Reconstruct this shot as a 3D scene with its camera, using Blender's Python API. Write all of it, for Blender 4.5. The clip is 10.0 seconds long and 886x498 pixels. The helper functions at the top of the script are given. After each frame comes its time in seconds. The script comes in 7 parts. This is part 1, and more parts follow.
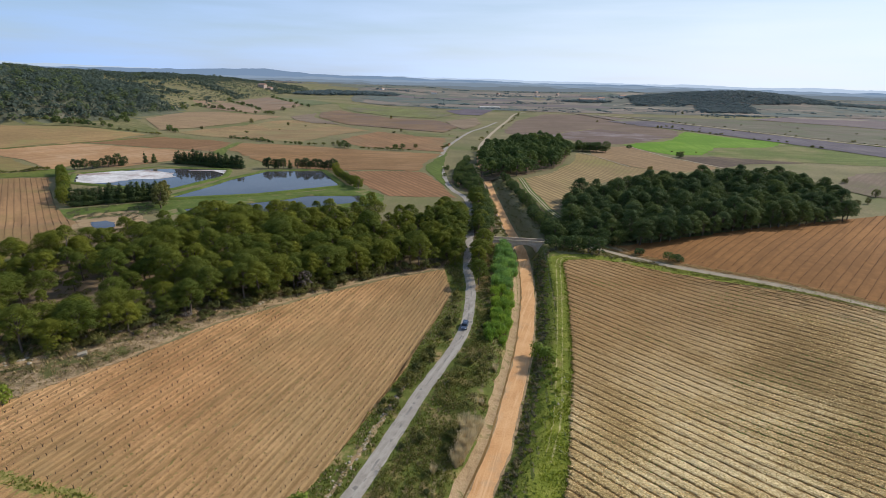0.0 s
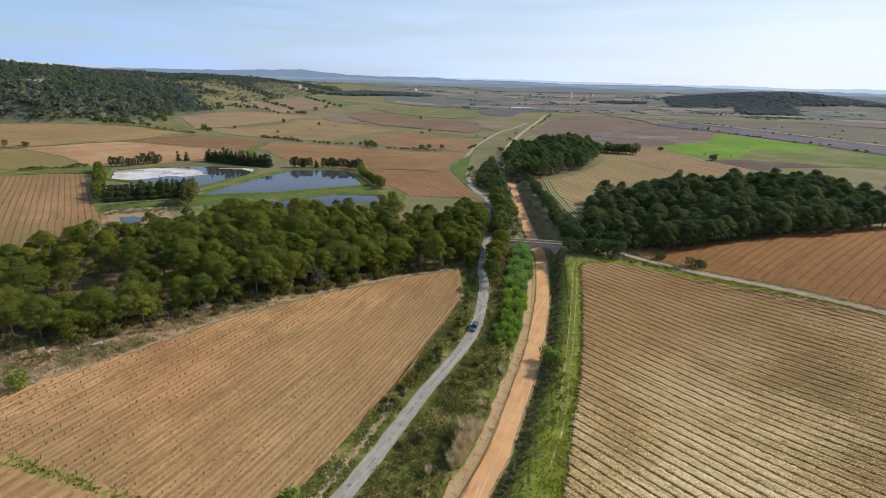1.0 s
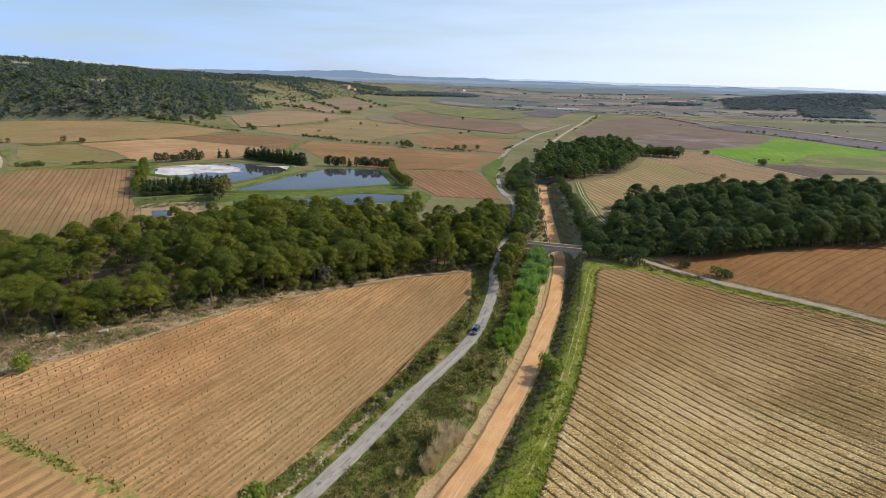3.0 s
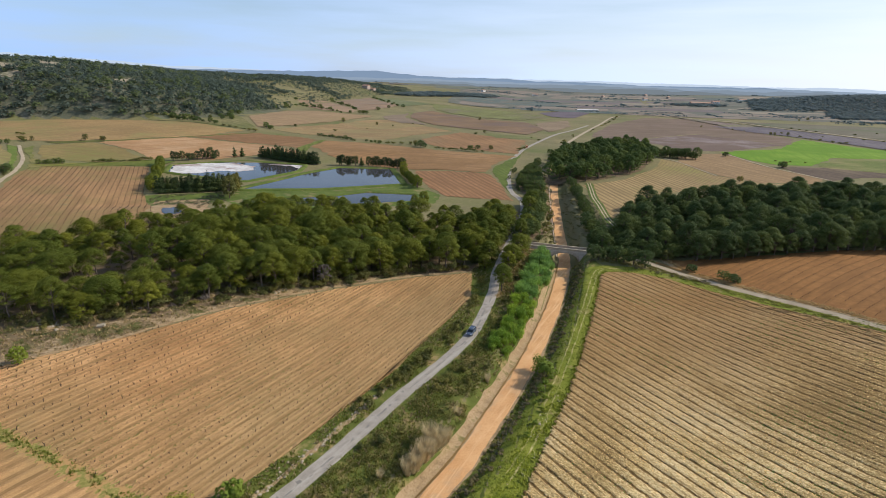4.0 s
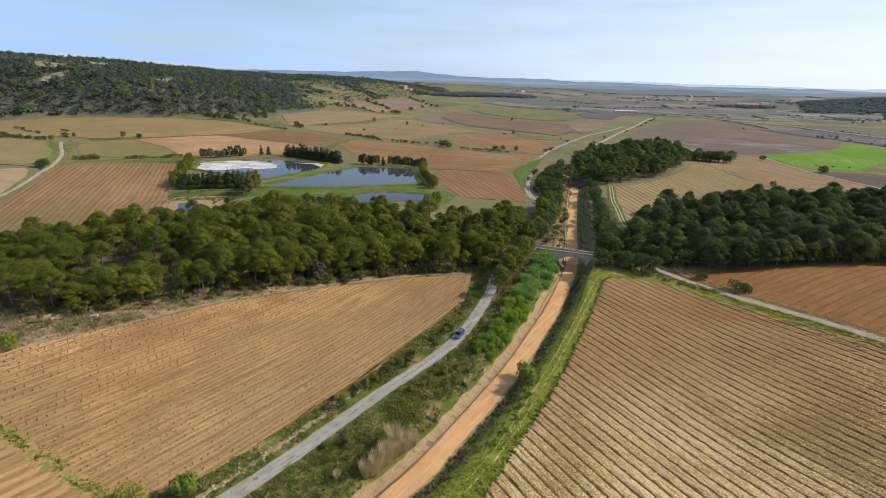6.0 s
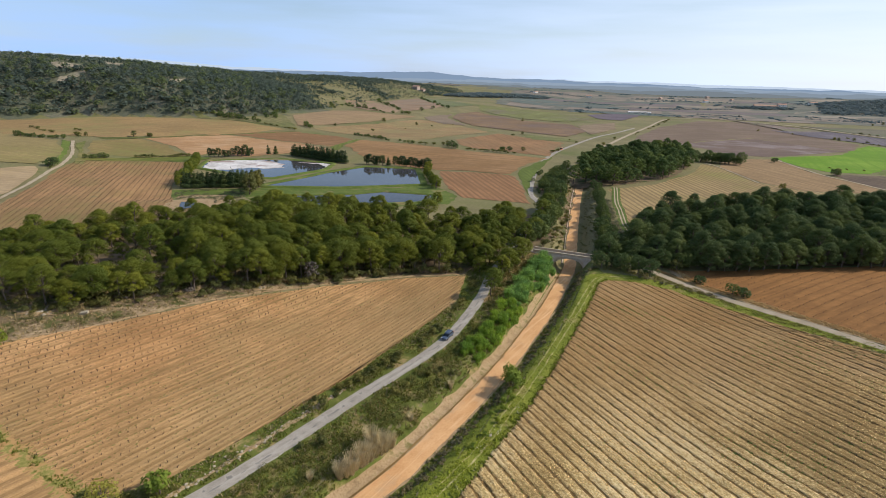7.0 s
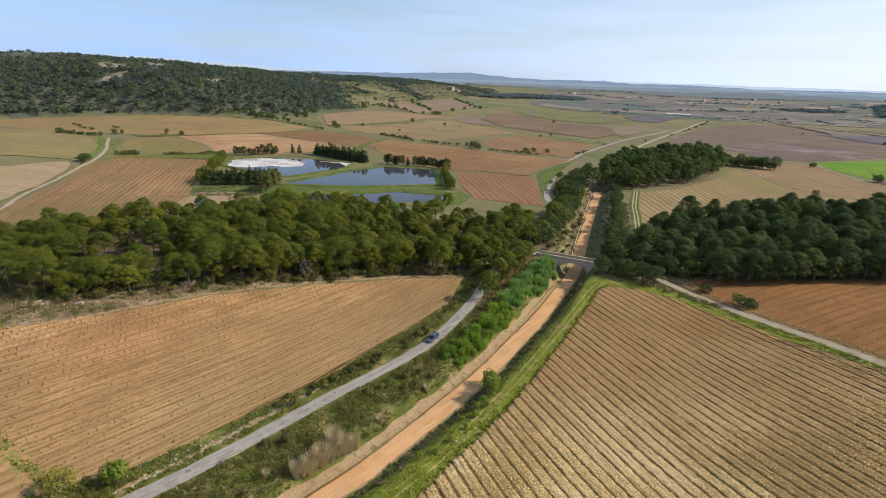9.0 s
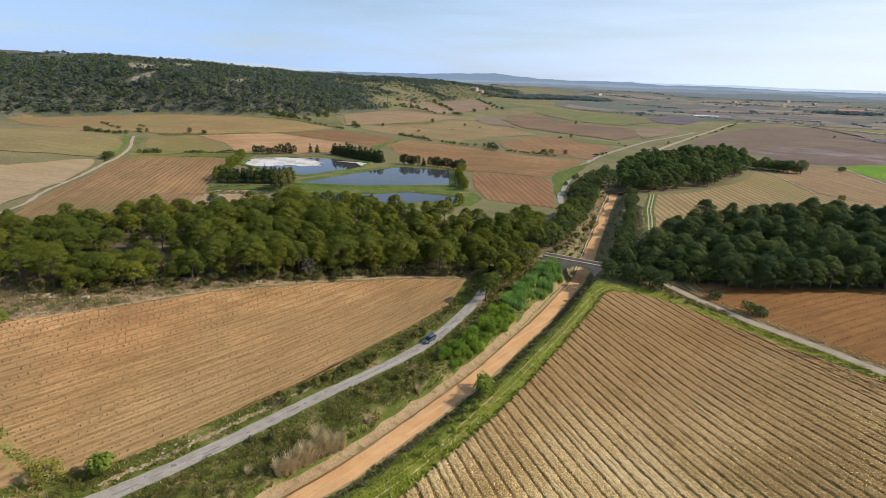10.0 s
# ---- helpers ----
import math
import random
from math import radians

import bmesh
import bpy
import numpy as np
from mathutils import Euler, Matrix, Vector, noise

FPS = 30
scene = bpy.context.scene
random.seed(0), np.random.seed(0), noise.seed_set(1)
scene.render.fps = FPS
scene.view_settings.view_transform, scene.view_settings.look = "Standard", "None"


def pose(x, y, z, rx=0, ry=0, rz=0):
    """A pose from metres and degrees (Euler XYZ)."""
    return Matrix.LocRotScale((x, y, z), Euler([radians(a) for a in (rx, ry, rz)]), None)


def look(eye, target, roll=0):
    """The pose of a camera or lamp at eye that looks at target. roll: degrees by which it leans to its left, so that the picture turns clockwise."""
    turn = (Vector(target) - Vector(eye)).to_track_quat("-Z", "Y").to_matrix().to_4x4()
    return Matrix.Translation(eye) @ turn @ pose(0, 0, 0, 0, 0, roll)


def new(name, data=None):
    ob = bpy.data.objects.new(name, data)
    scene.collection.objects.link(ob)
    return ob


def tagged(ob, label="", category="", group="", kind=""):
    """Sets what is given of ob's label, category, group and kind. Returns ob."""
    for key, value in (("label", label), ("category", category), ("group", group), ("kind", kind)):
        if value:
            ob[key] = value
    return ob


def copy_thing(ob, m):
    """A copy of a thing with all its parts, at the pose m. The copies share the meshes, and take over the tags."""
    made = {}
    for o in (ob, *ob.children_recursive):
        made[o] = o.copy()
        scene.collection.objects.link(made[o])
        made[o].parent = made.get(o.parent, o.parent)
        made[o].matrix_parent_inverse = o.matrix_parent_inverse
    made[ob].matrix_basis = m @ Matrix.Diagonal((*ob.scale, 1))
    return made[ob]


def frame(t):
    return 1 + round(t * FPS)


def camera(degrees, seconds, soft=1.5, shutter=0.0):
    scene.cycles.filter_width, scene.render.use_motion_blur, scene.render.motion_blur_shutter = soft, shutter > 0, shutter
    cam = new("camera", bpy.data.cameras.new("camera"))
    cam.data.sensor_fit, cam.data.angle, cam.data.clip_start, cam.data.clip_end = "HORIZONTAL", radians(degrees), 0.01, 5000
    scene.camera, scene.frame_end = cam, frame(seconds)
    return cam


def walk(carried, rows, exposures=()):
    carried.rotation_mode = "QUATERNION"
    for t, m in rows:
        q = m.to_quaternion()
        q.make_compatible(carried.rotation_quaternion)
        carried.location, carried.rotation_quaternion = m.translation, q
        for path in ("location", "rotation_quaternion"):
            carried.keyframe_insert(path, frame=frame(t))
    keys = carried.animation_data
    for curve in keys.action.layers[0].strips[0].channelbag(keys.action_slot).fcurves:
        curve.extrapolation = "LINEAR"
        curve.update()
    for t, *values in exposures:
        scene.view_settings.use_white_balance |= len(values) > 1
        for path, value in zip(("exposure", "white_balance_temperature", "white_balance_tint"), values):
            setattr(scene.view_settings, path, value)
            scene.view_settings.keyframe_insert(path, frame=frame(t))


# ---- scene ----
cam = camera(80.0, 10.0, soft=0.5)
PATH = [
    (0, (0.587, -12.647, 62.281), (0.39, -10.754, 61.667), 1.4),
    (0.5, (3.416, -12.063, 62.202), (3.158, -10.178, 61.588), 1.4),
    (1, (6.28, -11.373, 62.149), (5.966, -9.496, 61.535), 1.4),
    (1.5, (9.142, -10.472, 62.127), (8.777, -8.604, 61.513), 1.5),
    (2, (12.032, -9.471, 62.091), (11.623, -7.612, 61.475), 1.4),
    (2.5, (14.957, -8.307, 62.044), (14.507, -6.458, 61.428), 1.4),
    (4, (23.804, -4.395, 61.793), (23.246, -2.576, 61.177), 1.5),
    (4.5, (26.771, -2.959, 61.737), (26.174, -1.153, 61.12), 1.5),
    (5, (29.759, -1.433, 61.735), (29.129, 0.362, 61.118), 1.5),
    (5.5, (32.762, 0.143, 61.701), (32.099, 1.926, 61.083), 1.5),
    (7, (41.556, 5.052, 61.613), (40.815, 6.804, 60.996), 1.6),
    (7.5, (44.354, 6.735, 61.585), (43.593, 8.478, 60.968), 1.6),
    (8, (47.127, 8.498, 61.57), (46.338, 10.229, 60.953), 1.7),
    (8.5, (49.908, 10.365, 61.545), (49.085, 12.08, 60.927), 1.7),
    (9, (52.667, 12.309, 61.522), (51.802, 14.004, 60.904), 1.7),
    (9.5, (55.367, 14.302, 61.508), (54.463, 15.975, 60.89), 1.7),
    (10, (58.082, 16.354, 61.503), (57.139, 18.006, 60.885), 1.8),
]
walk(cam, [(t, look(eye, target, roll)) for t, eye, target, roll in PATH], [(0, -0.2, 6180, 10), (0.7, -0.17, 6310, 10), (1.5, -0.13, 6340, 10), (3.2, -0.07, 6420, 10), (7, -0.05, 6500, 10), (10, -0.03, 6560, 10)])

# ---- world and sun ----
SUN_AZ, SUN_EL = 61.0, 37.0          # degrees: azimuth from +y towards +x, elevation
world = bpy.data.worlds.new("sky")
scene.world = world
world.use_nodes = True
wn, wl = world.node_tree.nodes, world.node_tree.links
sky = wn.new("ShaderNodeTexSky")
sky.sky_type = "NISHITA"
sky.sun_disc = False
sky.sun_elevation, sky.sun_rotation = radians(SUN_EL), radians(SUN_AZ)
sky.air_density, sky.dust_density, sky.ozone_density = 1.0, 0.6, 2.0
# thin high cloud veiling the blue, thicker towards the horizon
tc = wn.new("ShaderNodeTexCoord")
sep, mp = wn.new("ShaderNodeSeparateXYZ"), wn.new("ShaderNodeMapping")
mp.inputs["Scale"].default_value = (1.2, 2.2, 14)
mp.inputs["Rotation"].default_value = (0, radians(4), 0)
wl.new(tc.outputs["Generated"], sep.inputs[0])
wl.new(tc.outputs["Generated"], mp.inputs["Vector"])
veil = wn.new("ShaderNodeTexNoise")
veil.inputs["Scale"].default_value, veil.inputs["Detail"].default_value = 2.2, 5
wl.new(mp.outputs[0], veil.inputs["Vector"])
low = wn.new("ShaderNodeMapRange")
low.inputs["From Min"].default_value, low.inputs["From Max"].default_value = 0.0, 0.23
low.inputs["To Min"].default_value, low.inputs["To Max"].default_value = 0.36, -0.38
wl.new(sep.outputs["Z"], low.inputs["Value"])
amount = wn.new("ShaderNodeMath")
amount.operation = "MULTIPLY_ADD"
wl.new(veil.outputs["Fac"], amount.inputs[0])
amount.inputs[1].default_value = 1.1
wl.new(low.outputs[0], amount.inputs[2])
amount.use_clamp = True
blend = wn.new("ShaderNodeMix")
blend.data_type = "RGBA"
wl.new(amount.outputs[0], blend.inputs[0])
wl.new(sky.outputs[0], blend.inputs[6])
glare = wn.new("ShaderNodeMapRange")                 # the veil is whiter on the sun's side
glare.inputs["From Min"].default_value, glare.inputs["From Max"].default_value = -0.75, 0.35
wl.new(sep.outputs["X"], glare.inputs["Value"])
haze = wn.new("ShaderNodeMix")
haze.data_type = "RGBA"
wl.new(glare.outputs[0], haze.inputs[0])
haze.inputs[6].default_value, haze.inputs[7].default_value = (3.75, 5.65, 9.3, 1), (8.2, 9.0, 10.1, 1)
wl.new(haze.outputs[2], blend.inputs[7])
wn["Background"].inputs["Strength"].default_value = 0.12
wl.new(blend.outputs[2], wn["Background"].inputs["Color"])
lamp = bpy.data.lights.new("sun", "SUN")
lamp.energy, lamp.angle, lamp.color = 4.15, radians(0.5), (1.0, 0.9, 0.76)
sun = new("sun", lamp)
az, el = radians(SUN_AZ), radians(SUN_EL)
sun.matrix_world = look((0, 0, 300), Vector((0, 0, 300)) - Vector((math.sin(az) * math.cos(el), math.cos(az) * math.cos(el), math.sin(el))))

# ---- lie of the land ----
def sm(t):
    t = min(1.0, max(0.0, t))
    return t * t * (3 - 2 * t)


def interp(v, table):
    return float(np.interp(v, [a for a, b in table], [b for a, b in table]))


POND_C, POND_U = Vector((-165, 275)), Vector((0.75, 0.66))
FOOT = [(-200, -800), (300, -585), (380, -540), (440, -425), (520, -395), (650, -415), (800, -460), (1000, -505), (1400, -560), (2000, -700)]
CREST = [(-200, 68), (450, 68), (680, 56), (1130, 50), (1500, 42), (2000, 20), (2600, 0)]


def land(x, y):
    """Height of the open land, without the cutting."""
    h = -6.5 + 5.5 * sm((y - 90) / 120) + 6 * sm((y - 200) / 250)
    h += 9 * sm((-x - 15) / 75) * (1 - sm((y - 100) / 200)) + 9 * sm((-x - 240) / 150)
    h += 4 * sm((x - 50) / 60) * (1 - sm((y - 200) / 200))
    d = Vector((x, y)) - POND_C                      # the levelled shelf of the ponds
    a, b = abs(d.dot(POND_U)), abs(d.x * POND_U.y - d.y * POND_U.x)
    w = (1 - sm((a - 78) / 30)) * (1 - sm((b - 52) / 25))
    a, b = abs(0.92 * (x + 108) + 0.4 * (y - 232)), abs(0.92 * (y - 232) - 0.4 * (x + 108))
    w = max(w, (1 - sm((a - 44) / 10)) * (1 - sm((b - 20) / 9)))
    h += (1.0 - h) * w
    if x < -300 and y > -200:
        e = interp(y, FOOT) - x
        if e > 0:
            rough = noise.noise((x * 0.006, y * 0.006, 3.1)) * 9 + noise.noise((x * 0.02, y * 0.02, 7.7)) * 3
            k = 1 - math.exp(-e / 150)
            h += interp(y, CREST) * k + rough * k
    if y > 900 and x > 100:                          # the low wooded hill on the plain
        h += 38 * math.exp(-((x - 700) / (230 if x > 700 else 330)) ** 2 - ((y - 1700) / 260) ** 2)
    if y > 1500:
        h += sm((y - 1500) / 1500) * (noise.noise((x * 0.0012, y * 0.0012, 0.3)) * 16 + 6)
    return h


TRACK = [(-40, -70), (-24, -20), (-12, 20), (-6, 40), (-1, 60), (3.4, 77), (5.4, 89), (8, 106), (10.3, 122.5), (11.5, 138), (12.6, 158), (12.6, 178), (12, 198), (10, 214), (5.8, 240),
         (2.5, 262), (-4, 306), (-9.5, 351), (-14.6, 385), (-17, 440), (-17, 487), (-8.5, 617), (7, 785), (24, 969), (60, 1040), (120, 1060)]
DEEP = [(-70, 2.2), (20, 2.4), (110, 2.8), (140, 3.2), (165, 4.6), (195, 6.0), (230, 5.6), (270, 4.6), (320, 3.2), (400, 1.0), (440, 0.0)]


def track_x(y):
    return float(np.interp(y, [p[1] for p in TRACK], [p[0] for p in TRACK]))


def height(x, y):
    """Height of the ground, with the cutting of the old railway."""
    h = land(x, y)
    if y < 440 and abs(x - track_x(y)) < 14:
        d = x - track_x(y)
        w = 8.0 if d < 0 else 8.8
        h -= interp(y, DEEP) * (1 - sm((abs(d) - 2.9) / (w - 2.9)))
    return h


# ---- building helpers ----
def quads(name, v, f):
    """A mesh from vertices (n, 3) and quads (m, 4)."""
    me = bpy.data.meshes.new(name)
    v, f = np.asarray(v, dtype=np.float32), np.asarray(f, dtype=np.int32)
    me.vertices.add(len(v))
    me.vertices.foreach_set("co", v.ravel())
    me.loops.add(f.size)
    me.loops.foreach_set("vertex_index", f.ravel())
    me.polygons.add(len(f))
    me.polygons.foreach_set("loop_start", np.arange(0, f.size, 4, dtype=np.int32))
    me.update(calc_edges=True)
    return me


def from_bm(name, bm, smooth=False):
    bmesh.ops.recalc_face_normals(bm, faces=bm.faces)
    me = bpy.data.meshes.new(name)
    bm.to_mesh(me)
    bm.free()
    if smooth:
        me.polygons.foreach_set("use_smooth", [True] * len(me.polygons))
    return me


def part(name, mesh, material, parent, label=""):
    me = from_bm(name, mesh) if isinstance(mesh, bmesh.types.BMesh) else mesh
    if not me.materials:
        me.materials.append(material)
    ob = new(name, me)
    ob.parent = parent
    return tagged(ob, label)


def whole(name, mesh, material, label, category, group="", kind=""):
    me = from_bm(name, mesh) if isinstance(mesh, bmesh.types.BMesh) else mesh
    if not me.materials:
        me.materials.append(material)
    return tagged(new(name, me), label, category, group, kind)


def box(bm, x0, x1, y0, y1, z0, z1, m=None):
    r = bmesh.ops.create_cube(bm, size=1, matrix=Matrix.Translation(((x0 + x1) / 2, (y0 + y1) / 2, (z0 + z1) / 2)) @ Matrix.Diagonal((x1 - x0, y1 - y0, z1 - z0, 1)))
    if m is not None:
        bmesh.ops.transform(bm, matrix=m, verts=r["verts"])
    return r["verts"]


def along(line, step):
    """Points on a smooth line through the given points, at even steps."""
    p = [Vector(q) for q in line]
    out = []
    for i in range(len(p) - 1):
        a, b, c, d = p[max(i - 1, 0)], p[i], p[i + 1], p[min(i + 2, len(p) - 1)]
        n = max(1, int((c - b).length / step))
        for k in range(n):
            t = k / n
            out.append(0.5 * (2 * b + (c - a) * t + (2 * a - 5 * b + 4 * c - d) * t * t + (3 * b - a - 3 * c + d) * t ** 3))
    out.append(p[-1])
    return out


def ribbon(line, width, lift, ground, step=2.0, ragged=0.15, rows=4, crown=0.0, seed=1):
    """A strip of road laid on the ground."""
    rng = random.Random(seed)
    pts = along(line, step)
    v, f = [], []
    for i, p in enumerate(pts):
        t = (pts[min(i + 1, len(pts) - 1)] - pts[max(i - 1, 0)]).normalized()
        n = Vector((t.y, -t.x))
        for k in range(rows + 1):
            s = (k / rows - 0.5) * width
            if k in (0, rows):
                s += rng.uniform(-ragged, ragged)
            q = p + n * s
            v.append((q.x, q.y, ground(q.x, q.y) + lift + crown * (1 - (2 * k / rows - 1) ** 2)))
    w = rows + 1
    for i in range(len(pts) - 1):
        for k in range(rows):
            f.append((i * w + k, i * w + k + 1, (i + 1) * w + k + 1, (i + 1) * w + k))
    return quads("strip", v, f)


def ragged(poly, step, amount, seed=3):
    rng = random.Random(seed)
    out = []
    for i, a in enumerate(poly):
        a, b = Vector(a), Vector(poly[(i + 1) % len(poly)])
        n = max(1, int((b - a).length / step))
        for k in range(n):
            q = a.lerp(b, k / n)
            out.append((q.x + rng.uniform(-amount, amount), q.y + rng.uniform(-amount, amount)))
    return out


def drape(poly, cell, lift, ground=land, jag=0.35, seed=3, step=None):
    """A patch of land: the polygon cut into cells and laid on the ground."""
    pts = ragged(poly, step or max(cell * 0.6, 2.0), jag, seed)
    bm = bmesh.new()
    bm.faces.new([bm.verts.new((x, y, 0)) for x, y in pts])
    bmesh.ops.triangulate(bm, faces=bm.faces)
    xs, ys = [p[0] for p in pts], [p[1] for p in pts]
    for lo, hi, ax in ((min(xs), max(xs), 0), (min(ys), max(ys), 1)):
        c = math.ceil(lo / cell) * cell
        while c < hi:
            co, no = ((c, 0, 0), (1, 0, 0)) if ax == 0 else ((0, c, 0), (0, 1, 0))
            bmesh.ops.bisect_plane(bm, geom=bm.verts[:] + bm.edges[:] + bm.faces[:], plane_co=co, plane_no=no)
            c += cell
    for v in bm.verts:
        v.co.z = ground(v.co.x, v.co.y) + lift
    bmesh.ops.recalc_face_normals(bm, faces=bm.faces)
    if sum(f.normal.z for f in bm.faces) < 0:
        bmesh.ops.reverse_faces(bm, faces=bm.faces)
    me = bpy.data.meshes.new("patch")
    bm.to_mesh(me)
    bm.free()
    me.polygons.foreach_set("use_smooth", [True] * len(me.polygons))
    return me


def inside(x, y, poly):
    hit = False
    for i in range(len(poly)):
        (x0, y0), (x1, y1) = poly[i - 1], poly[i]
        if (y0 > y) != (y1 > y) and x < (x1 - x0) * (y - y0) / (y1 - y0) + x0:
            hit = not hit
    return hit


def spread(poly, gap, seed, jitter=0.42):
    """Places in a polygon, on a jittered hexagonal grid."""
    rng = random.Random(seed)
    xs, ys = [p[0] for p in poly], [p[1] for p in poly]
    out, y, row = [], min(ys), 0
    while y < max(ys):
        x = min(xs) + (row % 2) * gap / 2
        while x < max(xs):
            px, py = x + rng.uniform(-jitter, jitter) * gap, y + rng.uniform(-jitter, jitter) * gap
            if inside(px, py, poly):
                out.append((px, py))
            x += gap
        y += gap * 0.87
        row += 1
    return out


def row_lines(poly, angle, gap):
    """Straight rows across a polygon: for each, its two ends."""
    c, s = math.cos(angle), math.sin(angle)
    uv = [(x * c + y * s, -x * s + y * c) for x, y in poly]
    v, out = min(q[1] for q in uv) + gap * 0.02, []
    while v < max(q[1] for q in uv):
        cut = []
        for i in range(len(uv)):
            (u0, v0), (u1, v1) = uv[i - 1], uv[i]
            if (v0 > v) != (v1 > v):
                cut.append(u0 + (u1 - u0) * (v - v0) / (v1 - v0))
        if len(cut) >= 2:
            out.append((v, min(cut), max(cut)))
        v += gap
    return out, c, s


def furrowed(poly, angle, gap, profile, lift, seg=5.0, seed=5, loose=0.05, low=()):
    """A ploughed field: ridges and furrows as real relief."""
    n = len(profile)
    rows, c, s = row_lines(poly, angle, gap / n)
    rng = random.Random(seed)
    umin, umax = min(r[1] for r in rows), max(r[2] for r in rows)
    m = max(2, int((umax - umin) / seg))
    v, f = [], []
    for k, (vv, u0, u1) in enumerate(rows):
        u0 += rng.uniform(-0.5, 0.5)
        for i in range(m + 1):
            u = u0 + (u1 - u0) * i / m
            w = vv + rng.uniform(-1.6, 1.6) * loose
            x, y = u * c - w * s, u * s + w * c
            amp = 0.75 + 0.5 * noise.noise((x * 0.12, y * 0.12, 5.0))
            rise = 0.0 if i in (0, m) or k in (0, len(rows) - 1) else lift + profile[k % n] * amp + rng.uniform(-loose, loose)
            v.append((x, y, land(x, y) + rise))
    for k in range(len(rows) - 1):
        for i in range(m):
            a = k * (m + 1) + i
            f.append((a, a + 1, a + m + 2, a + m + 1))
    me = quads("furrows", v, f)
    if low:                                          # the lowest strips along the vine rows take the second, darker material
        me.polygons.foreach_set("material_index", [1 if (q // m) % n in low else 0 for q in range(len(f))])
    return me


def scatter(name, shapes, places, seed=9):
    """Many small shapes in one mesh. shapes: (verts, quads); places: x, y, z, turn, size."""
    rng = random.Random(seed)
    vs, fs, base = [], [], 0
    for x, y, z, turn, size in places:
        sv, sf = shapes[rng.randrange(len(shapes))]
        c, s = math.cos(turn) * size, math.sin(turn) * size
        w = np.empty_like(sv)
        w[:, 0], w[:, 1], w[:, 2] = sv[:, 0] * c - sv[:, 1] * s + x, sv[:, 0] * s + sv[:, 1] * c + y, sv[:, 2] * size + z
        vs.append(w)
        fs.append(sf + base)
        base += len(sv)
    return quads(name, np.concatenate(vs), np.concatenate(fs))


def leaves(rng, lobes, count, size, flat=0.0, inner=0.55, jitter=0.13, slim=1.0):
    """A cloud of leaf tufts: quads spread through the outer shell of each lobe (x, y, z, rx, ry, rz)."""
    w = np.array([l[3] * l[4] + l[4] * l[5] for l in lobes])
    pick = rng.choice(len(lobes), count, p=w / w.sum())
    L = np.array(lobes)[pick]
    d = rng.normal(size=(count, 3))
    d /= np.linalg.norm(d, axis=1)[:, None]
    d[:, 2] = np.where(d[:, 2] < -0.35, -d[:, 2] * 0.6, d[:, 2])
    r = inner + (1.06 - inner) * rng.random(count) ** 0.5
    p = L[:, :3] + d * L[:, 3:] * r[:, None]
    nrm = d + rng.normal(size=(count, 3)) * jitter + np.array((0, 0, flat))
    nrm /= np.linalg.norm(nrm, axis=1)[:, None]
    t = np.cross(nrm, rng.normal(size=(count, 3)))
    t /= np.linalg.norm(t, axis=1)[:, None] + 1e-9
    b = np.cross(nrm, t)
    s = size * (0.55 + 0.9 * rng.random(count))[:, None]
    k = rng.uniform(0.6, 1.0, count)[:, None] * slim
    v = np.stack([p - t * s * 0.5, p + b * s * k * 0.5 + t * s * 0.08, p + t * s * 0.5, p - b * s * k * 0.5 - t * s * 0.05], 1).reshape(-1, 3)
    return v, np.arange(count * 4).reshape(-1, 4)


def tube(path, radii, sides=6):
    """A tapered tube along a path."""
    v, f = [], []
    for i, p in enumerate(path):
        p = Vector(p)
        t = (Vector(path[min(i + 1, len(path) - 1)]) - Vector(path[max(i - 1, 0)])).normalized()
        a = t.orthogonal().normalized()
        b = t.cross(a)
        for k in range(sides):
            q = p + (a * math.cos(2 * math.pi * k / sides) + b * math.sin(2 * math.pi * k / sides)) * radii[i]
            v.append(tuple(q))
    for i in range(len(path) - 1):
        for k in range(sides):
            j = (k + 1) % sides
            f.append((i * sides + k, i * sides + j, (i + 1) * sides + j, (i + 1) * sides + k))
    return np.array(v), np.array(f)


def joined(pieces):
    vs, fs, base = [], [], 0
    for v, f in pieces:
        vs.append(np.asarray(v, dtype=float))
        fs.append(np.asarray(f) + base)
        base += len(v)
    return np.concatenate(vs), np.concatenate(fs)


# ---- materials ----
def nodes_of(name):
    m = bpy.data.materials.new(name)
    m.use_nodes = True
    return m, m.node_tree.nodes, m.node_tree.links, m.node_tree.nodes["Principled BSDF"]


def noise_node(n, l, vec, scale, detail=5, rough=0.6):
    t = n.new("ShaderNodeTexNoise")
    t.inputs["Scale"].default_value, t.inputs["Detail"].default_value, t.inputs["Roughness"].default_value = scale, detail, rough
    l.new(vec, t.inputs["Vector"])
    return t.outputs["Fac"]


def ramp_node(n, l, fac, stops):
    r = n.new("ShaderNodeValToRGB")
    r.color_ramp.elements[0].position, r.color_ramp.elements[0].color = stops[0][0], (*stops[0][1], 1)
    r.color_ramp.elements[1].position, r.color_ramp.elements[1].color = stops[-1][0], (*stops[-1][1], 1)
    for pos, col in stops[1:-1]:
        r.color_ramp.elements.new(pos).color = (*col, 1)
    l.new(fac, r.inputs[0])
    return r.outputs[0]


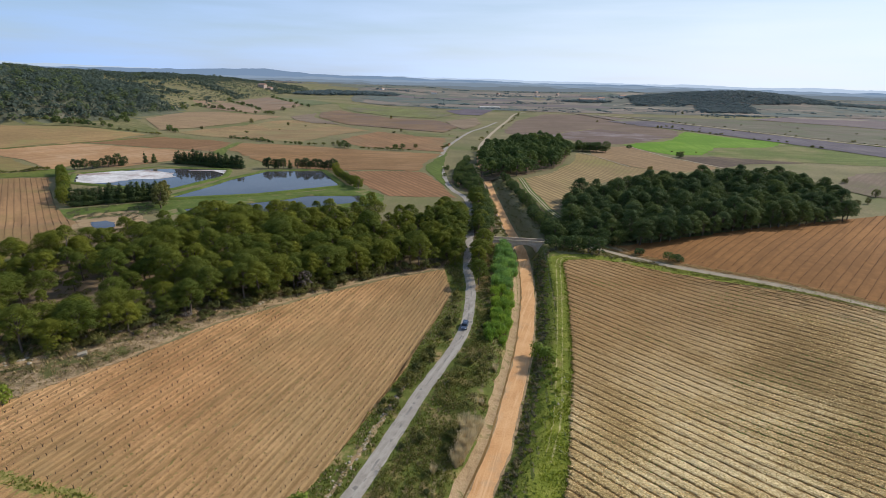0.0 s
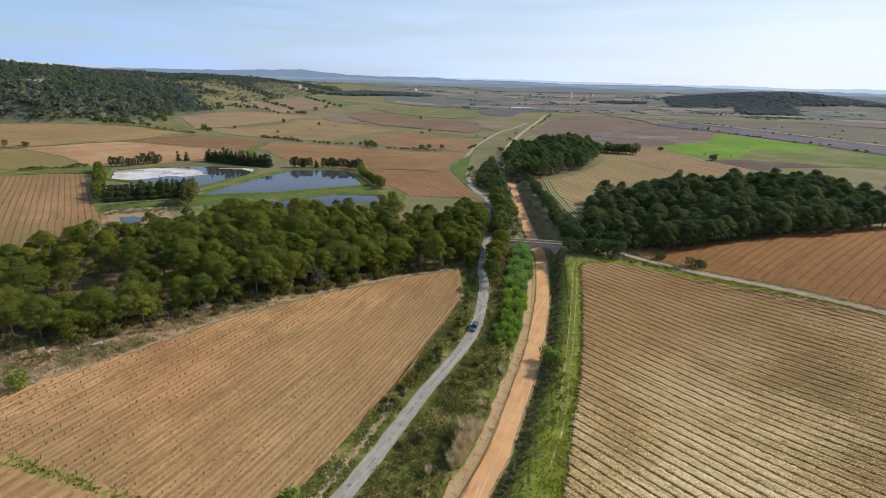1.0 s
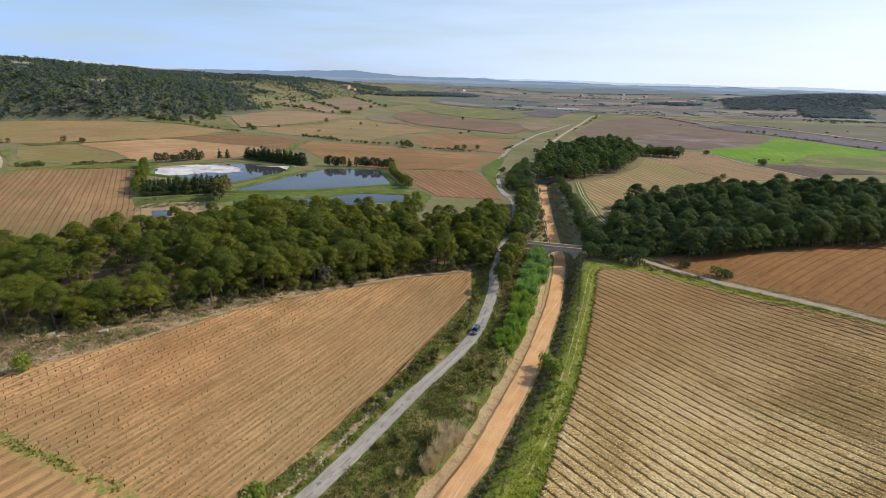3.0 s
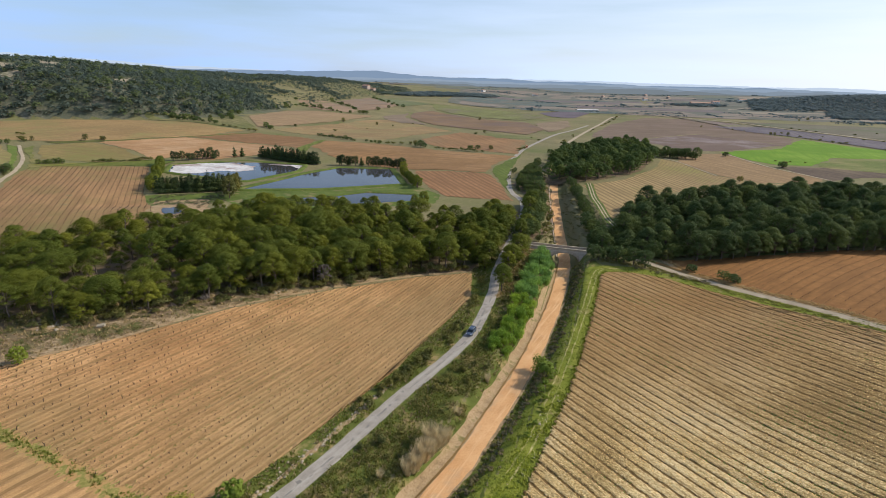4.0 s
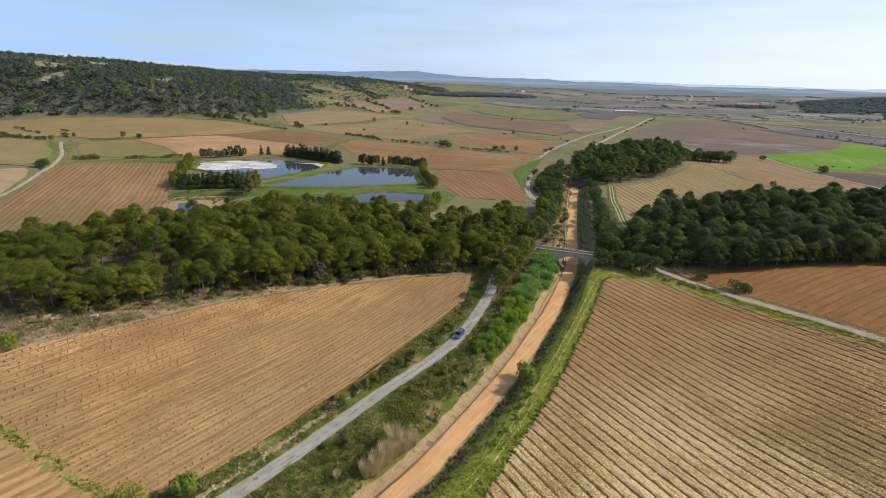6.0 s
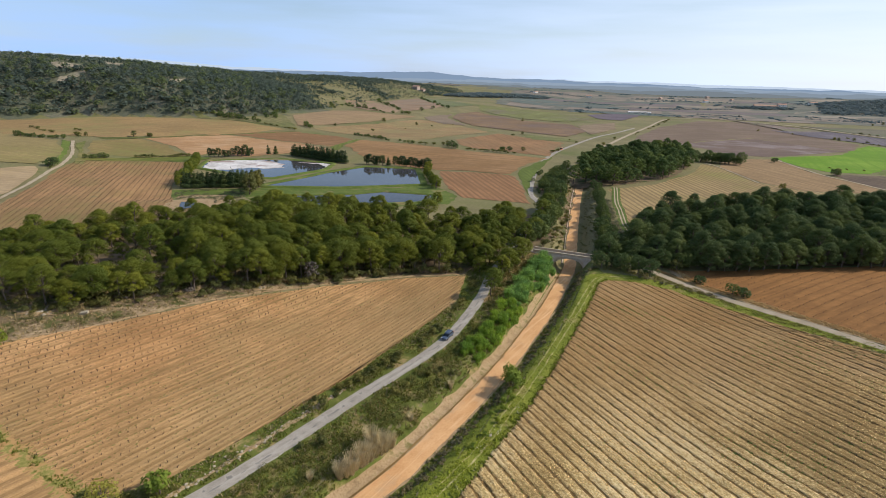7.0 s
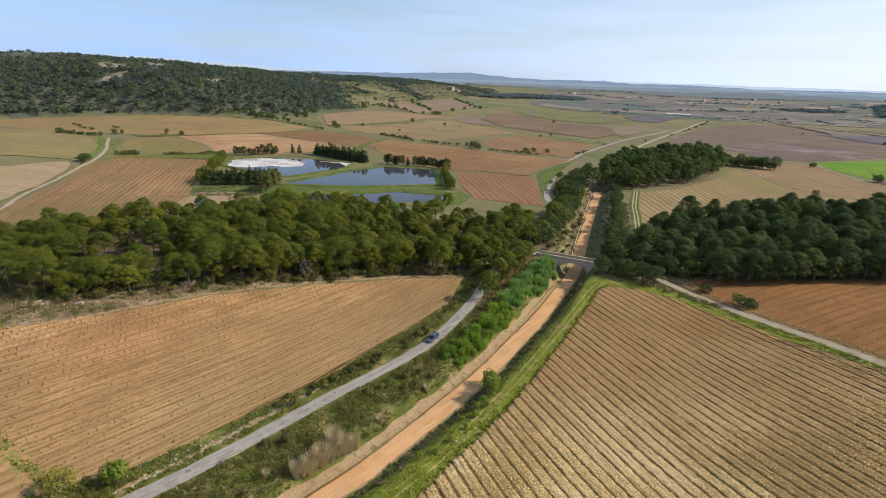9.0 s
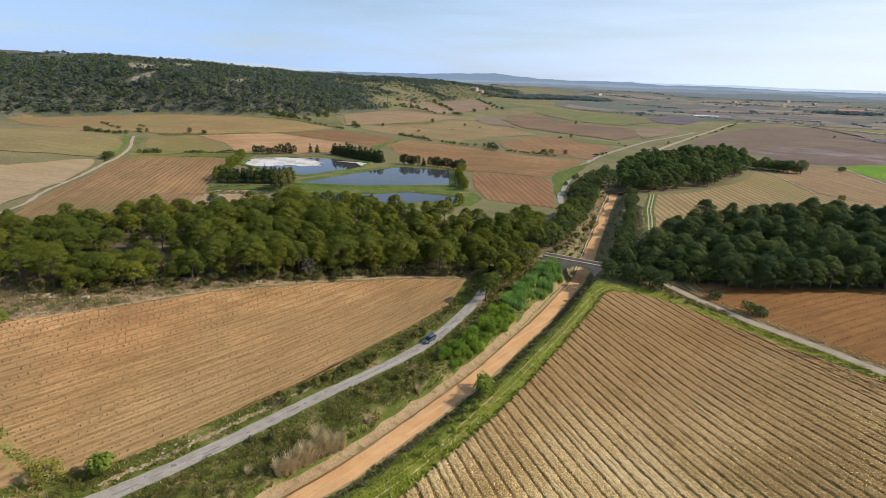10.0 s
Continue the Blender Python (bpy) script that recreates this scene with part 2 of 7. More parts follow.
def mix_node(n, l, fac, a, b, kind="MIX"):
    m = n.new("ShaderNodeMix")
    m.data_type, m.blend_type = "RGBA", kind
    for sock, val in ((m.inputs[0], fac), (m.inputs[6], a), (m.inputs[7], b)):
        if hasattr(val, "is_linked"):
            l.new(val, sock)
        elif isinstance(val, tuple):
            sock.default_value = (*val, 1)
        else:
            sock.default_value = val
    return m.outputs[2]


def bump_node(n, l, p, fac, strength, dist):
    b = n.new("ShaderNodeBump")
    b.inputs["Strength"].default_value, b.inputs["Distance"].default_value = strength, dist
    l.new(fac, b.inputs["Height"])
    l.new(b.outputs[0], p.inputs["Normal"])


def surface(name, stops, big=0.05, small=1.5, rough=0.9, bump=0.5, dist=0.1, tint=None, tint_scale=0.02, tint_lo=0.5, tint_hi=0.65, rows=None, metal=0.0, streak=None, zone=None):
    """A matt natural surface: grain over large patches; rows: (degrees, gap, colour, weight, width) of worked lines."""
    m, n, l, p = nodes_of(name)
    co = n.new("ShaderNodeTexCoord").outputs["Object"]
    a, b = noise_node(n, l, co, big), noise_node(n, l, co, small, 8, 0.7)
    f = n.new("ShaderNodeMath")
    f.operation = "MULTIPLY_ADD"
    l.new(a, f.inputs[0])
    f.inputs[1].default_value = 0.5
    g = n.new("ShaderNodeMath")
    g.operation = "MULTIPLY"
    l.new(b, g.inputs[0])
    g.inputs[1].default_value = 0.5
    l.new(g.outputs[0], f.inputs[2])
    col = ramp_node(n, l, f.outputs[0], stops)
    if tint:
        tf = ramp_node(n, l, noise_node(n, l, co, tint_scale, 6, 0.65), [(tint_lo, (0, 0, 0)), (tint_hi, (1, 1, 1))])
        col = mix_node(n, l, tf, col, tint)
    if zone:                                         # a drift of the soil's colour across the field
        z0, z1, zc, across, ahead = zone
        sx = n.new("ShaderNodeSeparateXYZ")
        l.new(co, sx.inputs[0])
        wob = n.new("ShaderNodeMath")
        wob.operation = "MULTIPLY_ADD"
        l.new(noise_node(n, l, co, 0.03, 4), wob.inputs[0])
        wob.inputs[1].default_value = 70
        slant = n.new("ShaderNodeMath")
        slant.operation = "MULTIPLY_ADD"
        l.new(sx.outputs["X"], slant.inputs[0])
        slant.inputs[1].default_value = across
        up = n.new("ShaderNodeMath")
        up.operation = "MULTIPLY"
        l.new(sx.outputs["Y"], up.inputs[0])
        up.inputs[1].default_value = ahead
        l.new(up.outputs[0], slant.inputs[2])
        l.new(slant.outputs[0], wob.inputs[2])
        mr = n.new("ShaderNodeMapRange")
        mr.inputs["From Min"].default_value, mr.inputs["From Max"].default_value = z0 + 35, z1 + 35
        l.new(wob.outputs[0], mr.inputs["Value"])
        mul = n.new("ShaderNodeMath")
        mul.operation = "MULTIPLY"
        l.new(mr.outputs[0], mul.inputs[0])
        mul.inputs[1].default_value = 0.85
        col = mix_node(n, l, mul.outputs[0], col, zc)
    if streak:                                       # drag marks along the direction of work
        deg, sc, lo_, hi_, fine = (*streak, 1.1)[:5]
        sp = n.new("ShaderNodeMapping")
        sp.inputs["Rotation"].default_value, sp.inputs["Scale"].default_value = (0, 0, radians(-deg)), (0.05, 1.0, 1.0)
        rot = n.new("ShaderNodeVectorRotate")
        rot.rotation_type = "Z_AXIS"
        rot.inputs["Angle"].default_value = radians(-deg)
        sp.inputs["Rotation"].default_value = (0, 0, 0)
        l.new(co, rot.inputs["Vector"])
        l.new(rot.outputs[0], sp.inputs["Vector"])
        sf = ramp_node(n, l, noise_node(n, l, sp.outputs[0], fine, 4, 0.7), [(lo_, (0, 0, 0)), (hi_, (0.75, 0.75, 0.75))])
        col = mix_node(n, l, sf, col, sc)
    if rows:
        deg, gap, rc, weight, width = rows
        mp = n.new("ShaderNodeMapping")
        mp.inputs["Rotation"].default_value = (0, 0, radians(-deg))
        l.new(co, mp.inputs["Vector"])
        wv = n.new("ShaderNodeTexWave")
        wv.bands_direction = "Y"
        wv.inputs["Scale"].default_value = 0.31416 / gap
        wv.inputs["Distortion"].default_value, wv.inputs["Detail"].default_value, wv.inputs["Detail Scale"].default_value = 0.6, 2, 0.3
        l.new(mp.outputs[0], wv.inputs["Vector"])
        wf = ramp_node(n, l, wv.outputs["Fac"], [(1 - width, (0, 0, 0)), (1.0 - width * 0.3, (weight, weight, weight))])
        brk = ramp_node(n, l, noise_node(n, l, co, 0.35, 4), [(0.3, (0.35, 0.35, 0.35)), (0.6, (1, 1, 1))])
        wf = mix_node(n, l, 1.0, wf, brk, "MULTIPLY")
        col = mix_node(n, l, wf, col, rc)
    l.new(col, p.inputs["Base Color"])
    p.inputs["Roughness"].default_value, p.inputs["Metallic"].default_value = rough, metal
    p.inputs["Specular IOR Level"].default_value = 0.2
    if bump:
        bump_node(n, l, p, b, bump, dist)
    return m


def foliage(name, dark, light, glow=0.3, vary=1.0):
    """Leaves: each tuft of its own green, partly letting light through."""
    m, n, l, p = nodes_of(name)
    geo, info = n.new("ShaderNodeNewGeometry"), n.new("ShaderNodeObjectInfo")
    col = ramp_node(n, l, geo.outputs["Random Per Island"], [(0.0, dark), (0.75, tuple(0.5 * (x + y) for x, y in zip(dark, light))), (1.0, light)])
    tone = ramp_node(n, l, info.outputs["Random"], [(0.0, (0.74, 0.82, 0.84)), (0.45, (1, 1, 1)), (0.8, (1.2, 1.12, 0.92)), (1.0, (1.55, 1.38, 1.2))])
    col = mix_node(n, l, vary, col, tone, "MULTIPLY")
    l.new(col, p.inputs["Base Color"])
    p.inputs["Roughness"].default_value = 0.75
    p.inputs["Specular IOR Level"].default_value = 0.25
    tr, mx = n.new("ShaderNodeBsdfTranslucent"), n.new("ShaderNodeMixShader")
    l.new(col, tr.inputs["Color"])
    mx.inputs[0].default_value = glow
    l.new(p.outputs[0], mx.inputs[1])
    l.new(tr.outputs[0], mx.inputs[2])
    l.new(mx.outputs[0], n["Material Output"].inputs["Surface"])
    return m


def plain(name, col, rough=0.5, metal=0.0, coat=0.0):
    m, n, l, p = nodes_of(name)
    co = n.new("ShaderNodeTexCoord").outputs["Object"]
    f = ramp_node(n, l, noise_node(n, l, co, 3.0), [(0.3, tuple(c * 0.85 for c in col)), (0.7, tuple(min(1, c * 1.12) for c in col))])
    l.new(f, p.inputs["Base Color"])
    p.inputs["Roughness"].default_value, p.inputs["Metallic"].default_value, p.inputs["Coat Weight"].default_value = rough, metal, coat
    return m


M = {}
M["ground"] = surface("dry_grassland", [(0.36, (0.14, 0.13, 0.058)), (0.5, (0.205, 0.18, 0.086)), (0.64, (0.295, 0.238, 0.122))], 0.03, 0.7, tint=(0.135, 0.15, 0.05), tint_scale=0.015)
M["hill_ground"] = surface("garrigue_ground", [(0.36, (0.085, 0.095, 0.062)), (0.5, (0.12, 0.125, 0.082)), (0.64, (0.21, 0.19, 0.135))], 0.03, 0.5, tint=(0.115, 0.135, 0.07), tint_scale=0.02)
M["verge"] = surface("grass_verge", [(0.34, (0.06, 0.078, 0.014)), (0.5, (0.115, 0.135, 0.026)), (0.66, (0.21, 0.2, 0.06))], 0.2, 2.5, tint=(0.32, 0.235, 0.105), tint_scale=0.2, tint_lo=0.54, tint_hi=0.64)
M["lush"] = surface("lush_grass", [(0.36, (0.125, 0.16, 0.016)), (0.5, (0.2, 0.23, 0.027)), (0.64, (0.31, 0.3, 0.06))], 0.3, 2.8, 0.9, 0.8, 0.2, tint=(0.3, 0.25, 0.09), tint_scale=0.2, tint_lo=0.56, tint_hi=0.68)
M["asphalt"] = surface("worn_asphalt", [(0.36, (0.24, 0.215, 0.18)), (0.5, (0.34, 0.305, 0.26)), (0.64, (0.44, 0.4, 0.345))], 0.5, 5.0, 0.9, 0.2, 0.02, tint=(0.2, 0.185, 0.165), tint_scale=0.5, tint_lo=0.58, tint_hi=0.64, streak=(75.0, (0.44, 0.4, 0.345), 0.5, 0.62))
M["tar"] = surface("tarred_mend", [(0.36, (0.18, 0.168, 0.148)), (0.5, (0.245, 0.226, 0.2)), (0.64, (0.32, 0.295, 0.262))], 0.8, 6.0, 0.85, 0.2, 0.02)
M["gravel"] = surface("pale_gravel", [(0.3, (0.31, 0.25, 0.17)), (0.5, (0.42, 0.345, 0.245)), (0.7, (0.52, 0.44, 0.33))], 0.2, 4.0, 0.95, 0.3, 0.03)
M["straw_rut"] = surface("trodden_straw", [(0.4, (0.19, 0.22, 0.04)), (0.5, (0.32, 0.3, 0.1)), (0.6, (0.54, 0.46, 0.22))], 0.6, 3.0, 0.95, 0.3, 0.03)
M["track"] = surface("ochre_dirt", [(0.34, (0.52, 0.275, 0.115)), (0.5, (0.65, 0.365, 0.165)), (0.66, (0.74, 0.46, 0.235))], 0.15, 3.0, 0.95, 0.3, 0.03, tint=(0.5, 0.34, 0.2), tint_scale=0.1, tint_lo=0.54, tint_hi=0.7, streak=(80.0, (0.76, 0.5, 0.28), 0.52, 0.66))
M["bank"] = surface("eroded_bank", [(0.36, (0.22, 0.15, 0.08)), (0.5, (0.37, 0.26, 0.145)), (0.64, (0.52, 0.38, 0.23))], 0.3, 2.5, 0.95, 0.8, 0.12, tint=(0.19, 0.16, 0.06), tint_scale=0.3, tint_lo=0.55, tint_hi=0.66)
M["soil_left"] = surface("ochre_vineyard_soil", [(0.39, (0.27, 0.14, 0.057)), (0.5, (0.47, 0.256, 0.108)), (0.61, (0.7, 0.42, 0.197))], 0.05, 4.5, 0.95, 0.9, 0.12,
                         tint=(0.34, 0.22, 0.095), tint_scale=0.035, tint_lo=0.51, tint_hi=0.68, zone=(-84, -46, (0.37, 0.245, 0.112), 0.97, -0.233), streak=(79.0, (0.28, 0.168, 0.072), 0.5, 0.62, 0.8), rows=(79.0, 2.3, (0.19, 0.116, 0.048), 0.68, 0.34))
M["soil_right"] = surface("mulched_vineyard_soil", [(0.43, (0.26, 0.176, 0.066)), (0.5, (0.565, 0.415, 0.185)), (0.565, (0.86, 0.71, 0.4))], 0.03, 2.6, 0.95, 1.0, 0.15,
                          zone=(58, 120, (0.325, 0.182, 0.07), -0.4, 1.0), streak=(-39.0, (0.25, 0.165, 0.07), 0.5, 0.66))
M["furrow"] = surface("dark_furrow_soil", [(0.3, (0.125, 0.075, 0.029)), (0.5, (0.215, 0.132, 0.05)), (0.7, (0.36, 0.232, 0.095))], 0.08, 3.0, 0.95, 0.9, 0.12)
M["weedy"] = surface("weedy_soil_strip", [(0.36, (0.17, 0.17, 0.04)), (0.5, (0.26, 0.23, 0.07)), (0.62, (0.42, 0.28, 0.12))], 0.5, 2.0, 0.95, 0.6, 0.1, tint=(0.4, 0.24, 0.1), tint_scale=0.5, tint_lo=0.48, tint_hi=0.58)
M["margin"] = surface("rough_margin", [(0.4, (0.13, 0.095, 0.05)), (0.5, (0.25, 0.18, 0.1)), (0.6, (0.44, 0.33, 0.2))], 0.3, 2.0, 0.95, 0.9, 0.2, tint=(0.11, 0.11, 0.035), tint_scale=0.2, tint_lo=0.52, tint_hi=0.62)
M["dam"] = surface("dam_grass", [(0.3, (0.05, 0.08, 0.014)), (0.5, (0.1, 0.14, 0.026)), (0.7, (0.19, 0.21, 0.055))], 0.12, 1.2, tint=(0.24, 0.2, 0.09), tint_scale=0.1, tint_lo=0.56, tint_hi=0.68)
M["wood_floor"] = surface("needle_litter", [(0.3, (0.1, 0.075, 0.045)), (0.5, (0.19, 0.135, 0.08)), (0.7, (0.36, 0.25, 0.15))], 0.12, 1.4, 0.95, 0.7, 0.15, tint=(0.06, 0.08, 0.025), tint_scale=0.09)
M["bark"] = surface("grey_bark", [(0.3, (0.07, 0.055, 0.045)), (0.5, (0.14, 0.11, 0.09)), (0.7, (0.22, 0.18, 0.15))], 2.0, 12.0, 0.9, 0.6, 0.03)
M["dry_reed"] = foliage("dry_reed", (0.48, 0.4, 0.24), (0.72, 0.62, 0.4), 0.5, 0.2)
M["vine"] = surface("vine_wood", [(0.3, (0.05, 0.032, 0.022)), (0.6, (0.12, 0.08, 0.055))], 2.0, 9.0, 0.9, 0.3, 0.02)
M["pine"] = foliage("pine_needles", (0.128, 0.156, 0.02), (0.198, 0.225, 0.033), 0.42)
M["oak"] = foliage("holm_oak_leaves", (0.076, 0.113, 0.035), (0.13, 0.176, 0.056), 0.4)
M["copse"] = foliage("copse_leaves", (0.085, 0.132, 0.034), (0.135, 0.185, 0.052), 0.4)
M["cypress"] = foliage("cypress_foliage", (0.03, 0.05, 0.018), (0.085, 0.12, 0.035), 0.18)
M["shrub"] = foliage("scrub_leaves", (0.1, 0.11, 0.03), (0.215, 0.205, 0.066), 0.4)
# grey-green garrigue, with some haze blue put into its colour
M["garrigue"] = foliage("hazed_garrigue_leaves", (0.108, 0.136, 0.105), (0.155, 0.187, 0.143), 0.5)
# far trees: haze put into the leaf colour as pale blue-grey
M["hazed_leaf"] = foliage("hazed_woodland_leaves", (0.125, 0.17, 0.18), (0.15, 0.198, 0.21), 0.5)
M["heath"] = foliage("heath_leaves", (0.145, 0.138, 0.08), (0.28, 0.25, 0.145), 0.42)
M["fresh"] = foliage("fresh_leaves", (0.165, 0.225, 0.026), (0.3, 0.365, 0.06), 0.42)
M["grass"] = foliage("grass_blades", (0.1, 0.13, 0.016), (0.24, 0.25, 0.055), 0.35)
M["sward"] = foliage("sward_blades", (0.165, 0.205, 0.022), (0.29, 0.31, 0.052), 0.4)
M["cane"] = foliage("cane_leaves", (0.16, 0.3, 0.07), (0.31, 0.48, 0.145), 0.5)
M["dry_grass"] = foliage("dry_grass_blades", (0.28, 0.21, 0.1), (0.52, 0.41, 0.22), 0.28)
M["grey_twig"] = foliage("grey_twigs", (0.12, 0.095, 0.08), (0.21, 0.17, 0.15), 0.1)
M["stone"] = surface("weathered_stone", [(0.3, (0.34, 0.26, 0.2)), (0.5, (0.48, 0.39, 0.31)), (0.7, (0.58, 0.49, 0.4))], 0.6, 4.0, 0.9, 0.5, 0.05)
M["chalk"] = surface("pale_rubble", [(0.3, (0.3, 0.25, 0.18)), (0.7, (0.52, 0.46, 0.36))], 0.8, 5.0, 0.95, 0.5, 0.05)
M["salt"] = surface("white_crust", [(0.38, (0.46, 0.43, 0.41)), (0.58, (0.76, 0.74, 0.72))], 0.06, 0.5, 0.8, 0.2, 0.03, tint=(0.36, 0.28, 0.25), tint_scale=0.05, tint_lo=0.51, tint_hi=0.6)


def water_material():
    m, n, l, p = nodes_of("pond_water")
    co = n.new("ShaderNodeTexCoord").outputs["Object"]
    col = ramp_node(n, l, noise_node(n, l, co, 0.03), [(0.35, (0.05, 0.05, 0.055)), (0.65, (0.075, 0.072, 0.075))])
    l.new(col, p.inputs["Base Color"])
    p.inputs["Roughness"].default_value, p.inputs["IOR"].default_value = 0.04, 1.33
    bump_node(n, l, p, noise_node(n, l, co, 1.2, 3), 0.02, 0.05)
    return m


M["water"] = water_material()

# ---- ground sheet ----
def steps(*runs):
    out = []
    for a, b, s in runs:
        out += list(np.arange(a, b, s))
    return out + [runs[-1][1]]


GX = steps((-4700, -800, 130), (-800, -330, 16), (-330, -120, 5), (-120, -40, 4), (-40, 45, 1), (45, 130, 4), (130, 500, 18), (500, 4700, 150))
GY = steps((-700, -72, 40), (-72, 16, 4), (16, 330, 2), (330, 460, 4), (460, 700, 8), (700, 2000, 40), (2000, 4800, 140))
gv = [(x, y, height(x, y)) for y in GY for x in GX]
w = len(GX)
gf = [(j * w + i, j * w + i + 1, (j + 1) * w + i + 1, (j + 1) * w + i) for j in range(len(GY) - 1) for i in range(w - 1)]
me = quads("ground", gv, gf)
hill_faces = [1 if GX[i] < -300 and GY[j] > -200 and interp(GY[j], FOOT) - GX[i] > 4 and GY[j] + 90 * noise.noise((GX[i] * 0.012, GY[j] * 0.008, 4)) < 660 else 0 for j in range(len(GY) - 1) for i in range(w - 1)]
me.materials.append(M["ground"])
me.materials.append(M["hill_ground"])
me.polygons.foreach_set("material_index", hill_faces)
me.polygons.foreach_set("use_smooth", [True] * len(me.polygons))
whole("ground", me, M["ground"], "open plain of dry grass and weeds between the fields", "ground", kind="structure")


def patch(name, poly, material, label, cell=6, lift=0.08, jag=0.4, seed=3, category="field", ground=land):
    return whole(name, drape(poly, cell, lift, ground, jag, seed), material, label, category, kind="structure")


# ---- roads and tracks ----
ROAD = [(-74, -70), (-50, -10), (-32, 30), (-26, 44), (-22, 56.5), (-18.7, 70.8), (-14.4, 92), (-8.9, 112.5), (-6.6, 125.5), (-6.4, 140), (-7, 153), (-8.9, 166), (-10, 187), (-11, 218), (-12.5, 245),
        (-17.5, 272), (-28, 294), (-37, 335), (-44, 380), (-46.5, 430), (-45.5, 480), (-36, 598), (-22, 670), (-8, 760)]
SIDE = [(-10, 184), (-6.5, 193), (-1, 197), (11, 199), (23, 200.3), (32, 199), (41, 194.7), (51, 187.5), (67, 177), (82, 167.5), (98, 157), (120, 143), (160, 118)]
LANE = [(-200, 100), (-212, 119), (-231, 136), (-256, 165), (-279.5, 190), (-296, 208), (-324, 232), (-345, 246), (-370, 263)]
def deck(x, y):
    """The lane over the bridge, tilted a little across it."""
    t = min(1, max(-1, (11.6 - x) / 12))
    return land(x, y) + 0.45 * t * (1 - sm((abs(x - 11.6) - 13) / 10))


whole("road", ribbon(ROAD, 3.3, 0.07, land, 2.0, 0.12, 4, 0.03), M["asphalt"], "narrow worn grey asphalt lane with dark patches", "road", kind="structure")
def road_patches():
    """Dark mended strips lying along the middle of the lane."""
    g = random.Random(6)
    pts = along(ROAD, 1.0)
    start = next(i for i, p in enumerate(pts) if p.y > 38)
    i = start
    while pts[i].y < 190:
        n = g.randrange(2, 6)
        off = g.uniform(-0.25, 0.35)
        whole("road_patch", ribbon([tuple(p + Vector((off, 0))) for p in pts[i:i + n]], g.uniform(0.25, 0.5), 0.115, land, 0.5, 0.1, 2, 0.0, i), M["tar"], "dark tarred mend along the asphalt lane", "road", kind="structure")
        i += n + g.randrange(1, 5)


road_patches()
whole("track", ribbon(TRACK[:20], 4.6, 0.06, height, 2.5, 0.16, 6, 0.05), M["track"], "ochre dirt track on the bed of an old railway", "track", kind="structure")
whole("track_edge", ribbon([(x + 2.5, y) for x, y in TRACK[:13]], 0.5, 0.08, height, 2.0, 0.22, 2, 0, 11), M["bank"], "crumbling earth edge of the dirt track", "track", kind="structure")
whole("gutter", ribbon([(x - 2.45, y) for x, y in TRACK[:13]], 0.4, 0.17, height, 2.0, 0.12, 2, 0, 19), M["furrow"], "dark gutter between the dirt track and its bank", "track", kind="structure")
whole("farm_track", ribbon(TRACK[19:], 3.6, 0.5, land, 4.0, 0.3, 2), M["gravel"], "pale farm track going on across the plain", "track", kind="structure")
RUTS = [(12.0, 72), (14.8, 84), (16.4, 96), (18.4, 114.7), (19.9, 130.6), (21.6, 150), (22.8, 168), (23.6, 177), (26, 182.5), (33, 185)]
for k, side in enumerate((-0.1, 1.35)):
    whole("wheel_rut", ribbon([(x + side, y) for x, y in RUTS], 0.3, 0.11, height, 1.5, 0.16, 2, 0, 15 + k), M["straw_rut"], "pale trodden wheel rut in the grass strip", "track", kind="structure")
whole("side_road", ribbon(SIDE, 2.6, 0.1, deck, 2.0, 0.1, 4, 0.02), M["gravel"], "pale lane over the bridge between the vineyards", "road", kind="structure")
whole("farm_lane", ribbon(LANE, 2.1, 0.3, land, 4.0, 0.3, 2), M["gravel"], "pale gravel farm lane between fields", "track", kind="structure")

for line, wide in (([(121, 508), (136, 444), (150, 419), (166, 392)], 1.6), ([(66, 452), (75, 436), (84, 411), (94, 384)], 1.2)):
    whole("field_path", ribbon(line, wide, 0.32, land, 4.0, 0.35, 2), M["gravel"], "pale trodden path between two vineyards", "track", kind="structure")
whole("ditch_bank", ribbon([(x + 1.5, y + 2.4) for x, y in SIDE[6:]], 1.7, 0.16, land, 1.5, 0.4, 2, 0.25, 29), M["furrow"], "brown earth bank between lane and vineyard", "bank", kind="structure")
FAR_ROAD = [(99, 1072), (140, 1021), (207, 966), (244, 888), (297, 791), (334, 705), (364, 636), (396, 593), (480, 500), (640, 340)]
whole("far_road", ribbon(FAR_ROAD, 6.0, 0.95, land, 8.0, 0.3, 2), M["gravel"], "pale straight road far across the plain", "road", kind="structure")
GRASS_LANE = [(34, 226), (31, 239), (26.5, 254), (22, 278), (18.5, 295), (15, 323), (14, 330)]
whole("grass_lane", ribbon(GRASS_LANE, 4.6, 0.2, land, 2.0, 0.4, 2), M["dam"], "green verge of a field lane between the woods", "track", kind="structure")
for k, side in enumerate((-0.75, 0.75)):
    whole("wheel_rut", ribbon([(x + side, y + side * 0.3) for x, y in GRASS_LANE], 0.6, 0.26, land, 2.0, 0.1, 2, 0, 5 + k), M["gravel"], "pale wheel rut of a field lane", "track", kind="structure")
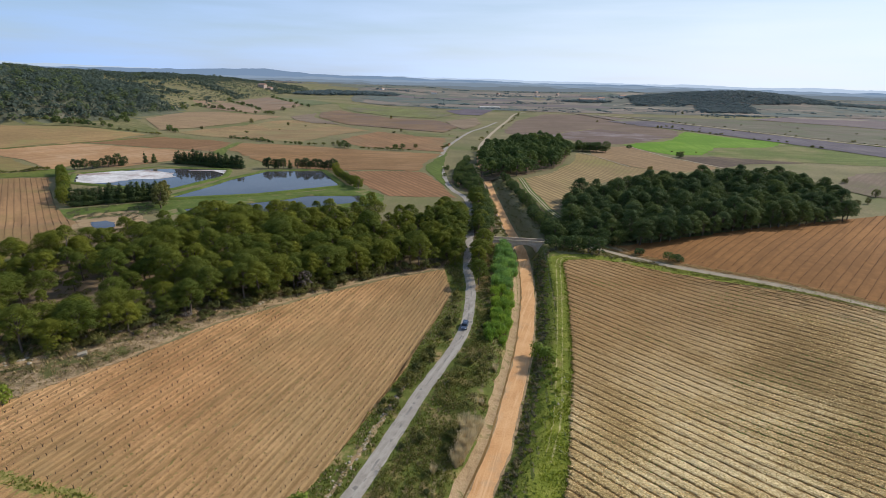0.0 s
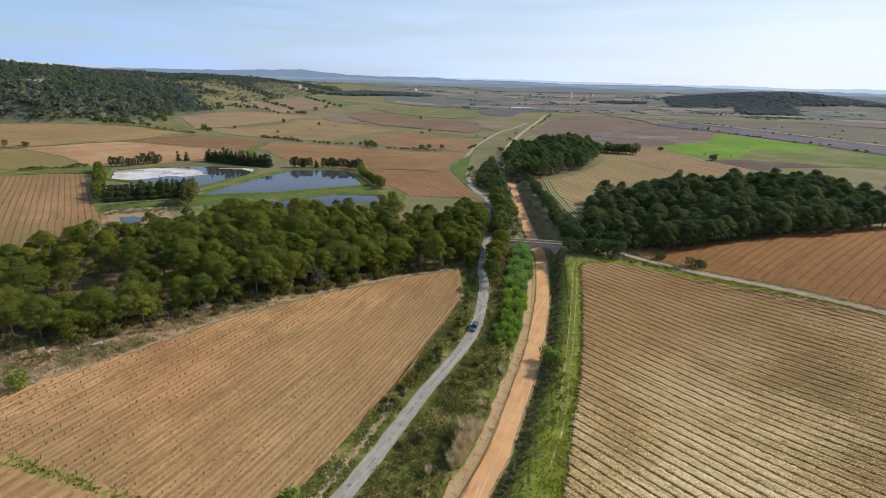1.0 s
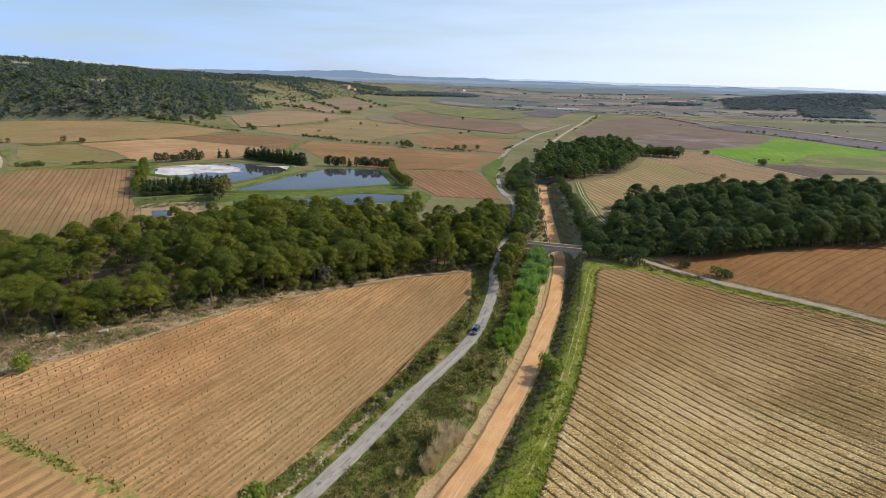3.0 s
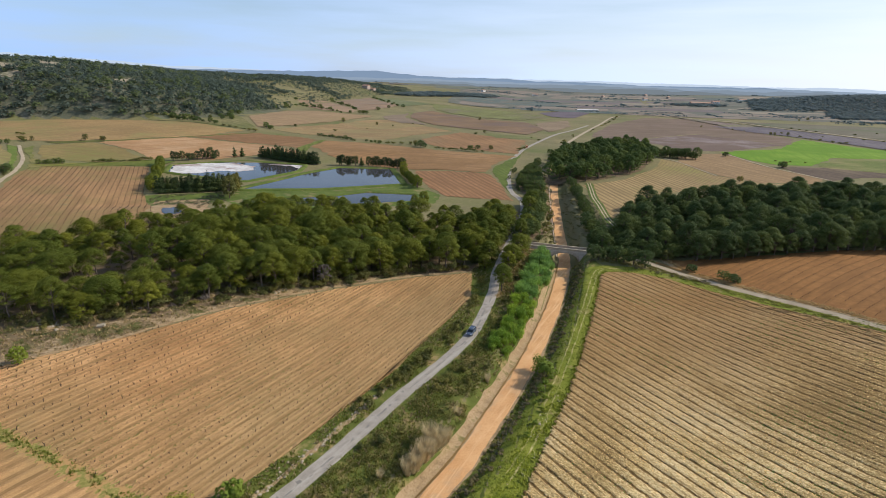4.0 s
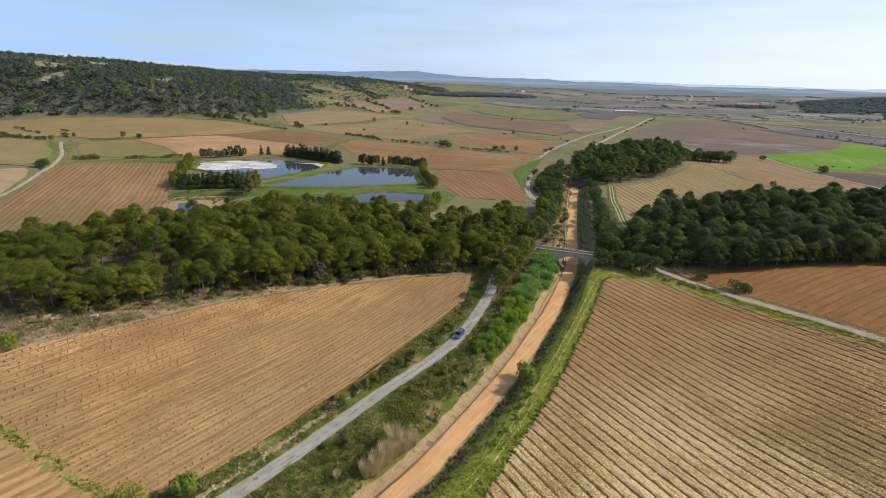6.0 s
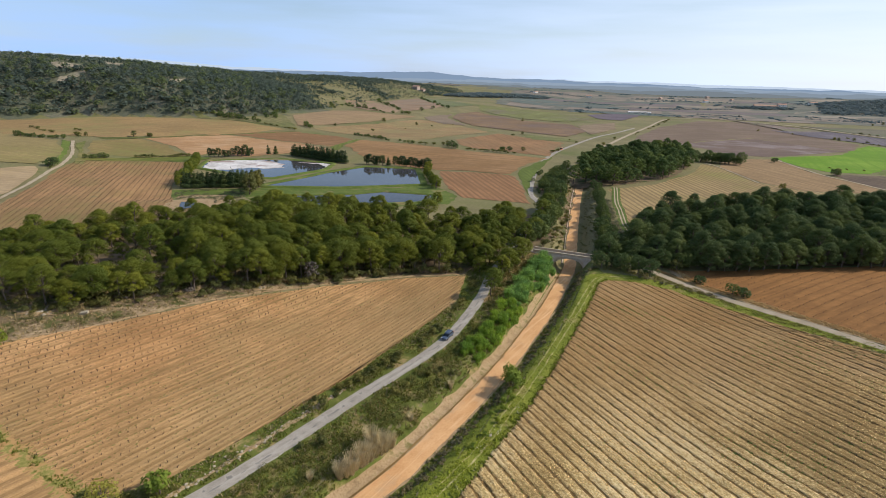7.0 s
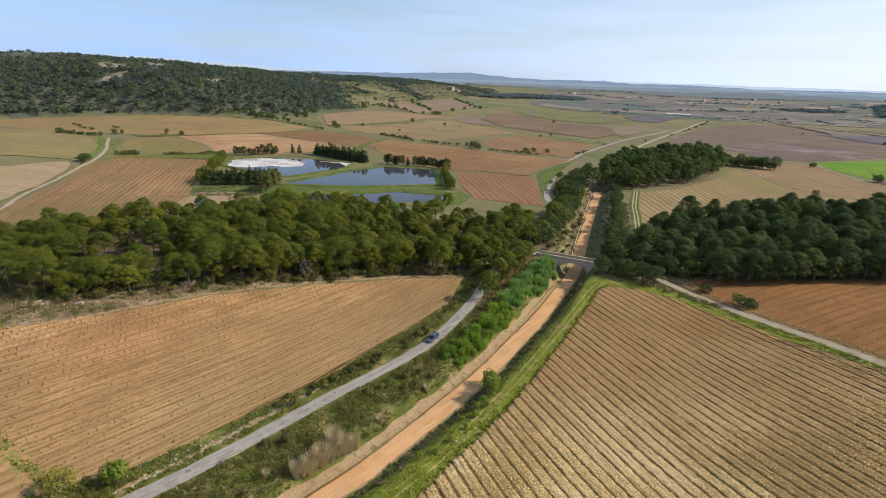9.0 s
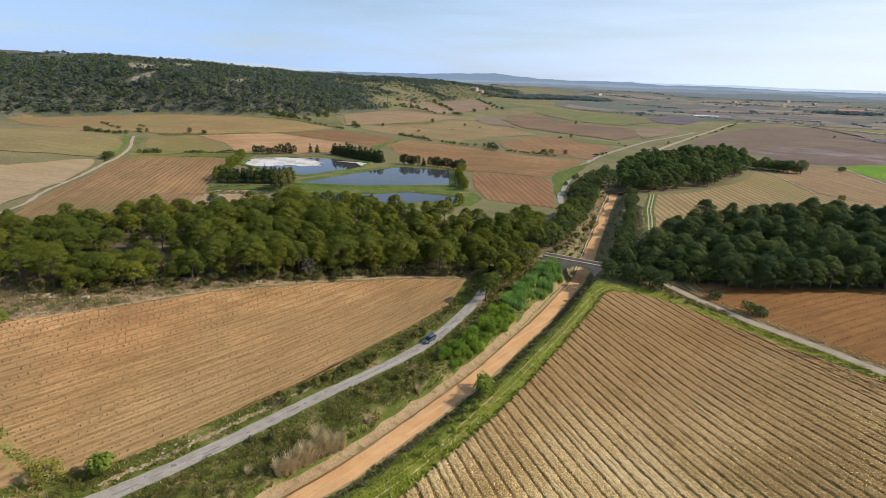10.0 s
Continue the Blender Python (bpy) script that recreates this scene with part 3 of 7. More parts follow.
# ---- near fields ----
LEFT_FIELD = [(-95, 47.6), (-91, 61), (-80, 79), (-69, 104), (-51, 131.5), (-33, 153), (-17, 165), (-12.8, 147), (-14.7, 132), (-18.3, 115), (-19.6, 101.5), (-23.3, 86),
              (-25.8, 72), (-28, 62), (-30.4, 54), (-36, 46.3), (-48, 46.5), (-62, 47.2), (-72, 47.5)]
RIGHT_FIELD = [(14, 60), (16.5, 70.6), (18.7, 89), (21, 105), (22.6, 122), (24.4, 146), (25.5, 168), (25.6, 176), (28, 180), (36, 182), (48, 180), (66, 170), (86, 158.5), (98, 152.5), (135, 130), (165, 110), (150, 20), (20, 20)]
NEAR_FIELD = [(-110, 20), (-110, 45), (-70, 46.2), (-52, 45.6), (-38, 45), (-36, 20)]
LEFT_ROWS, RIGHT_ROWS = radians(79.0), radians(-39.0)
LEFT_GAP, RIGHT_GAP = 2.3, 2.5
whole("field_vines_west", furrowed(LEFT_FIELD, LEFT_ROWS, LEFT_GAP, (0.18, 0.03, -0.1, 0.05, -0.07, 0.03), 0.12, 2.2, 5, 0.065), M["soil_left"], "ochre vineyard soil with shallow furrows", "field", kind="structure")
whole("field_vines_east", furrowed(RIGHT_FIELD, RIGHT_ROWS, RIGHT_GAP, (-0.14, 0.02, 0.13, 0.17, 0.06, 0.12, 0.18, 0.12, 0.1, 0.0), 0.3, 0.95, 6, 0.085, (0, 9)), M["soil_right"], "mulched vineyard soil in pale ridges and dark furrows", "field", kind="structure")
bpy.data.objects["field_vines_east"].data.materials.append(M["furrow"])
whole("field_near", furrowed(NEAR_FIELD, LEFT_ROWS, LEFT_GAP, (0.18, 0.03, -0.1, 0.05, -0.07, 0.03), 0.12, 3.0, 5), M["soil_left"], "corner of an ochre vineyard past a weedy strip", "field", kind="structure")
CORRIDOR = [(-90, -70), (-62, -10), (-44, 30), (-34, 48), (-27.4, 72), (-24.8, 86), (-21, 101), (-19.6, 115), (-16, 132), (-14, 147), (-18, 166), (-12, 190), (20, 196), (27, 184), (24.5, 170), (23.8, 146), (22, 122), (20.5, 105), (18, 89), (16, 70), (13.5, 60), (8, 30), (-6, -10), (-24, -70)]
patch("verge_corridor", CORRIDOR, M["verge"], "rough green verge of grass and weeds beside the lane", 1.2, 0.03, 0.3, 8, "verge", height)


def offset_line(side, y0, y1, step=3):
    return [(track_x(y) + side, y) for y in np.arange(y0, y1 + 0.1, step)]


BANK = offset_line(-2.15, 30, 192) + offset_line(-4.9, 30, 192)[::-1]
patch("bank", BANK, M["bank"], "pale eroded earth bank beside the dirt track", 0.9, 0.14, 0.35, 4, "bank", height)
STRIP = [(12.5, 30), (14.5, 60), (16.8, 70.6), (19, 89), (21.3, 105), (22.9, 122), (24.6, 146), (25.6, 168), (26, 177), (28, 181), (36, 183), (49, 181), (67, 171.2), (87, 159.5), (99, 153.5), (130, 134.5), (131.5, 138),
         (100, 157.2), (87, 163.3), (68, 174.5), (50, 184.6), (38, 187.5), (27, 186.5), (20.5, 181), (18.3, 168), (17.4, 146), (15.7, 122), (13.3, 105), (10.9, 89), (7.4, 70.6), (4.4, 60), (-3, 30)]
patch("grass_strip", STRIP, M["lush"], "lush green grass edging the vineyard", 1.5, 0.07, 0.4, 6, "verge", height)
patch("field_south", [(-110, 21), (-36.5, 21), (-50, -12), (-80, -70), (-200, -70), (-200, 21)], M["soil_left"], "ochre vineyard soil on the near side", 8, 0.12, 0.3, 31)
patch("field_south", [(19, 21), (150, 21), (220, -70), (-18, -70), (0, -12)], M["soil_right"], "mulched vineyard soil on the near side", 8, 0.2, 0.3, 32)
patch("weed_strip", [(-112, 43.6), (-112, 49.6), (-70, 49), (-52, 48.4), (-36, 47.6), (-34, 43.5), (-52, 44), (-70, 44.4)], M["weedy"], "weedy green strip between two vineyard plots", 1.5, 0.06, 0.4, 12, "verge")

# ---- fields farther off ----
def soil(name, base, deg=None, gap=2.5, tint=None, dark=0.6, weight=0.55, width=0.5, var=0.75, till=0.72):
    b = tuple(c * 0.9 for c in base)
    rows = (deg, gap, tuple(c * dark for c in b), weight, width) if deg is not None else None
    turn = deg if deg is not None else 12.0 + 37.0 * (sum(map(ord, name)) % 5)
    return surface(name, [(0.38, tuple(c * var for c in b)), (0.5, b), (0.62, tuple(c * 1.25 for c in b))], 0.02, 0.35, 0.95, 0.5, 0.3, tint=tint, tint_scale=0.014, tint_lo=0.48, tint_hi=0.62, rows=rows, streak=(turn, tuple(c * till for c in b), 0.46, 0.62, 0.32))


FIELDS = [
    ("brown_field", [(46, 198.5), (53, 190), (67, 180), (82, 170.5), (98, 160), (160, 121), (230, 80), (330, 200), (260, 290), (196, 266), (132, 233), (90, 213), (71, 207.5), (52, 200.5)], soil("rust_brown_soil", (0.32, 0.155, 0.052), 50.5, 3.0, dark=0.68, weight=0.45, width=0.3), "rust-brown vineyard soil with thin rows of vines", 6),
    ("straw_field", [(10.9, 323), (36, 352), (50, 385), (57, 403), (64, 448), (74, 437), (84, 411), (95, 384), (117, 369), (149, 380), (160, 397), (130, 370), (62, 323), (36, 270), (29, 250), (23, 262), (17, 305)], soil("straw_vineyard", (0.4, 0.285, 0.135), -62, 3.4, tint=(0.27, 0.235, 0.08), dark=0.5, weight=0.8), "straw-coloured vineyard between two woods", 6),
    ("pink_field", [(78, 470), (100, 500), (120, 512), (134, 446), (160, 399), (149, 381), (117, 370.5), (96, 386), (85, 412), (76, 438)], soil("pinkish_soil", (0.34, 0.225, 0.115), -55, 3.4, dark=0.68, weight=0.4), "pinkish-brown strip of vineyard", 9),
    ("mauve_field", [(2, 600), (8, 680), (22, 800), (74, 983), (150, 1013), (179, 840), (225, 700), (196, 622), (121, 706), (74, 641), (45, 580), (12, 592)], soil("mauve_brown_soil", (0.215, 0.155, 0.108), 20, 4.0, tint=(0.228, 0.16, 0.128), dark=0.8), "wide mauve-brown ploughed field", 14),
    ("mauve_field", [(47, 577), (76, 638), (123, 702), (194, 620), (121, 531), (84, 516), (70, 558)], soil("stony_mauve_soil", (0.195, 0.138, 0.11), 20, 4.0, tint=(0.3, 0.25, 0.24), dark=0.8), "mauve field strewn with pale stones", 12),
    ("green_field", [(119, 524), (179, 580), (231, 702), (263, 638), (306, 600), (262, 545), (206, 527), (173, 464), (149, 457), (128, 482)], soil("young_cereal", (0.135, 0.262, 0.014), None, till=0.95, tint=(0.19, 0.3, 0.03), var=0.9), "bright green field of young cereal", 12),
    ("pasture", [(176, 466), (208, 525), (262, 543), (310, 600), (420, 640), (480, 520), (330, 430), (242, 440), (180, 456)], soil("pale_pasture", (0.15, 0.185, 0.045), None, tint=(0.25, 0.215, 0.09)), "pale green pasture with bare patches", 14),
    ("fallow_field", [(145, 446), (178, 456), (240, 436), (206, 424), (189, 418), (165, 398), (150, 421)], soil("dark_fallow", (0.135, 0.098, 0.07), None, tint=(0.17, 0.125, 0.08)), "dark fallow strip", 9),
    ("vineyard_west", [(-292, 208), (-302, 222), (-276, 262), (-264, 270), (-232, 234), (-203, 205), (-188, 193), (-155, 166), (-146, 150), (-165, 118), (-196, 108), (-215, 124), (-252, 166)], soil("ochre_rows", (0.36, 0.212, 0.1), 134, 2.5, tint=(0.22, 0.175, 0.065), dark=0.6, weight=0.36, width=0.36), "vineyard with even brown rows beside the ponds", 7),
    ("olive_field", [(-364, 274), (-349, 303), (-317, 300), (-283, 285), (-296, 257), (-308, 249), (-322, 241), (-339, 252)], soil("weedy_soil", (0.3, 0.22, 0.09), 20, 3.4, tint=(0.2, 0.19, 0.06), dark=0.8), "weedy olive-brown field", 10),
    ("orange_field", [(-348, 306), (-328, 362), (-290, 374), (-253, 381), (-213, 368), (-201, 351), (-233, 336), (-248, 310), (-276, 303), (-279, 289), (-312, 302)], soil("orange_soil", (0.45, 0.265, 0.13), 62, 4.0, tint=(0.5, 0.34, 0.2), dark=0.85), "bare orange-brown field", 9),
    ("brown_field_low", [(-327, 368), (-300, 427), (-256, 438), (-231, 430), (-222, 380), (-252, 385), (-292, 378)], soil("brown_soil", (0.28, 0.158, 0.075), 64, 4.0, tint=(0.33, 0.2, 0.1), dark=0.85), "reddish-brown bare field", 10),
    ("long_field", [(-610, 270), (-545, 335), (-525, 362), (-499, 393), (-422, 425), (-356, 432), (-310, 430), (-320, 378), (-346, 325), (-374, 288), (-407, 277), (-440, 262), (-520, 250)], soil("long_brown_soil", (0.36, 0.24, 0.106), 66, 4.0, tint=(0.26, 0.23, 0.085), dark=0.88), "long tan and olive field under the hill", 14),
    ("pond_field", [(-217, 392), (-223, 429), (-169, 429), (-112, 416), (-63, 413), (-46, 413), (-55, 362), (-53, 339), (-103, 335), (-130, 338), (-167, 349)], soil("red_brown_rows", (0.33, 0.192, 0.086), 3, 4.2, tint=(0.36, 0.22, 0.11), dark=0.72), "wide reddish-brown vineyard behind the ponds", 10),
    ("striped_field", [(-101, 332), (-53, 336.5), (-48, 332), (-37, 308), (-27, 283), (-22.5, 271), (-58, 266), (-75, 284), (-91, 312)], soil("red_striped_rows", (0.34, 0.185, 0.09), 128, 3.4, dark=0.58, weight=0.75), "red-brown vineyard with strong pale stripes", 6),
    ("grass_corner", [(-50, 344), (-52, 360), (-44, 413), (-43.5, 440), (-42, 400), (-39, 350), (-36, 322), (-31, 300), (-26, 284)], soil("green_corner", (0.13, 0.17, 0.036), None), "green grassy corner beside the road", 6),
    # haze: most far_field and grey_field colours below carry added blue
    ("far_field", [(-151, 483), (-135, 568), (-108, 552), (-55, 520), (-47, 424), (-80, 430), (-116, 434), (-132, 450)], soil("far_red", (0.315, 0.182, 0.088), None, tint=(0.27, 0.175, 0.09)), "reddish-brown field behind a hedge", 14),
    ("far_field", [(-114, 582), (-50, 558), (-45, 541), (-87, 532)], soil("far_olive", (0.194, 0.2, 0.0768), None), "narrow olive-green strip of field", 12),
    ("far_field", [(-303, 464), (-287, 559), (-283, 640), (-275, 668), (-229, 664), (-189, 615), (-147, 577), (-169, 516), (-178, 452), (-208, 455), (-243, 463), (-284, 458)], soil("far_brown", (0.33, 0.225, 0.11), None, tint=(0.27, 0.22, 0.1)), "tan-brown field with a hedge along it", 14),
    ("far_field", [(-284, 584), (-271, 650), (-231, 662), (-195, 620), (-223, 551), (-250, 547)], soil("inset_olive", (0.35, 0.265, 0.12), 62, 5.0, tint=(0.262, 0.22, 0.109)), "straw-olive vineyard plot within a brown field", 14),
    ("far_field", [(-379, 528), (-400, 638), (-366, 668), (-324, 677), (-297, 702), (-298, 605), (-306, 513), (-318, 460)], soil("far_pink", (0.35, 0.24, 0.135), 30, 5.0, tint=(0.3, 0.22, 0.115), dark=0.85), "pinkish-tan field below the hill", 16),
    ("far_field", [(-479, 792), (-489, 905), (-342, 732), (-333, 697), (-376, 691), (-437, 742)], soil("far_rose_a", (0.34, 0.235, 0.15), None), "rose-tan field on the slope", 18),
    ("far_field", [(-495, 935), (-512, 1140), (-346, 908), (-336, 790), (-341, 742)], soil("far_rose_b", (0.32, 0.22, 0.142), None, tint=(0.262, 0.2, 0.141)), "tan field at the foot of the hill", 24),
    ("far_field", [(-530, 1195), (-419, 1090), (-330, 1030), (-338, 896), (-450, 1045)], soil("slope_green", (0.17, 0.19, 0.087), None, tint=(0.213, 0.2, 0.115)), "green terraced field on the slope", 24),
    ("far_field", [(-332, 1054), (-269, 1090), (-169, 1008), (-80, 904), (-102, 794), (-170, 806), (-287, 935)], soil("yellow_green", (0.204, 0.21, 0.0768), None, tint=(0.184, 0.16, 0.102)), "yellow-green field toward the plain", 24),
    ("far_field", [(-282, 811), (-278, 898), (-166, 776), (-88, 750), (-54, 661), (-63, 582), (-120, 608), (-193, 643), (-262, 741)], soil("far_mauve", (0.25, 0.165, 0.095), None, tint=(0.175, 0.125, 0.102)), "mauve-brown field toward the plain", 18),
    ("far_field", [(-290, 703), (-285, 803), (-266, 736), (-198, 640), (-234, 645), (-275, 682)], soil("far_tan", (0.262, 0.2, 0.141), None), "tan fallow plot between vineyards", 16),
    ("far_field", [(-79, 736), (-42, 830), (-28, 723), (-45, 622)], soil("far_straw", (0.29, 0.215, 0.14), None), "pale tan field beside the lane", 18),
    ("far_field", [(-108, 1000), (-56, 1110), (-20, 1060), (-36, 894), (-72, 898)], soil("far_lilac", (0.165, 0.135, 0.154), None), "lilac-grey ploughed field beside the lane", 24),
    ("field_west", [(-300, 150), (-296, 192), (-275, 182), (-262, 166), (-232, 133), (-214, 104), (-300, 60), (-420, 90)], soil("pale_bare_soil", (0.46, 0.34, 0.2), 20, 3.6, tint=(0.38, 0.28, 0.14), dark=0.85), "pale bare field beside the farm lane", 12),
    ("field_west", [(-470, 216), (-470, 258), (-440, 258), (-405, 256), (-379, 257), (-342, 236), (-306, 210), (-302, 196), (-338, 163), (-430, 110), (-560, 170)], soil("weedy_pale_soil", (0.33, 0.255, 0.11), 20, 3.6, tint=(0.23, 0.21, 0.07), dark=0.75), "weedy vineyard beside the farm lane", 12),
    ("grass_verge", [(-378, 260), (-367, 259), (-340, 240), (-308, 215), (-299, 203), (-304, 212), (-340, 235)], soil("lane_verge_green", (0.15, 0.2, 0.04), None), "green verge beside the farm lane", 6),
    ("grass_verge", [(-366, 270), (-359, 258), (-319, 233), (-294, 213), (-290, 216), (-300, 224), (-304, 240), (-322, 238), (-340, 250)], soil("lane_bank_green", (0.14, 0.175, 0.04), None, tint=(0.22, 0.19, 0.07)), "green bank between farm lane and field", 6),
    ("grass_verge", [(-374, 284), (-344, 323), (-320, 371), (-300, 428), (-294, 432), (-316, 374), (-342, 320), (-364, 283)], soil("headland_green", (0.135, 0.145, 0.04), None, tint=(0.19, 0.17, 0.065)), "grassy headland between two long fields", 5),
    ("grass_verge", [(-222, 378), (-229, 432), (-224, 432), (-217, 392), (-205, 366), (-211, 366)], soil("path_green", (0.17, 0.2, 0.045), None), "green path between brown fields", 5),
    ("grass_verge", [(-308, 224), (-302, 243), (-290, 266), (-278, 290), (-264, 292), (-262, 272), (-277, 264), (-300, 226)], soil("weed_bank_green", (0.125, 0.16, 0.03), None, tint=(0.2, 0.19, 0.05)), "weedy green bank above the vineyard", 5),
    ("grass_verge", [(-360, 436), (-420, 430), (-440, 440), (-420, 470), (-385, 520), (-320, 458), (-304, 440)], soil("hillfoot_green", (0.165, 0.17, 0.06), None, tint=(0.23, 0.2, 0.09)), "rough green ground at the hill's foot", 9),
    ("grey_field", [(231, 735), (262, 672), (292, 610), (318, 540), (345, 470), (430, 420), (470, 500), (384, 592), (356, 640), (326, 705), (290, 785), (238, 880), (160, 850), (196, 770)], soil("grey_lavender_soil", (0.15, 0.13, 0.147), None, tint=(0.184, 0.16, 0.16)), "grey-lavender fallow band beside the far road", 16),
    ("far_field", [(120, 1066), (152, 1018), (182, 850), (236, 884), (196, 930), (150, 1030)], soil("east_tan", (0.233, 0.18, 0.147), None, tint=(0.194, 0.19, 0.102)), "tan field along the far road", 20),
    ("far_field", [(215, 985), (252, 895), (304, 798), (342, 712), (372, 645), (404, 600), (520, 560), (640, 700), (520, 900), (420, 1000)], soil("scrubby_tan", (0.184, 0.165, 0.115), None, tint=(0.126, 0.145, 0.0768)), "scrubby tan ground past the far road", 22),
    ("far_field", [(440, 1005), (540, 905), (650, 715), (900, 800), (1000, 1050), (720, 1150), (560, 1130)], soil("far_rose", (0.213, 0.165, 0.16), None, tint=(0.175, 0.15, 0.141)), "rose-brown field before the wooded hill", 30),
    ("far_field", [(205, 330), (240, 380), (300, 420), (420, 400), (520, 330), (420, 260), (300, 230), (262, 292), (215, 312)], soil("far_pale", (0.242, 0.18, 0.128), 50.5, 3.2, tint=(0.165, 0.15, 0.0768), dark=0.75), "pale brown vineyard behind the wood", 12),
]
for k, (name, poly, material, label, cell) in enumerate(FIELDS):
    patch(name, poly, material, label, cell, (0.06 if cell < 8 else 0.12 if cell < 16 else 0.3) + 0.006 * k, 0.8 if cell < 10 else 2.0, 20 + k)

# the plain beyond: strips of fields of many kinds, haze put into their colours
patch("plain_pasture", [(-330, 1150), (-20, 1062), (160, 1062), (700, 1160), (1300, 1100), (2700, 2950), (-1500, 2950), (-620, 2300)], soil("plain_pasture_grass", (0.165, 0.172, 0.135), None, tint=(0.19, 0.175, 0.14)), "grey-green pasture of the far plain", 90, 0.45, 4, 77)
rng = random.Random(41)
HAZED_SOILS = [soil("plain_" + n, c, None, var=0.85) for n, c in (("tan", (0.27, 0.225, 0.18)), ("mauve", (0.2, 0.165, 0.16)), ("olive", (0.18, 0.195, 0.14)), ("sage", (0.14, 0.17, 0.15)), ("straw", (0.31, 0.265, 0.205)))]
y = 1060.0
while y < 2500:
    deep = rng.uniform(60, 130) * (y / 1100) ** 1.1
    x = -0.95 * y + 250
    if y < 2200:
        x = max(x, -0.28 * y)
    while x < 0.95 * y + 150:
        wide = rng.uniform(90, 330) * (y / 1200)
        sk = rng.uniform(-0.25, 0.25) * deep
        if rng.random() < 0.9 and not (-10 < x + wide / 2 < 110 and y < 1100):
            g = 6 + deep * 0.06
            patch("plain_field", [(x + g, y + g), (x + wide - g, y + g), (x + wide - g + sk, y + deep - g), (x + g + sk, y + deep - g)], HAZED_SOILS[rng.randrange(5)],
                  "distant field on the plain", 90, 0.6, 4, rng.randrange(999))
        x += wide
    y += deep

# ---- ponds ----
POND_LEVEL = 1.25
POND_A = [(-166, 234), (-162, 262), (-160, 290), (-152, 321), (-119, 331), (-92, 284.5), (-128, 253)]
POND_B = [(-240, 260), (-257, 283), (-226, 316), (-180, 320), (-171, 296), (-178, 256), (-184, 253)]
POND_C2 = [(-146, 214.5), (-132, 224), (-110, 241), (-100, 254.5), (-74, 260), (-68, 246), (-92, 226), (-112, 212), (-135, 204)]
POND_D = [(-161, 175), (-157, 178.5), (-152, 176.5), (-147.5, 171), (-150.5, 166.5), (-155, 168.5)]


def levee(poly, width, rise):
    """A grassy dam round a pond."""
    pts = [Vector(p) for p in ragged(poly, 4, 0.25, 7)]
    area = sum(a.x * b.y - b.x * a.y for a, b in zip(pts, pts[1:] + pts[:1]))
    sign = 1 if area < 0 else -1
    prof = [(-1.2, -0.4), (0.0, 0.25), (0.9, rise), (width - 1.4, rise), (width, -0.3)]
    v, f = [], []
    n = len(pts)
    for i, p in enumerate(pts):
        t = (pts[(i + 2) % n] - pts[i - 2]).normalized()
        o = Vector((-t.y, t.x)) * sign
        for s, h in prof:
            q = p + o * s
            v.append((q.x, q.y, POND_LEVEL - 0.25 + h + 0.12 * noise.noise((q.x * 0.3, q.y * 0.3, 1))))
    k = len(prof)
    for i in range(n):
        j = (i + 1) % n
        for a in range(k - 1):
            f.append((i * k + a, i * k + a + 1, j * k + a + 1, j * k + a))
    return quads("dam", v, f)


for poly, wide in ((POND_A, 5.0), (POND_B, 4.5), (POND_C2, 4.0)):
    whole("water", drape(poly, 12, POND_LEVEL, lambda x, y: 0.0, 0.1, 3, 5), M["water"], "still dark pond water mirroring the sky", "water", kind="structure")
    whole("dam", levee(poly, wide, 0.75), M["dam"], "grassy earth dam round a pond", "embankment", kind="structure")
patch("green_patch", [(-200, 201), (-170, 224), (-160, 213), (-150, 195), (-158, 188), (-174, 182), (-190, 194)], M["dam"], "patchy green ground between the ponds and the wood", 5, 0.1, 0.8, 19, "verge")
patch("wet_ground", [(-184, 193), (-176, 202), (-164, 208), (-152, 192), (-141, 182), (-133, 168), (-130, 152), (-143, 144), (-152, 150), (-163, 168), (-172, 180)], M["bank"], "bare pale mud with a puddle", 4, 0.12, 0.8, 5)
whole("water", drape(POND_D, 8, 0.3, land, 0.35, 3, 1.5), M["water"], "small puddle on bare mud", "water", kind="structure")
patch("mud_crust", [(-240, 262), (-256, 283), (-240, 300), (-222, 306), (-205, 300), (-196, 288), (-203, 280), (-214, 276), (-222, 262), (-230, 257)], M["salt"], "white dried crust on the pond", 6, POND_LEVEL + 0.06, 1.2, 9, "mud", lambda x, y: 0.0)
patch("mud_crust", [(-202, 311), (-190, 317), (-178, 317.5), (-171, 306), (-168, 296), (-171.5, 297), (-175, 307), (-186, 313)], M["salt"], "white dried crust along the pond's rim", 6, POND_LEVEL + 0.06, 0.6, 9, "mud", lambda x, y: 0.0)

MARGIN = [(-112, 50), (-96, 52), (-91.5, 61), (-80.8, 79), (-70, 104), (-52, 132), (-34, 154), (-18, 166.5), (-20, 170), (-40, 158), (-60, 138), (-78, 116), (-92, 99), (-108, 86), (-125, 64)]
patch("wood_margin", MARGIN, M["margin"], "rough margin of dry grass, earth and stones before the wood", 3, 0.05, 0.5, 18, "verge")
whole("field_path", ribbon([(-98, 48), (-92, 60.5), (-81, 78.6), (-70, 104), (-52, 131.8), (-34, 153.3), (-17.5, 165.8)], 0.9, 0.08, land, 1.5, 0.4, 2), M["bank"], "crumbled ochre edge along the vineyard", "track", kind="structure")
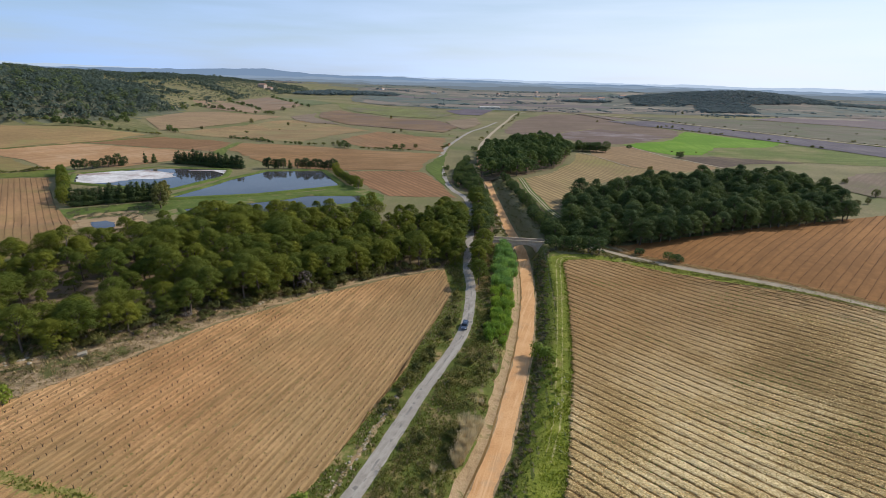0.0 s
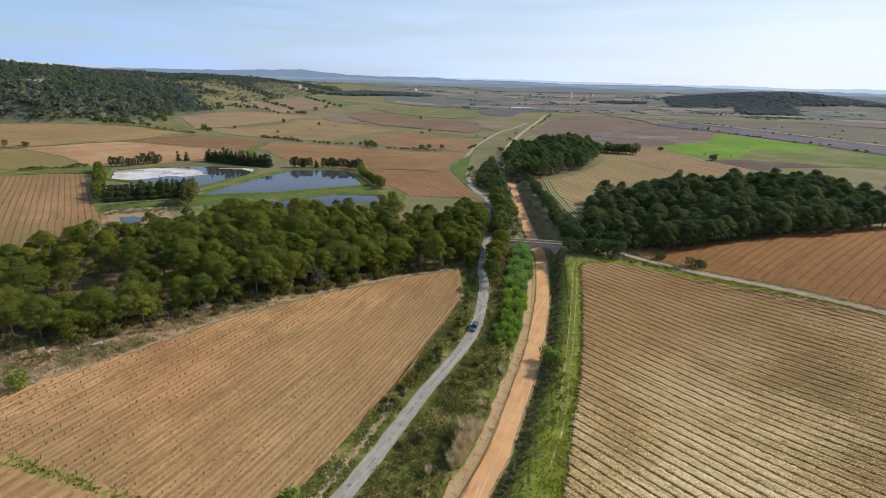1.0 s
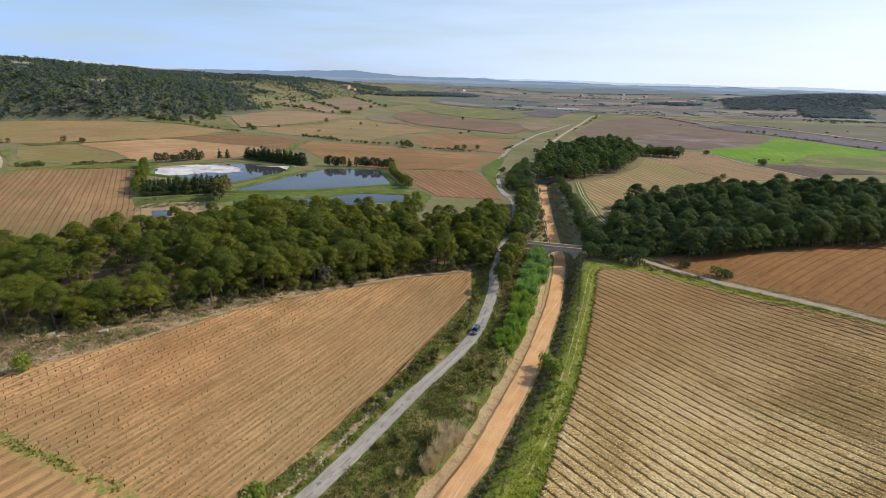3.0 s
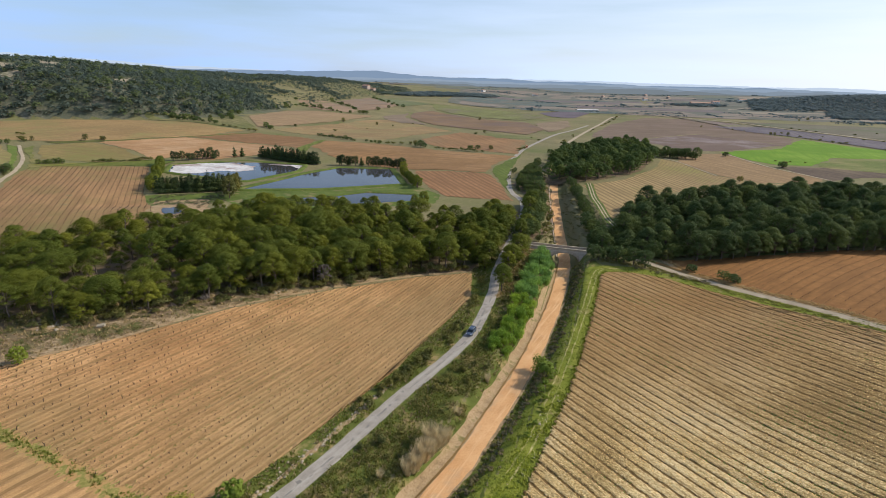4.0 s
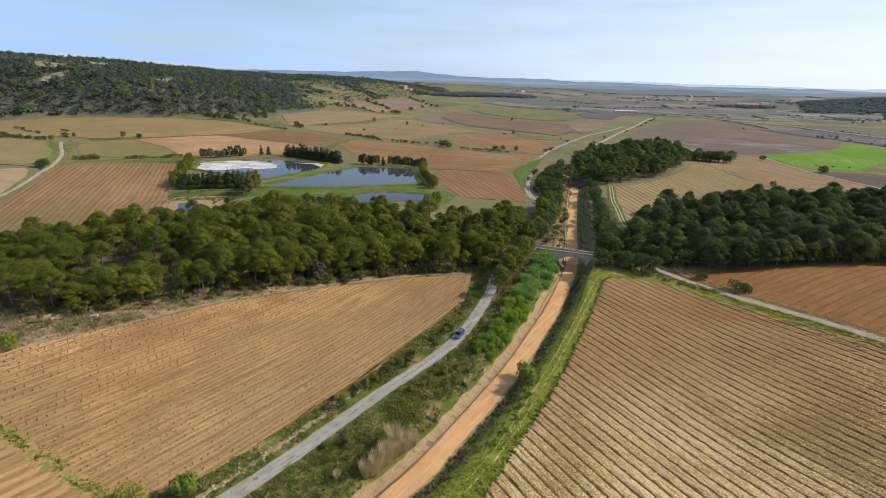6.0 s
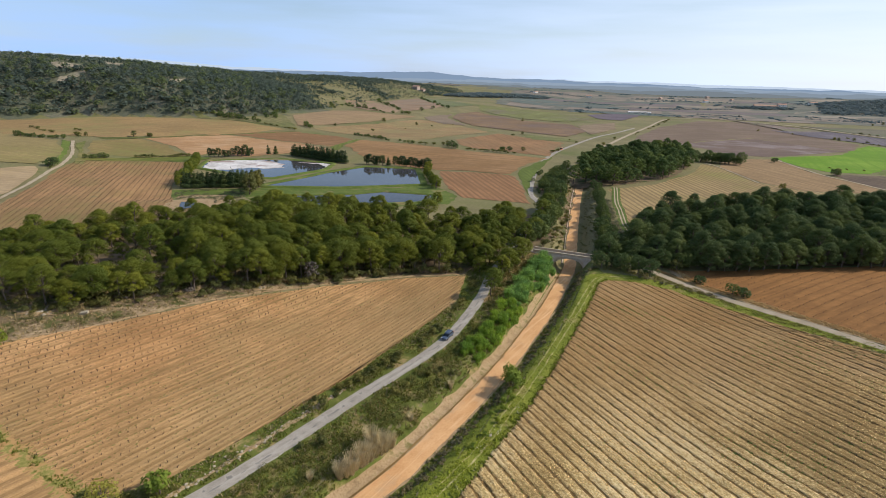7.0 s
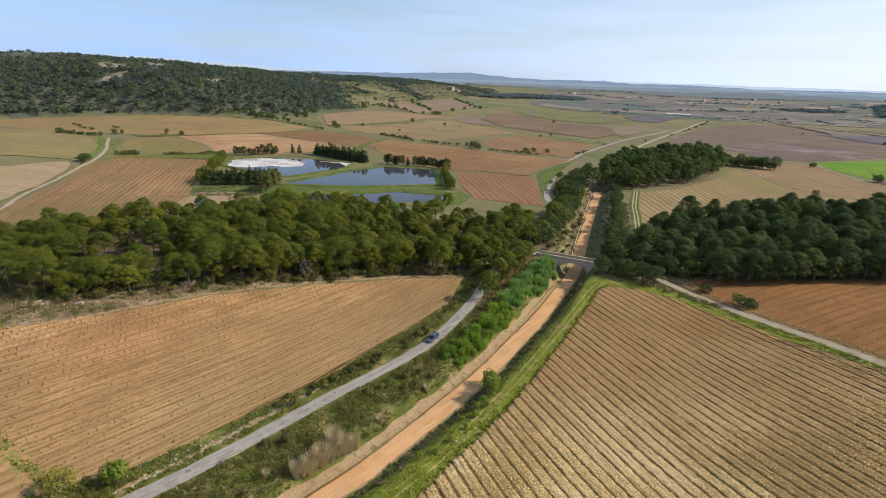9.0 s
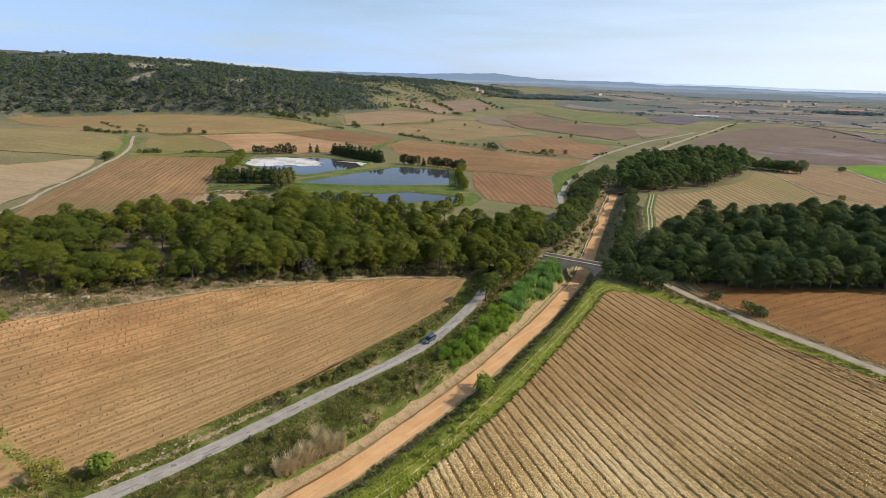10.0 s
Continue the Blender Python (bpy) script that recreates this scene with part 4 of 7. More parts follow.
patch("pond_grass", [(-168, 222), (-160, 236), (-128, 248), (-98, 270), (-88, 288), (-62, 268), (-58, 246), (-84, 222), (-108, 208), (-134, 198), (-150, 204), (-162, 212)], M["dam"], "green grass round the small pond", 4, 0.05, 0.8, 27, "verge")
for k, poly in enumerate(([(-106, 75), (-99, 73), (-93, 79), (-95, 85), (-103, 84)], [(-75, 115), (-68, 113), (-61, 119), (-63, 125), (-72, 123)], [(-52, 136), (-46, 141), (-43, 147), (-50, 145)])):
    patch("bare_earth", poly, M["bank"], "pale stony bare earth at the wood's edge", 1.5, 0.2, 0.7, 50 + k, "bare earth")
# ---- woods ----
def line_places(a, b, gap, seed, off=0.5):
    rng = random.Random(seed)
    a, b = Vector(a), Vector(b)
    n = max(1, int((b - a).length / gap))
    return [tuple(a.lerp(b, (k + 0.5) / n) + Vector((rng.uniform(-off, off), rng.uniform(-off, off)))) for k in range(n)]


def pine(seed, tall, wide, tufts=6500, size=0.3, low=0.4, cushions=32, shaggy=0.6):
    """An Aleppo-pine-like tree: leaning trunk, limbs, a domed crown of rounded cushions with dark gaps between them."""
    rng = np.random.default_rng(seed)
    lean = rng.uniform(-0.09, 0.09, 2) * tall
    path = [(0, 0, -0.4)] + [(lean[0] * t * t + rng.uniform(-0.15, 0.15), lean[1] * t * t + rng.uniform(-0.15, 0.15), tall * t * 0.84) for t in (0.15, 0.35, 0.55, 0.75, 1.0)]
    bits = [tube(path, [0.3, 0.24, 0.2, 0.17, 0.13, 0.05])]
    lobes = []
    squash, mid = rng.uniform(0.85, 1.18), low + (1 - low) * 0.36
    for k in range(cushions):
        q = (k + 0.5) / cushions                     # from the rim of the dome up to its top
        a, up = k * 2.4 + rng.uniform(-0.45, 0.45), math.radians(-42 + 128 * q ** 0.8)
        out = rng.uniform(0.72, 1.2)
        side = wide * 0.37 * math.cos(up) * out
        rise = (1 - mid) * 0.84 if up > 0 else (mid - low)
        c = np.array((lean[0] * 0.8 + math.cos(a) * side * squash, lean[1] * 0.8 + math.sin(a) * side / squash, tall * (mid + rise * math.sin(up) * rng.uniform(0.85, 1.06))))
        r = wide * rng.uniform(0.105, 0.19)
        lobes.append((*c, r, r, r * rng.uniform(0.6, 0.85)))
        if k % 2 == 0:
            foot = np.array((lean[0] * mid * mid, lean[1] * mid * mid, tall * max(0.2, mid - 0.25 + 0.2 * q)))
            bits.append(tube([foot, (foot + c) / 2 + (0, 0, 0.2), c], [0.1, 0.065, 0.025], 4))
    v, f = leaves(rng, lobes, int(tufts * (1 - 0.12 * shaggy)), size, 0.3, 0.8, 0.27, 0.65)
    w, g = leaves(rng, lobes, int(tufts * 0.12 * shaggy) + 1, size * 0.9, 0.1, 1.02, 0.5, 0.55)
    w = w.reshape(-1, 4, 3)
    w = (w + rng.normal(size=(len(w), 1, 3)) * wide * 0.018).reshape(-1, 3)
    return quads("pine_trunk", *joined(bits)), quads("pine_crown", *joined([(v, f), (w, g)]))


def oak(seed, tall, wide, tufts=1100, size=0.6):
    """A dense evergreen oak: short trunk, crown of many rounded masses nearly to the ground."""
    rng = np.random.default_rng(seed)
    bits = [tube([(0, 0, -0.4), (0.1, 0, tall * 0.2), (0.2, 0.1, tall * 0.55)], [0.32, 0.24, 0.08])]
    lobes = []
    n = 26
    for k in range(n):
        a, up = k * 2.4 + rng.uniform(-0.4, 0.4), 0.2 + 0.7 * k / (n - 1)
        reach = wide * 0.5 * 0.74 * math.sqrt(max(0.04, 1 - ((up - 0.4) / 0.55) ** 2)) * rng.uniform(0.75, 1.12)
        c = np.array((math.cos(a) * reach, math.sin(a) * reach, tall * up))
        r = wide * rng.uniform(0.12, 0.2)
        lobes.append((*c, r, r, r * 0.85))
        if k % 3 == 0:
            bits.append(tube([(0.1, 0, tall * 0.22), c * (0.5, 0.5, 0.85), c], [0.14, 0.09, 0.03], 4))
    return quads("oak_trunk", *joined(bits)), quads("oak_crown", *leaves(rng, lobes, tufts, size, 0.05, 0.84))


def spire(seed, tall, wide, tufts=520, size=0.5):
    """A slim dark conifer, feathery and pointed."""
    rng = np.random.default_rng(seed)
    bits = [tube([(0, 0, -0.3), (0, 0, tall * 0.9)], [0.16, 0.04], 5)]
    lobes = []
    for k in range(9):
        t = k / 8
        r = wide * 0.5 * (1 - t) ** 0.55 * (0.75 + 0.25 * math.sin(k * 2.1)) + 0.15
        lobes.append((rng.uniform(-0.15, 0.15), rng.uniform(-0.15, 0.15), tall * (0.1 + 0.84 * t), r, r, tall * 0.1))
    return quads("spire_trunk", *joined(bits)), quads("spire_crown", *leaves(rng, lobes, tufts, size, 0.1, 0.4))


def bush(seed, tall, wide, tufts=520, size=0.23):
    rng = np.random.default_rng(seed)
    lobes, bits = [], []
    for k in range(6):
        a = k * 2.4 + rng.uniform(-0.5, 0.5)
        reach = wide * 0.28 * rng.uniform(0.4, 1.2)
        r = wide * rng.uniform(0.2, 0.3)
        z = tall * rng.uniform(0.3, 0.66)
        lobes.append((math.cos(a) * reach, math.sin(a) * reach, z, r, r, tall * rng.uniform(0.25, 0.38)))
        bits.append(tube([(0, 0, -0.2), (math.cos(a) * reach, math.sin(a) * reach, z)], [0.05, 0.02], 4))
    return quads("bush_stems", *joined(bits)), quads("bush_leaves", *leaves(rng, lobes, tufts, size, 0.3, 0.5))


def kinds(name, maker, specs, leaf, label, category, group, names=("trunk", "crown")):
    """Originals of one kind of plant, each an Empty with trunk and crown; copies are set out from them."""
    out = []
    for seed, tall, wide, *more in specs:
        trunk, crown = maker(seed, tall, wide, *more)
        root = tagged(new(name), label, category, group)
        part(names[0], trunk, M["bark"], root)
        part(names[1], crown, leaf, root)
        out.append([root, False])
    return out


def plant(originals, places, seed, lo=0.8, hi=1.2, ground=land, group="", label=""):
    rng = random.Random(seed)
    for x, y in places:
        slot = originals[rng.randrange(len(originals))]
        s = rng.uniform(lo, hi)
        m = pose(x, y, ground(x, y) - 0.05, rng.uniform(-3, 3), rng.uniform(-3, 3), rng.uniform(0, 360)) @ Matrix.Diagonal((s * rng.uniform(0.9, 1.1), s * rng.uniform(0.9, 1.1), s, 1))
        if slot[1]:
            ob = copy_thing(slot[0], m)
        else:
            ob, slot[1] = slot[0], True
            ob.matrix_basis = m
        # a copy multiplies by the original's own scale
        if ob is not slot[0]:
            ob.matrix_basis = m
        tagged(ob, label, "", group)


WEST_WOOD = [(-101, 78), (-90, 86), (-82, 97), (-70, 111), (-53, 134), (-36, 154), (-20, 166), (-15, 172), (-15, 186), (-15, 212), (-22, 224), (-40, 218), (-64, 207), (-98, 190), (-120, 178), (-130, 158), (-142, 138), (-160, 122), (-178, 100), (-190, 72), (-130, 60)]
EAST_WOOD = [(33, 207), (38, 204), (52, 206), (72, 212), (100, 219), (131, 238), (163, 255), (173, 268), (179, 288), (182, 312), (181, 336), (164, 344), (128, 330), (92, 310), (62, 297), (48, 284), (37, 262), (34, 236)]
COPSE = [(-12, 330), (-14, 390), (-13, 430), (4, 470), (28, 505), (46, 512), (58, 470), (55, 430), (46, 384), (38, 366), (22, 346), (6, 328)]
patch("wood_floor", [(-108, 66), (-97, 74), (-82, 91), (-71, 107), (-53, 132.5), (-35, 154), (-17, 166)] + WEST_WOOD[7:19] + [(-170, 70)], M["wood_floor"], "brown needle litter and scrub under the pines", 5, 0.06, 0.6, 13, "woodland floor")
patch("wood_floor", [(27, 203)] + EAST_WOOD[1:], M["wood_floor"], "dark leaf litter under the trees", 6, 0.14, 0.6, 14, "woodland floor")
patch("wood_floor", COPSE, M["wood_floor"], "dark leaf litter in the copse", 8, 0.16, 0.6, 15, "woodland floor", height)
patch("wood_floor", [(-15, 190), (-8.5, 200), (-1, 202), (4, 240), (-3, 300), (-9, 345), (-26, 350), (-30, 310), (-18, 285), (-13, 262), (-18, 250), (-26, 240), (-30, 222), (-17, 222)], M["wood_floor"], "scrubby litter beside the lane", 3, 0.05, 0.6, 16, "woodland floor", height)
PINES = kinds("pine_tree", pine, [(1, 10.5, 8.4, 11000, 0.27, 0.3), (3, 10, 7.2, 8800, 0.27, 0.26), (4, 12, 8.0, 11000, 0.27, 0.3), (6, 11, 7.0, 8800, 0.27, 0.42)], M["pine"],
              "olive-green pine with a bare trunk in the wood", "tree", "pines of the wood by the ponds")
PINES += kinds("broad_pine", pine, [(2, 10.5, 10.4, 16000, 0.27, 0.26, 44), (5, 9.5, 9.6, 14000, 0.27, 0.2, 42), (7, 8, 8.2, 10500, 0.27, 0.14), (8, 11.5, 11.0, 17000, 0.27, 0.28, 48)], M["pine"],
               "broad domed olive-green pine in the wood", "tree", "pines of the wood by the ponds")
wood = [p for p in spread(WEST_WOOD, 6.3, 2, 0.5) if p[0] > -88 or noise.noise((p[0] * 0.06, p[1] * 0.06, 3)) > (-0.2 if p[1] < 112 else -0.45)]
pond_side = [p for p in wood if p[0] < -112 or p[1] > 172 - 0.2 * (p[0] + 60)]
plant(PINES, [p for p in wood if p not in pond_side], 3, 0.55, 1.1)
plant(PINES, pond_side, 4, 0.5, 0.9)
plant(PINES, line_places((-71, 115), (-54, 138), 5.5, 105, 1.0) + line_places((-54, 138), (-36, 159), 5.0, 106, 1.0), 107, 0.85, 1.15)
plant(PINES, spread([(-70, 118), (-52, 140), (-34, 160), (-24, 172), (-30, 200), (-60, 190), (-84, 160)], 9.5, 94, 0.5), 95, 0.75, 1.1)
PINES2 = kinds("evergreen_tree", pine, [(11, 10, 8.2, 11000, 0.27, 0.12, 42, 0.4), (12, 11, 8.8, 12000, 0.27, 0.14, 44, 0.4), (13, 9, 7.4, 10000, 0.27, 0.1, 38, 0.4), (14, 10.5, 8.2, 11000, 0.27, 0.12, 42, 0.4), (15, 8.5, 7.0, 9500, 0.27, 0.08, 36, 0.4), (16, 10.5, 9.4, 13000, 0.27, 0.1, 48, 0.4)], M["oak"],
               "dark evergreen tree in a dense wood by the brown field", "tree", "trees of the wood by the brown field")
plant(PINES2, spread(EAST_WOOD, 7.0, 5, 0.5), 6, 0.75, 1.25)
plant(PINES2, line_places((57, 202), (75, 207.5), 4.6, 101, 0.8) + line_places((75, 207.5), (132, 231.5), 5.0, 102, 0.9) + line_places((132, 231.5), (169, 252), 6.0, 103, 0.9), 104, 0.85, 1.2)
OAKS = kinds("oak_tree", pine, [(21, 10, 9, 6800, 0.36, 0.1, 24, 0.3), (22, 11, 9.8, 7400, 0.36, 0.1, 26, 0.3), (23, 9, 8.4, 6400, 0.36, 0.08, 22, 0.3), (24, 11.5, 9, 7200, 0.36, 0.12, 24, 0.3)], M["copse"], "dark evergreen oak in a copse by the track", "tree", "trees of the copse by the track")
plant(OAKS, spread(COPSE, 7.6, 8, 0.5), 9, 0.8, 1.12)
OAKS2 = kinds("bushy_oak", oak, [(31, 6.5, 6.5, 2000, 0.34), (32, 7.5, 6.5, 2000, 0.34), (33, 6, 7, 2000, 0.34)], M["oak"], "bushy evergreen oak beside the cutting", "tree", "trees beside the cutting")
plant(OAKS2, line_places((58, 460), (92, 457), 3.4, 96, 1.0) + line_places((62, 466), (84, 464), 4.0, 97, 1.2), 98, 0.9, 1.4)
plant(OAKS2, spread([(21, 206), (27, 206), (25, 222), (21, 240), (17.5, 258), (14, 280), (11, 298), (5, 326), (2.5, 318), (8.5, 290), (15, 250)], 4.0, 12), 13, 0.55, 1.0, height)
plant(OAKS2, spread([(-2, 244), (-5, 270), (-11, 300), (-18, 345), (-24, 375), (-30, 350), (-27, 310), (-15, 284), (-8, 262)], 4.4, 14), 15, 0.55, 1.0, height)
plant(OAKS2, spread([(-9, 204), (-2, 206), (-2, 246), (-10, 262), (-9, 240)], 3.8, 16), 17, 0.7, 1.25, height)
plant(PINES, spread([(-14, 190), (-14, 226), (-16, 236), (-24, 240), (-30, 228), (-22, 222)], 5.6, 36), 37, 0.6, 0.95)
plant(OAKS2, spread([(-19, 288), (-31, 300), (-40, 350), (-36, 352), (-26, 318)], 7.0, 38), 39, 0.25, 0.5)
plant(OAKS2, [(27.5, 193.5), (33.5, 203.5), (39.5, 203), (31, 191.5), (25.5, 205), (37, 190.5), (33.5, 191), (28.5, 205.5), (24.5, 191), (22.5, 194.5), (29.5, 195), (35.5, 193.5), (41, 189)], 18, 0.75, 1.0)
plant(OAKS2, spread([(22, 203.5), (44, 198.5), (62, 206), (50, 209), (34, 222), (24, 222)], 4.2, 92), 93, 0.6, 1.0)
plant(PINES, [(-4, 172), (-5, 181), (-3.5, 188)], 19, 0.75, 0.95, height, "trees beside the lane")
lane_trees = []
for k, yy in enumerate(np.arange(153.2, 268, 4.6)):
    xr = float(np.interp(yy, [p[1] for p in ROAD], [p[0] for p in ROAD]))
    if not 185 < yy < 200:
        lane_trees.append((xr + (3.7 if yy > 165 else 2.7) + 0.5 * math.sin(k * 2.3), yy))
    if 165 < yy < 226:
        lane_trees.append((xr - 4.3 + 0.6 * math.sin(k * 1.7), yy + 2.1))
plant(PINES, lane_trees, 55, 0.62, 0.92, height, "trees beside the lane")
plant(PINES, spread([(-16, 168), (-13.5, 171), (-14, 200), (-20, 205), (-30, 185)], 5.0, 57), 58, 0.6, 0.95)
TALL = kinds("pine_tree", pine, [(41, 15, 6.5, 2600, 0.34, 0.76, 14)], M["pine"], "tall pine with a long bare trunk", "tree", "pines of the wood by the ponds")
plant(OAKS2, line_places((44, 202), (72, 210), 3.6, 81, 0.8) + line_places((72, 210.5), (131, 235), 3.7, 82, 1.0) + line_places((131, 235), (172, 262), 4.0, 83, 1.0), 84, 0.5, 0.95)
plant(PINES, [(-112, 203), (-106, 207), (-99, 210), (-92, 213), (-118, 199), (-104, 201), (-122, 193)] + spread([(-126, 184), (-96, 194), (-60, 208), (-44, 216), (-62, 218), (-90, 208), (-120, 198)], 6.4, 99, 0.5), 90, 0.42, 0.68)
plant(TALL, [(-132, 130)], 1, 0.84, 0.88)

# ---- trees round the ponds ----
SPIRES = kinds("cypress", spire, [(51, 8, 5.2, 1100, 0.42), (52, 8.6, 5.2, 1100, 0.42), (53, 7, 5.0, 1100, 0.42)], M["cypress"], "dark conifer in the screen round the ponds", "tree", "conifers round the ponds")


rows = line_places((-223, 331), (-172, 327), 2.0, 1) + line_places((-218, 334), (-178, 331), 3.0, 7)
rows += line_places((-198, 209), (-168, 231), 1.6, 4) + line_places((-200, 213), (-172, 234), 2.2, 5)
plant(SPIRES, rows, 20, 0.95, 1.3)
plant(SPIRES, [(-250, 314), (-242, 327), (-238, 330), (-152, 334), (-143, 337)], 27, 0.8, 1.1)
SCREEN = kinds("screen_tree", oak, [(54, 7, 5.6, 1500, 0.4), (55, 6.2, 5.2, 1400, 0.4), (56, 7.6, 5.0, 1400, 0.4)], M["cypress"], "dark rounded evergreen in the screen behind the ponds", "tree", "evergreens behind the ponds")
plant(SCREEN, line_places((-268, 292), (-249, 318), 3.0, 8, 0.7) + line_places((-160, 331), (-146, 336), 2.8, 2) + line_places((-139, 337), (-111, 337), 2.9, 3) + [(-206, 332), (-186, 330)], 38, 0.8, 1.15)
ROUND = kinds("bushy_tree", oak, [(61, 7, 6, 1300, 0.42), (62, 6, 5.5, 1200, 0.42)], M["pine"], "rounded green tree beside a pond", "tree", "trees round the ponds")
plant(ROUND, line_places((-203, 210), (-264, 280), 3.2, 6, 0.8) + [(-108, 330), (-106, 322)] + line_places((-104, 318), (-78, 276), 4.0, 9) + [(-66, 238), (-63, 243)], 21, 0.7, 1.1)
GREY = kinds("willow", oak, [(71, 8, 6, 900, 0.42), (72, 7, 5, 900, 0.42)], M["grey_twig"], "grey-brown half-bare tree in the pine wood", "tree", "bare trees")
WILLOW = kinds("willow", oak, [(73, 10, 6.8, 2600, 0.42), (74, 8.5, 6, 2300, 0.42)], M["shrub"], "tall olive-green willow on the dam", "tree", "willows on the dam")
plant(WILLOW, [(-163, 225), (-160, 218), (-166, 231), (-157, 214)], 22, 0.95, 1.25)
plant(GREY, [(-56.4, 131), (-70, 123)], 24, 0.7, 1.0)
DEAD = kinds("dead_bush", bush, [(151, 1.6, 3.0, 420, 0.2), (152, 1.2, 2.6, 380, 0.2)], M["grey_twig"], "grey heap of dead brushwood at the wood's edge", "bush", "dead brushwood", ("stem", "foliage"))
plant(DEAD, [(-92, 88), (-88, 92), (-84, 93), (-78, 104), (-74, 112), (-96, 84), (-82, 97), (-69, 116), (-99, 80)], 88, 0.7, 1.2)

whole("field_edge", ribbon([(47, 199.6), (53, 189.9), (67, 179.9), (82, 170.3), (98, 159.9), (120, 145.9), (160, 120.9)], 2.0, 0.16, land, 1.5, 0.5, 3), M["bank"], "trodden pale earth along the rust-brown field", "track", kind="structure")

# ---- lone trees and hedges of the fields ----
LONE = kinds("field_tree", oak, [(81, 5, 4.5, 330, 0.55), (82, 4, 4.5, 330, 0.55)], M["shrub"], "small lone tree on a field edge", "tree", "lone trees on field edges")
plant(LONE, [(49, 199), (-145, 440), (-140, 438), (-72, 439), (-111, 580), (148, 444), (-397, 486), (-300, 500), (-250, 600), (-291, 592), (-160, 760), (105, 370),
             (211, 750), (214, 745), (229, 747), (337, 1098), (359, 1129), (-388, 285), (-361, 306), (-352, 314), (-355, 315), (223, 353), (189, 283), (194, 304), (199, 290), (215, 310)], 25, 0.7, 1.15)
RUST_TREES = [(56.5, 190), (65.6, 183.6), (68.5, 182.4)]
DARK = kinds("field_oak", oak, [(83, 5.5, 6.5, 420, 0.6), (84, 4.2, 6, 400, 0.6), (85, 3.0, 5, 320, 0.6)], M["oak"], "dark round evergreen bush on a field edge", "tree", "dark bushes on field edges")
plant(DARK, RUST_TREES, 27, 0.75, 0.95)
plant(DARK, [(-131, 426), (-127, 424), (-135, 429), (-89, 435), (-83, 436), (-14, 438), (-22, 437), (-325, 707), (-316, 712), (-320, 709), (-329, 779), (-337, 840), (-329, 885), (-341, 680), (-332, 691), (-304, 462), (-315, 471), (-312, 466),
             (-364, 447), (-355, 444), (-405, 448), (-393, 448), (-386, 450), (146, 441), (117, 491), (-424, 256), (-300, 206), (-292, 200)], 28, 0.7, 1.3)
plant(DARK, line_places((-424, 254), (-384, 266), 3.6, 42, 1.0) + line_places((-306, 228), (-302, 242), 2.2, 31, 0.6) + line_places((-249, 460), (-231, 455), 3.0, 32, 0.8) + line_places((-231, 455), (-198, 439), 3.4, 33, 0.8) + line_places((-190, 440), (-170, 432), 4.5, 34, 0.6), 29, 0.45, 0.75)
plant(DARK, line_places((-430, 452), (-372, 448), 5.5, 35, 4) + line_places((-372, 470), (-420, 560), 9, 36, 8) + line_places((-420, 640), (-470, 800), 14, 37, 14) + line_places((-350, 690), (-440, 745), 9, 38, 3) + line_places((-345, 740), (-495, 930), 16, 39, 3) + line_places((-340, 890), (-510, 1145), 22, 40, 4), 30, 0.6, 1.3)
HEDGE = kinds("hedge_bush", bush, [(91, 2.4, 3.6, 160, 0.5), (92, 2.0, 3.2, 160, 0.5)], M["shrub"], "low hedge bush between fields", "bush", "hedge bushes between fields", ("stem", "foliage"))
hp = line_places((-168, 432), (-150, 437), 5, 2) + line_places((-125, 424), (-48, 420), 3.6, 3, 1.0) + line_places((-344, 440), (-300, 436), 7, 4, 1.5) + line_places((-298, 252), (-279, 287), 3.0, 41, 0.8)
hp += line_places((-420, 280), (-480, 300), 7, 5, 2) + line_places((-300, 205), (-285, 194), 3.5, 6) + line_places((-372, 270), (-470, 330), 7, 7, 2) + line_places((-255, 495), (-215, 642), 12, 8, 2)
hp += line_places((-120, 556), (-50, 552), 10, 9, 1) + line_places((146, 479), (186, 478), 9, 10, 1) + line_places((228, 722), (310, 600), 9, 11, 2) + line_places((100, 850), (360, 700), 14, 12, 3)
hp += line_places((-48, 440), (-40, 560), 9, 13, 2) + line_places((-22, 500), (-14, 610), 8, 14, 2) + line_places((-5, 640), (14, 790), 9, 15, 2) + line_places((18, 820), (30, 980), 9, 16, 3)
hp += line_places((236, 735), (316, 545), 9, 17, 1.5) + line_places((250, 900), (404, 600), 13, 18, 2)
hp += spread([(300, 830), (372, 660), (420, 600), (520, 600), (560, 720), (420, 900)], 26, 63, 0.5)[::3]
rng = random.Random(97)
plant(HEDGE, [p for p in hp if noise.noise((p[0] * 0.035, p[1] * 0.035, 5)) > -0.08 and (p[1] < 450 or rng.random() < 0.7)], 26, 0.6, 1.5)

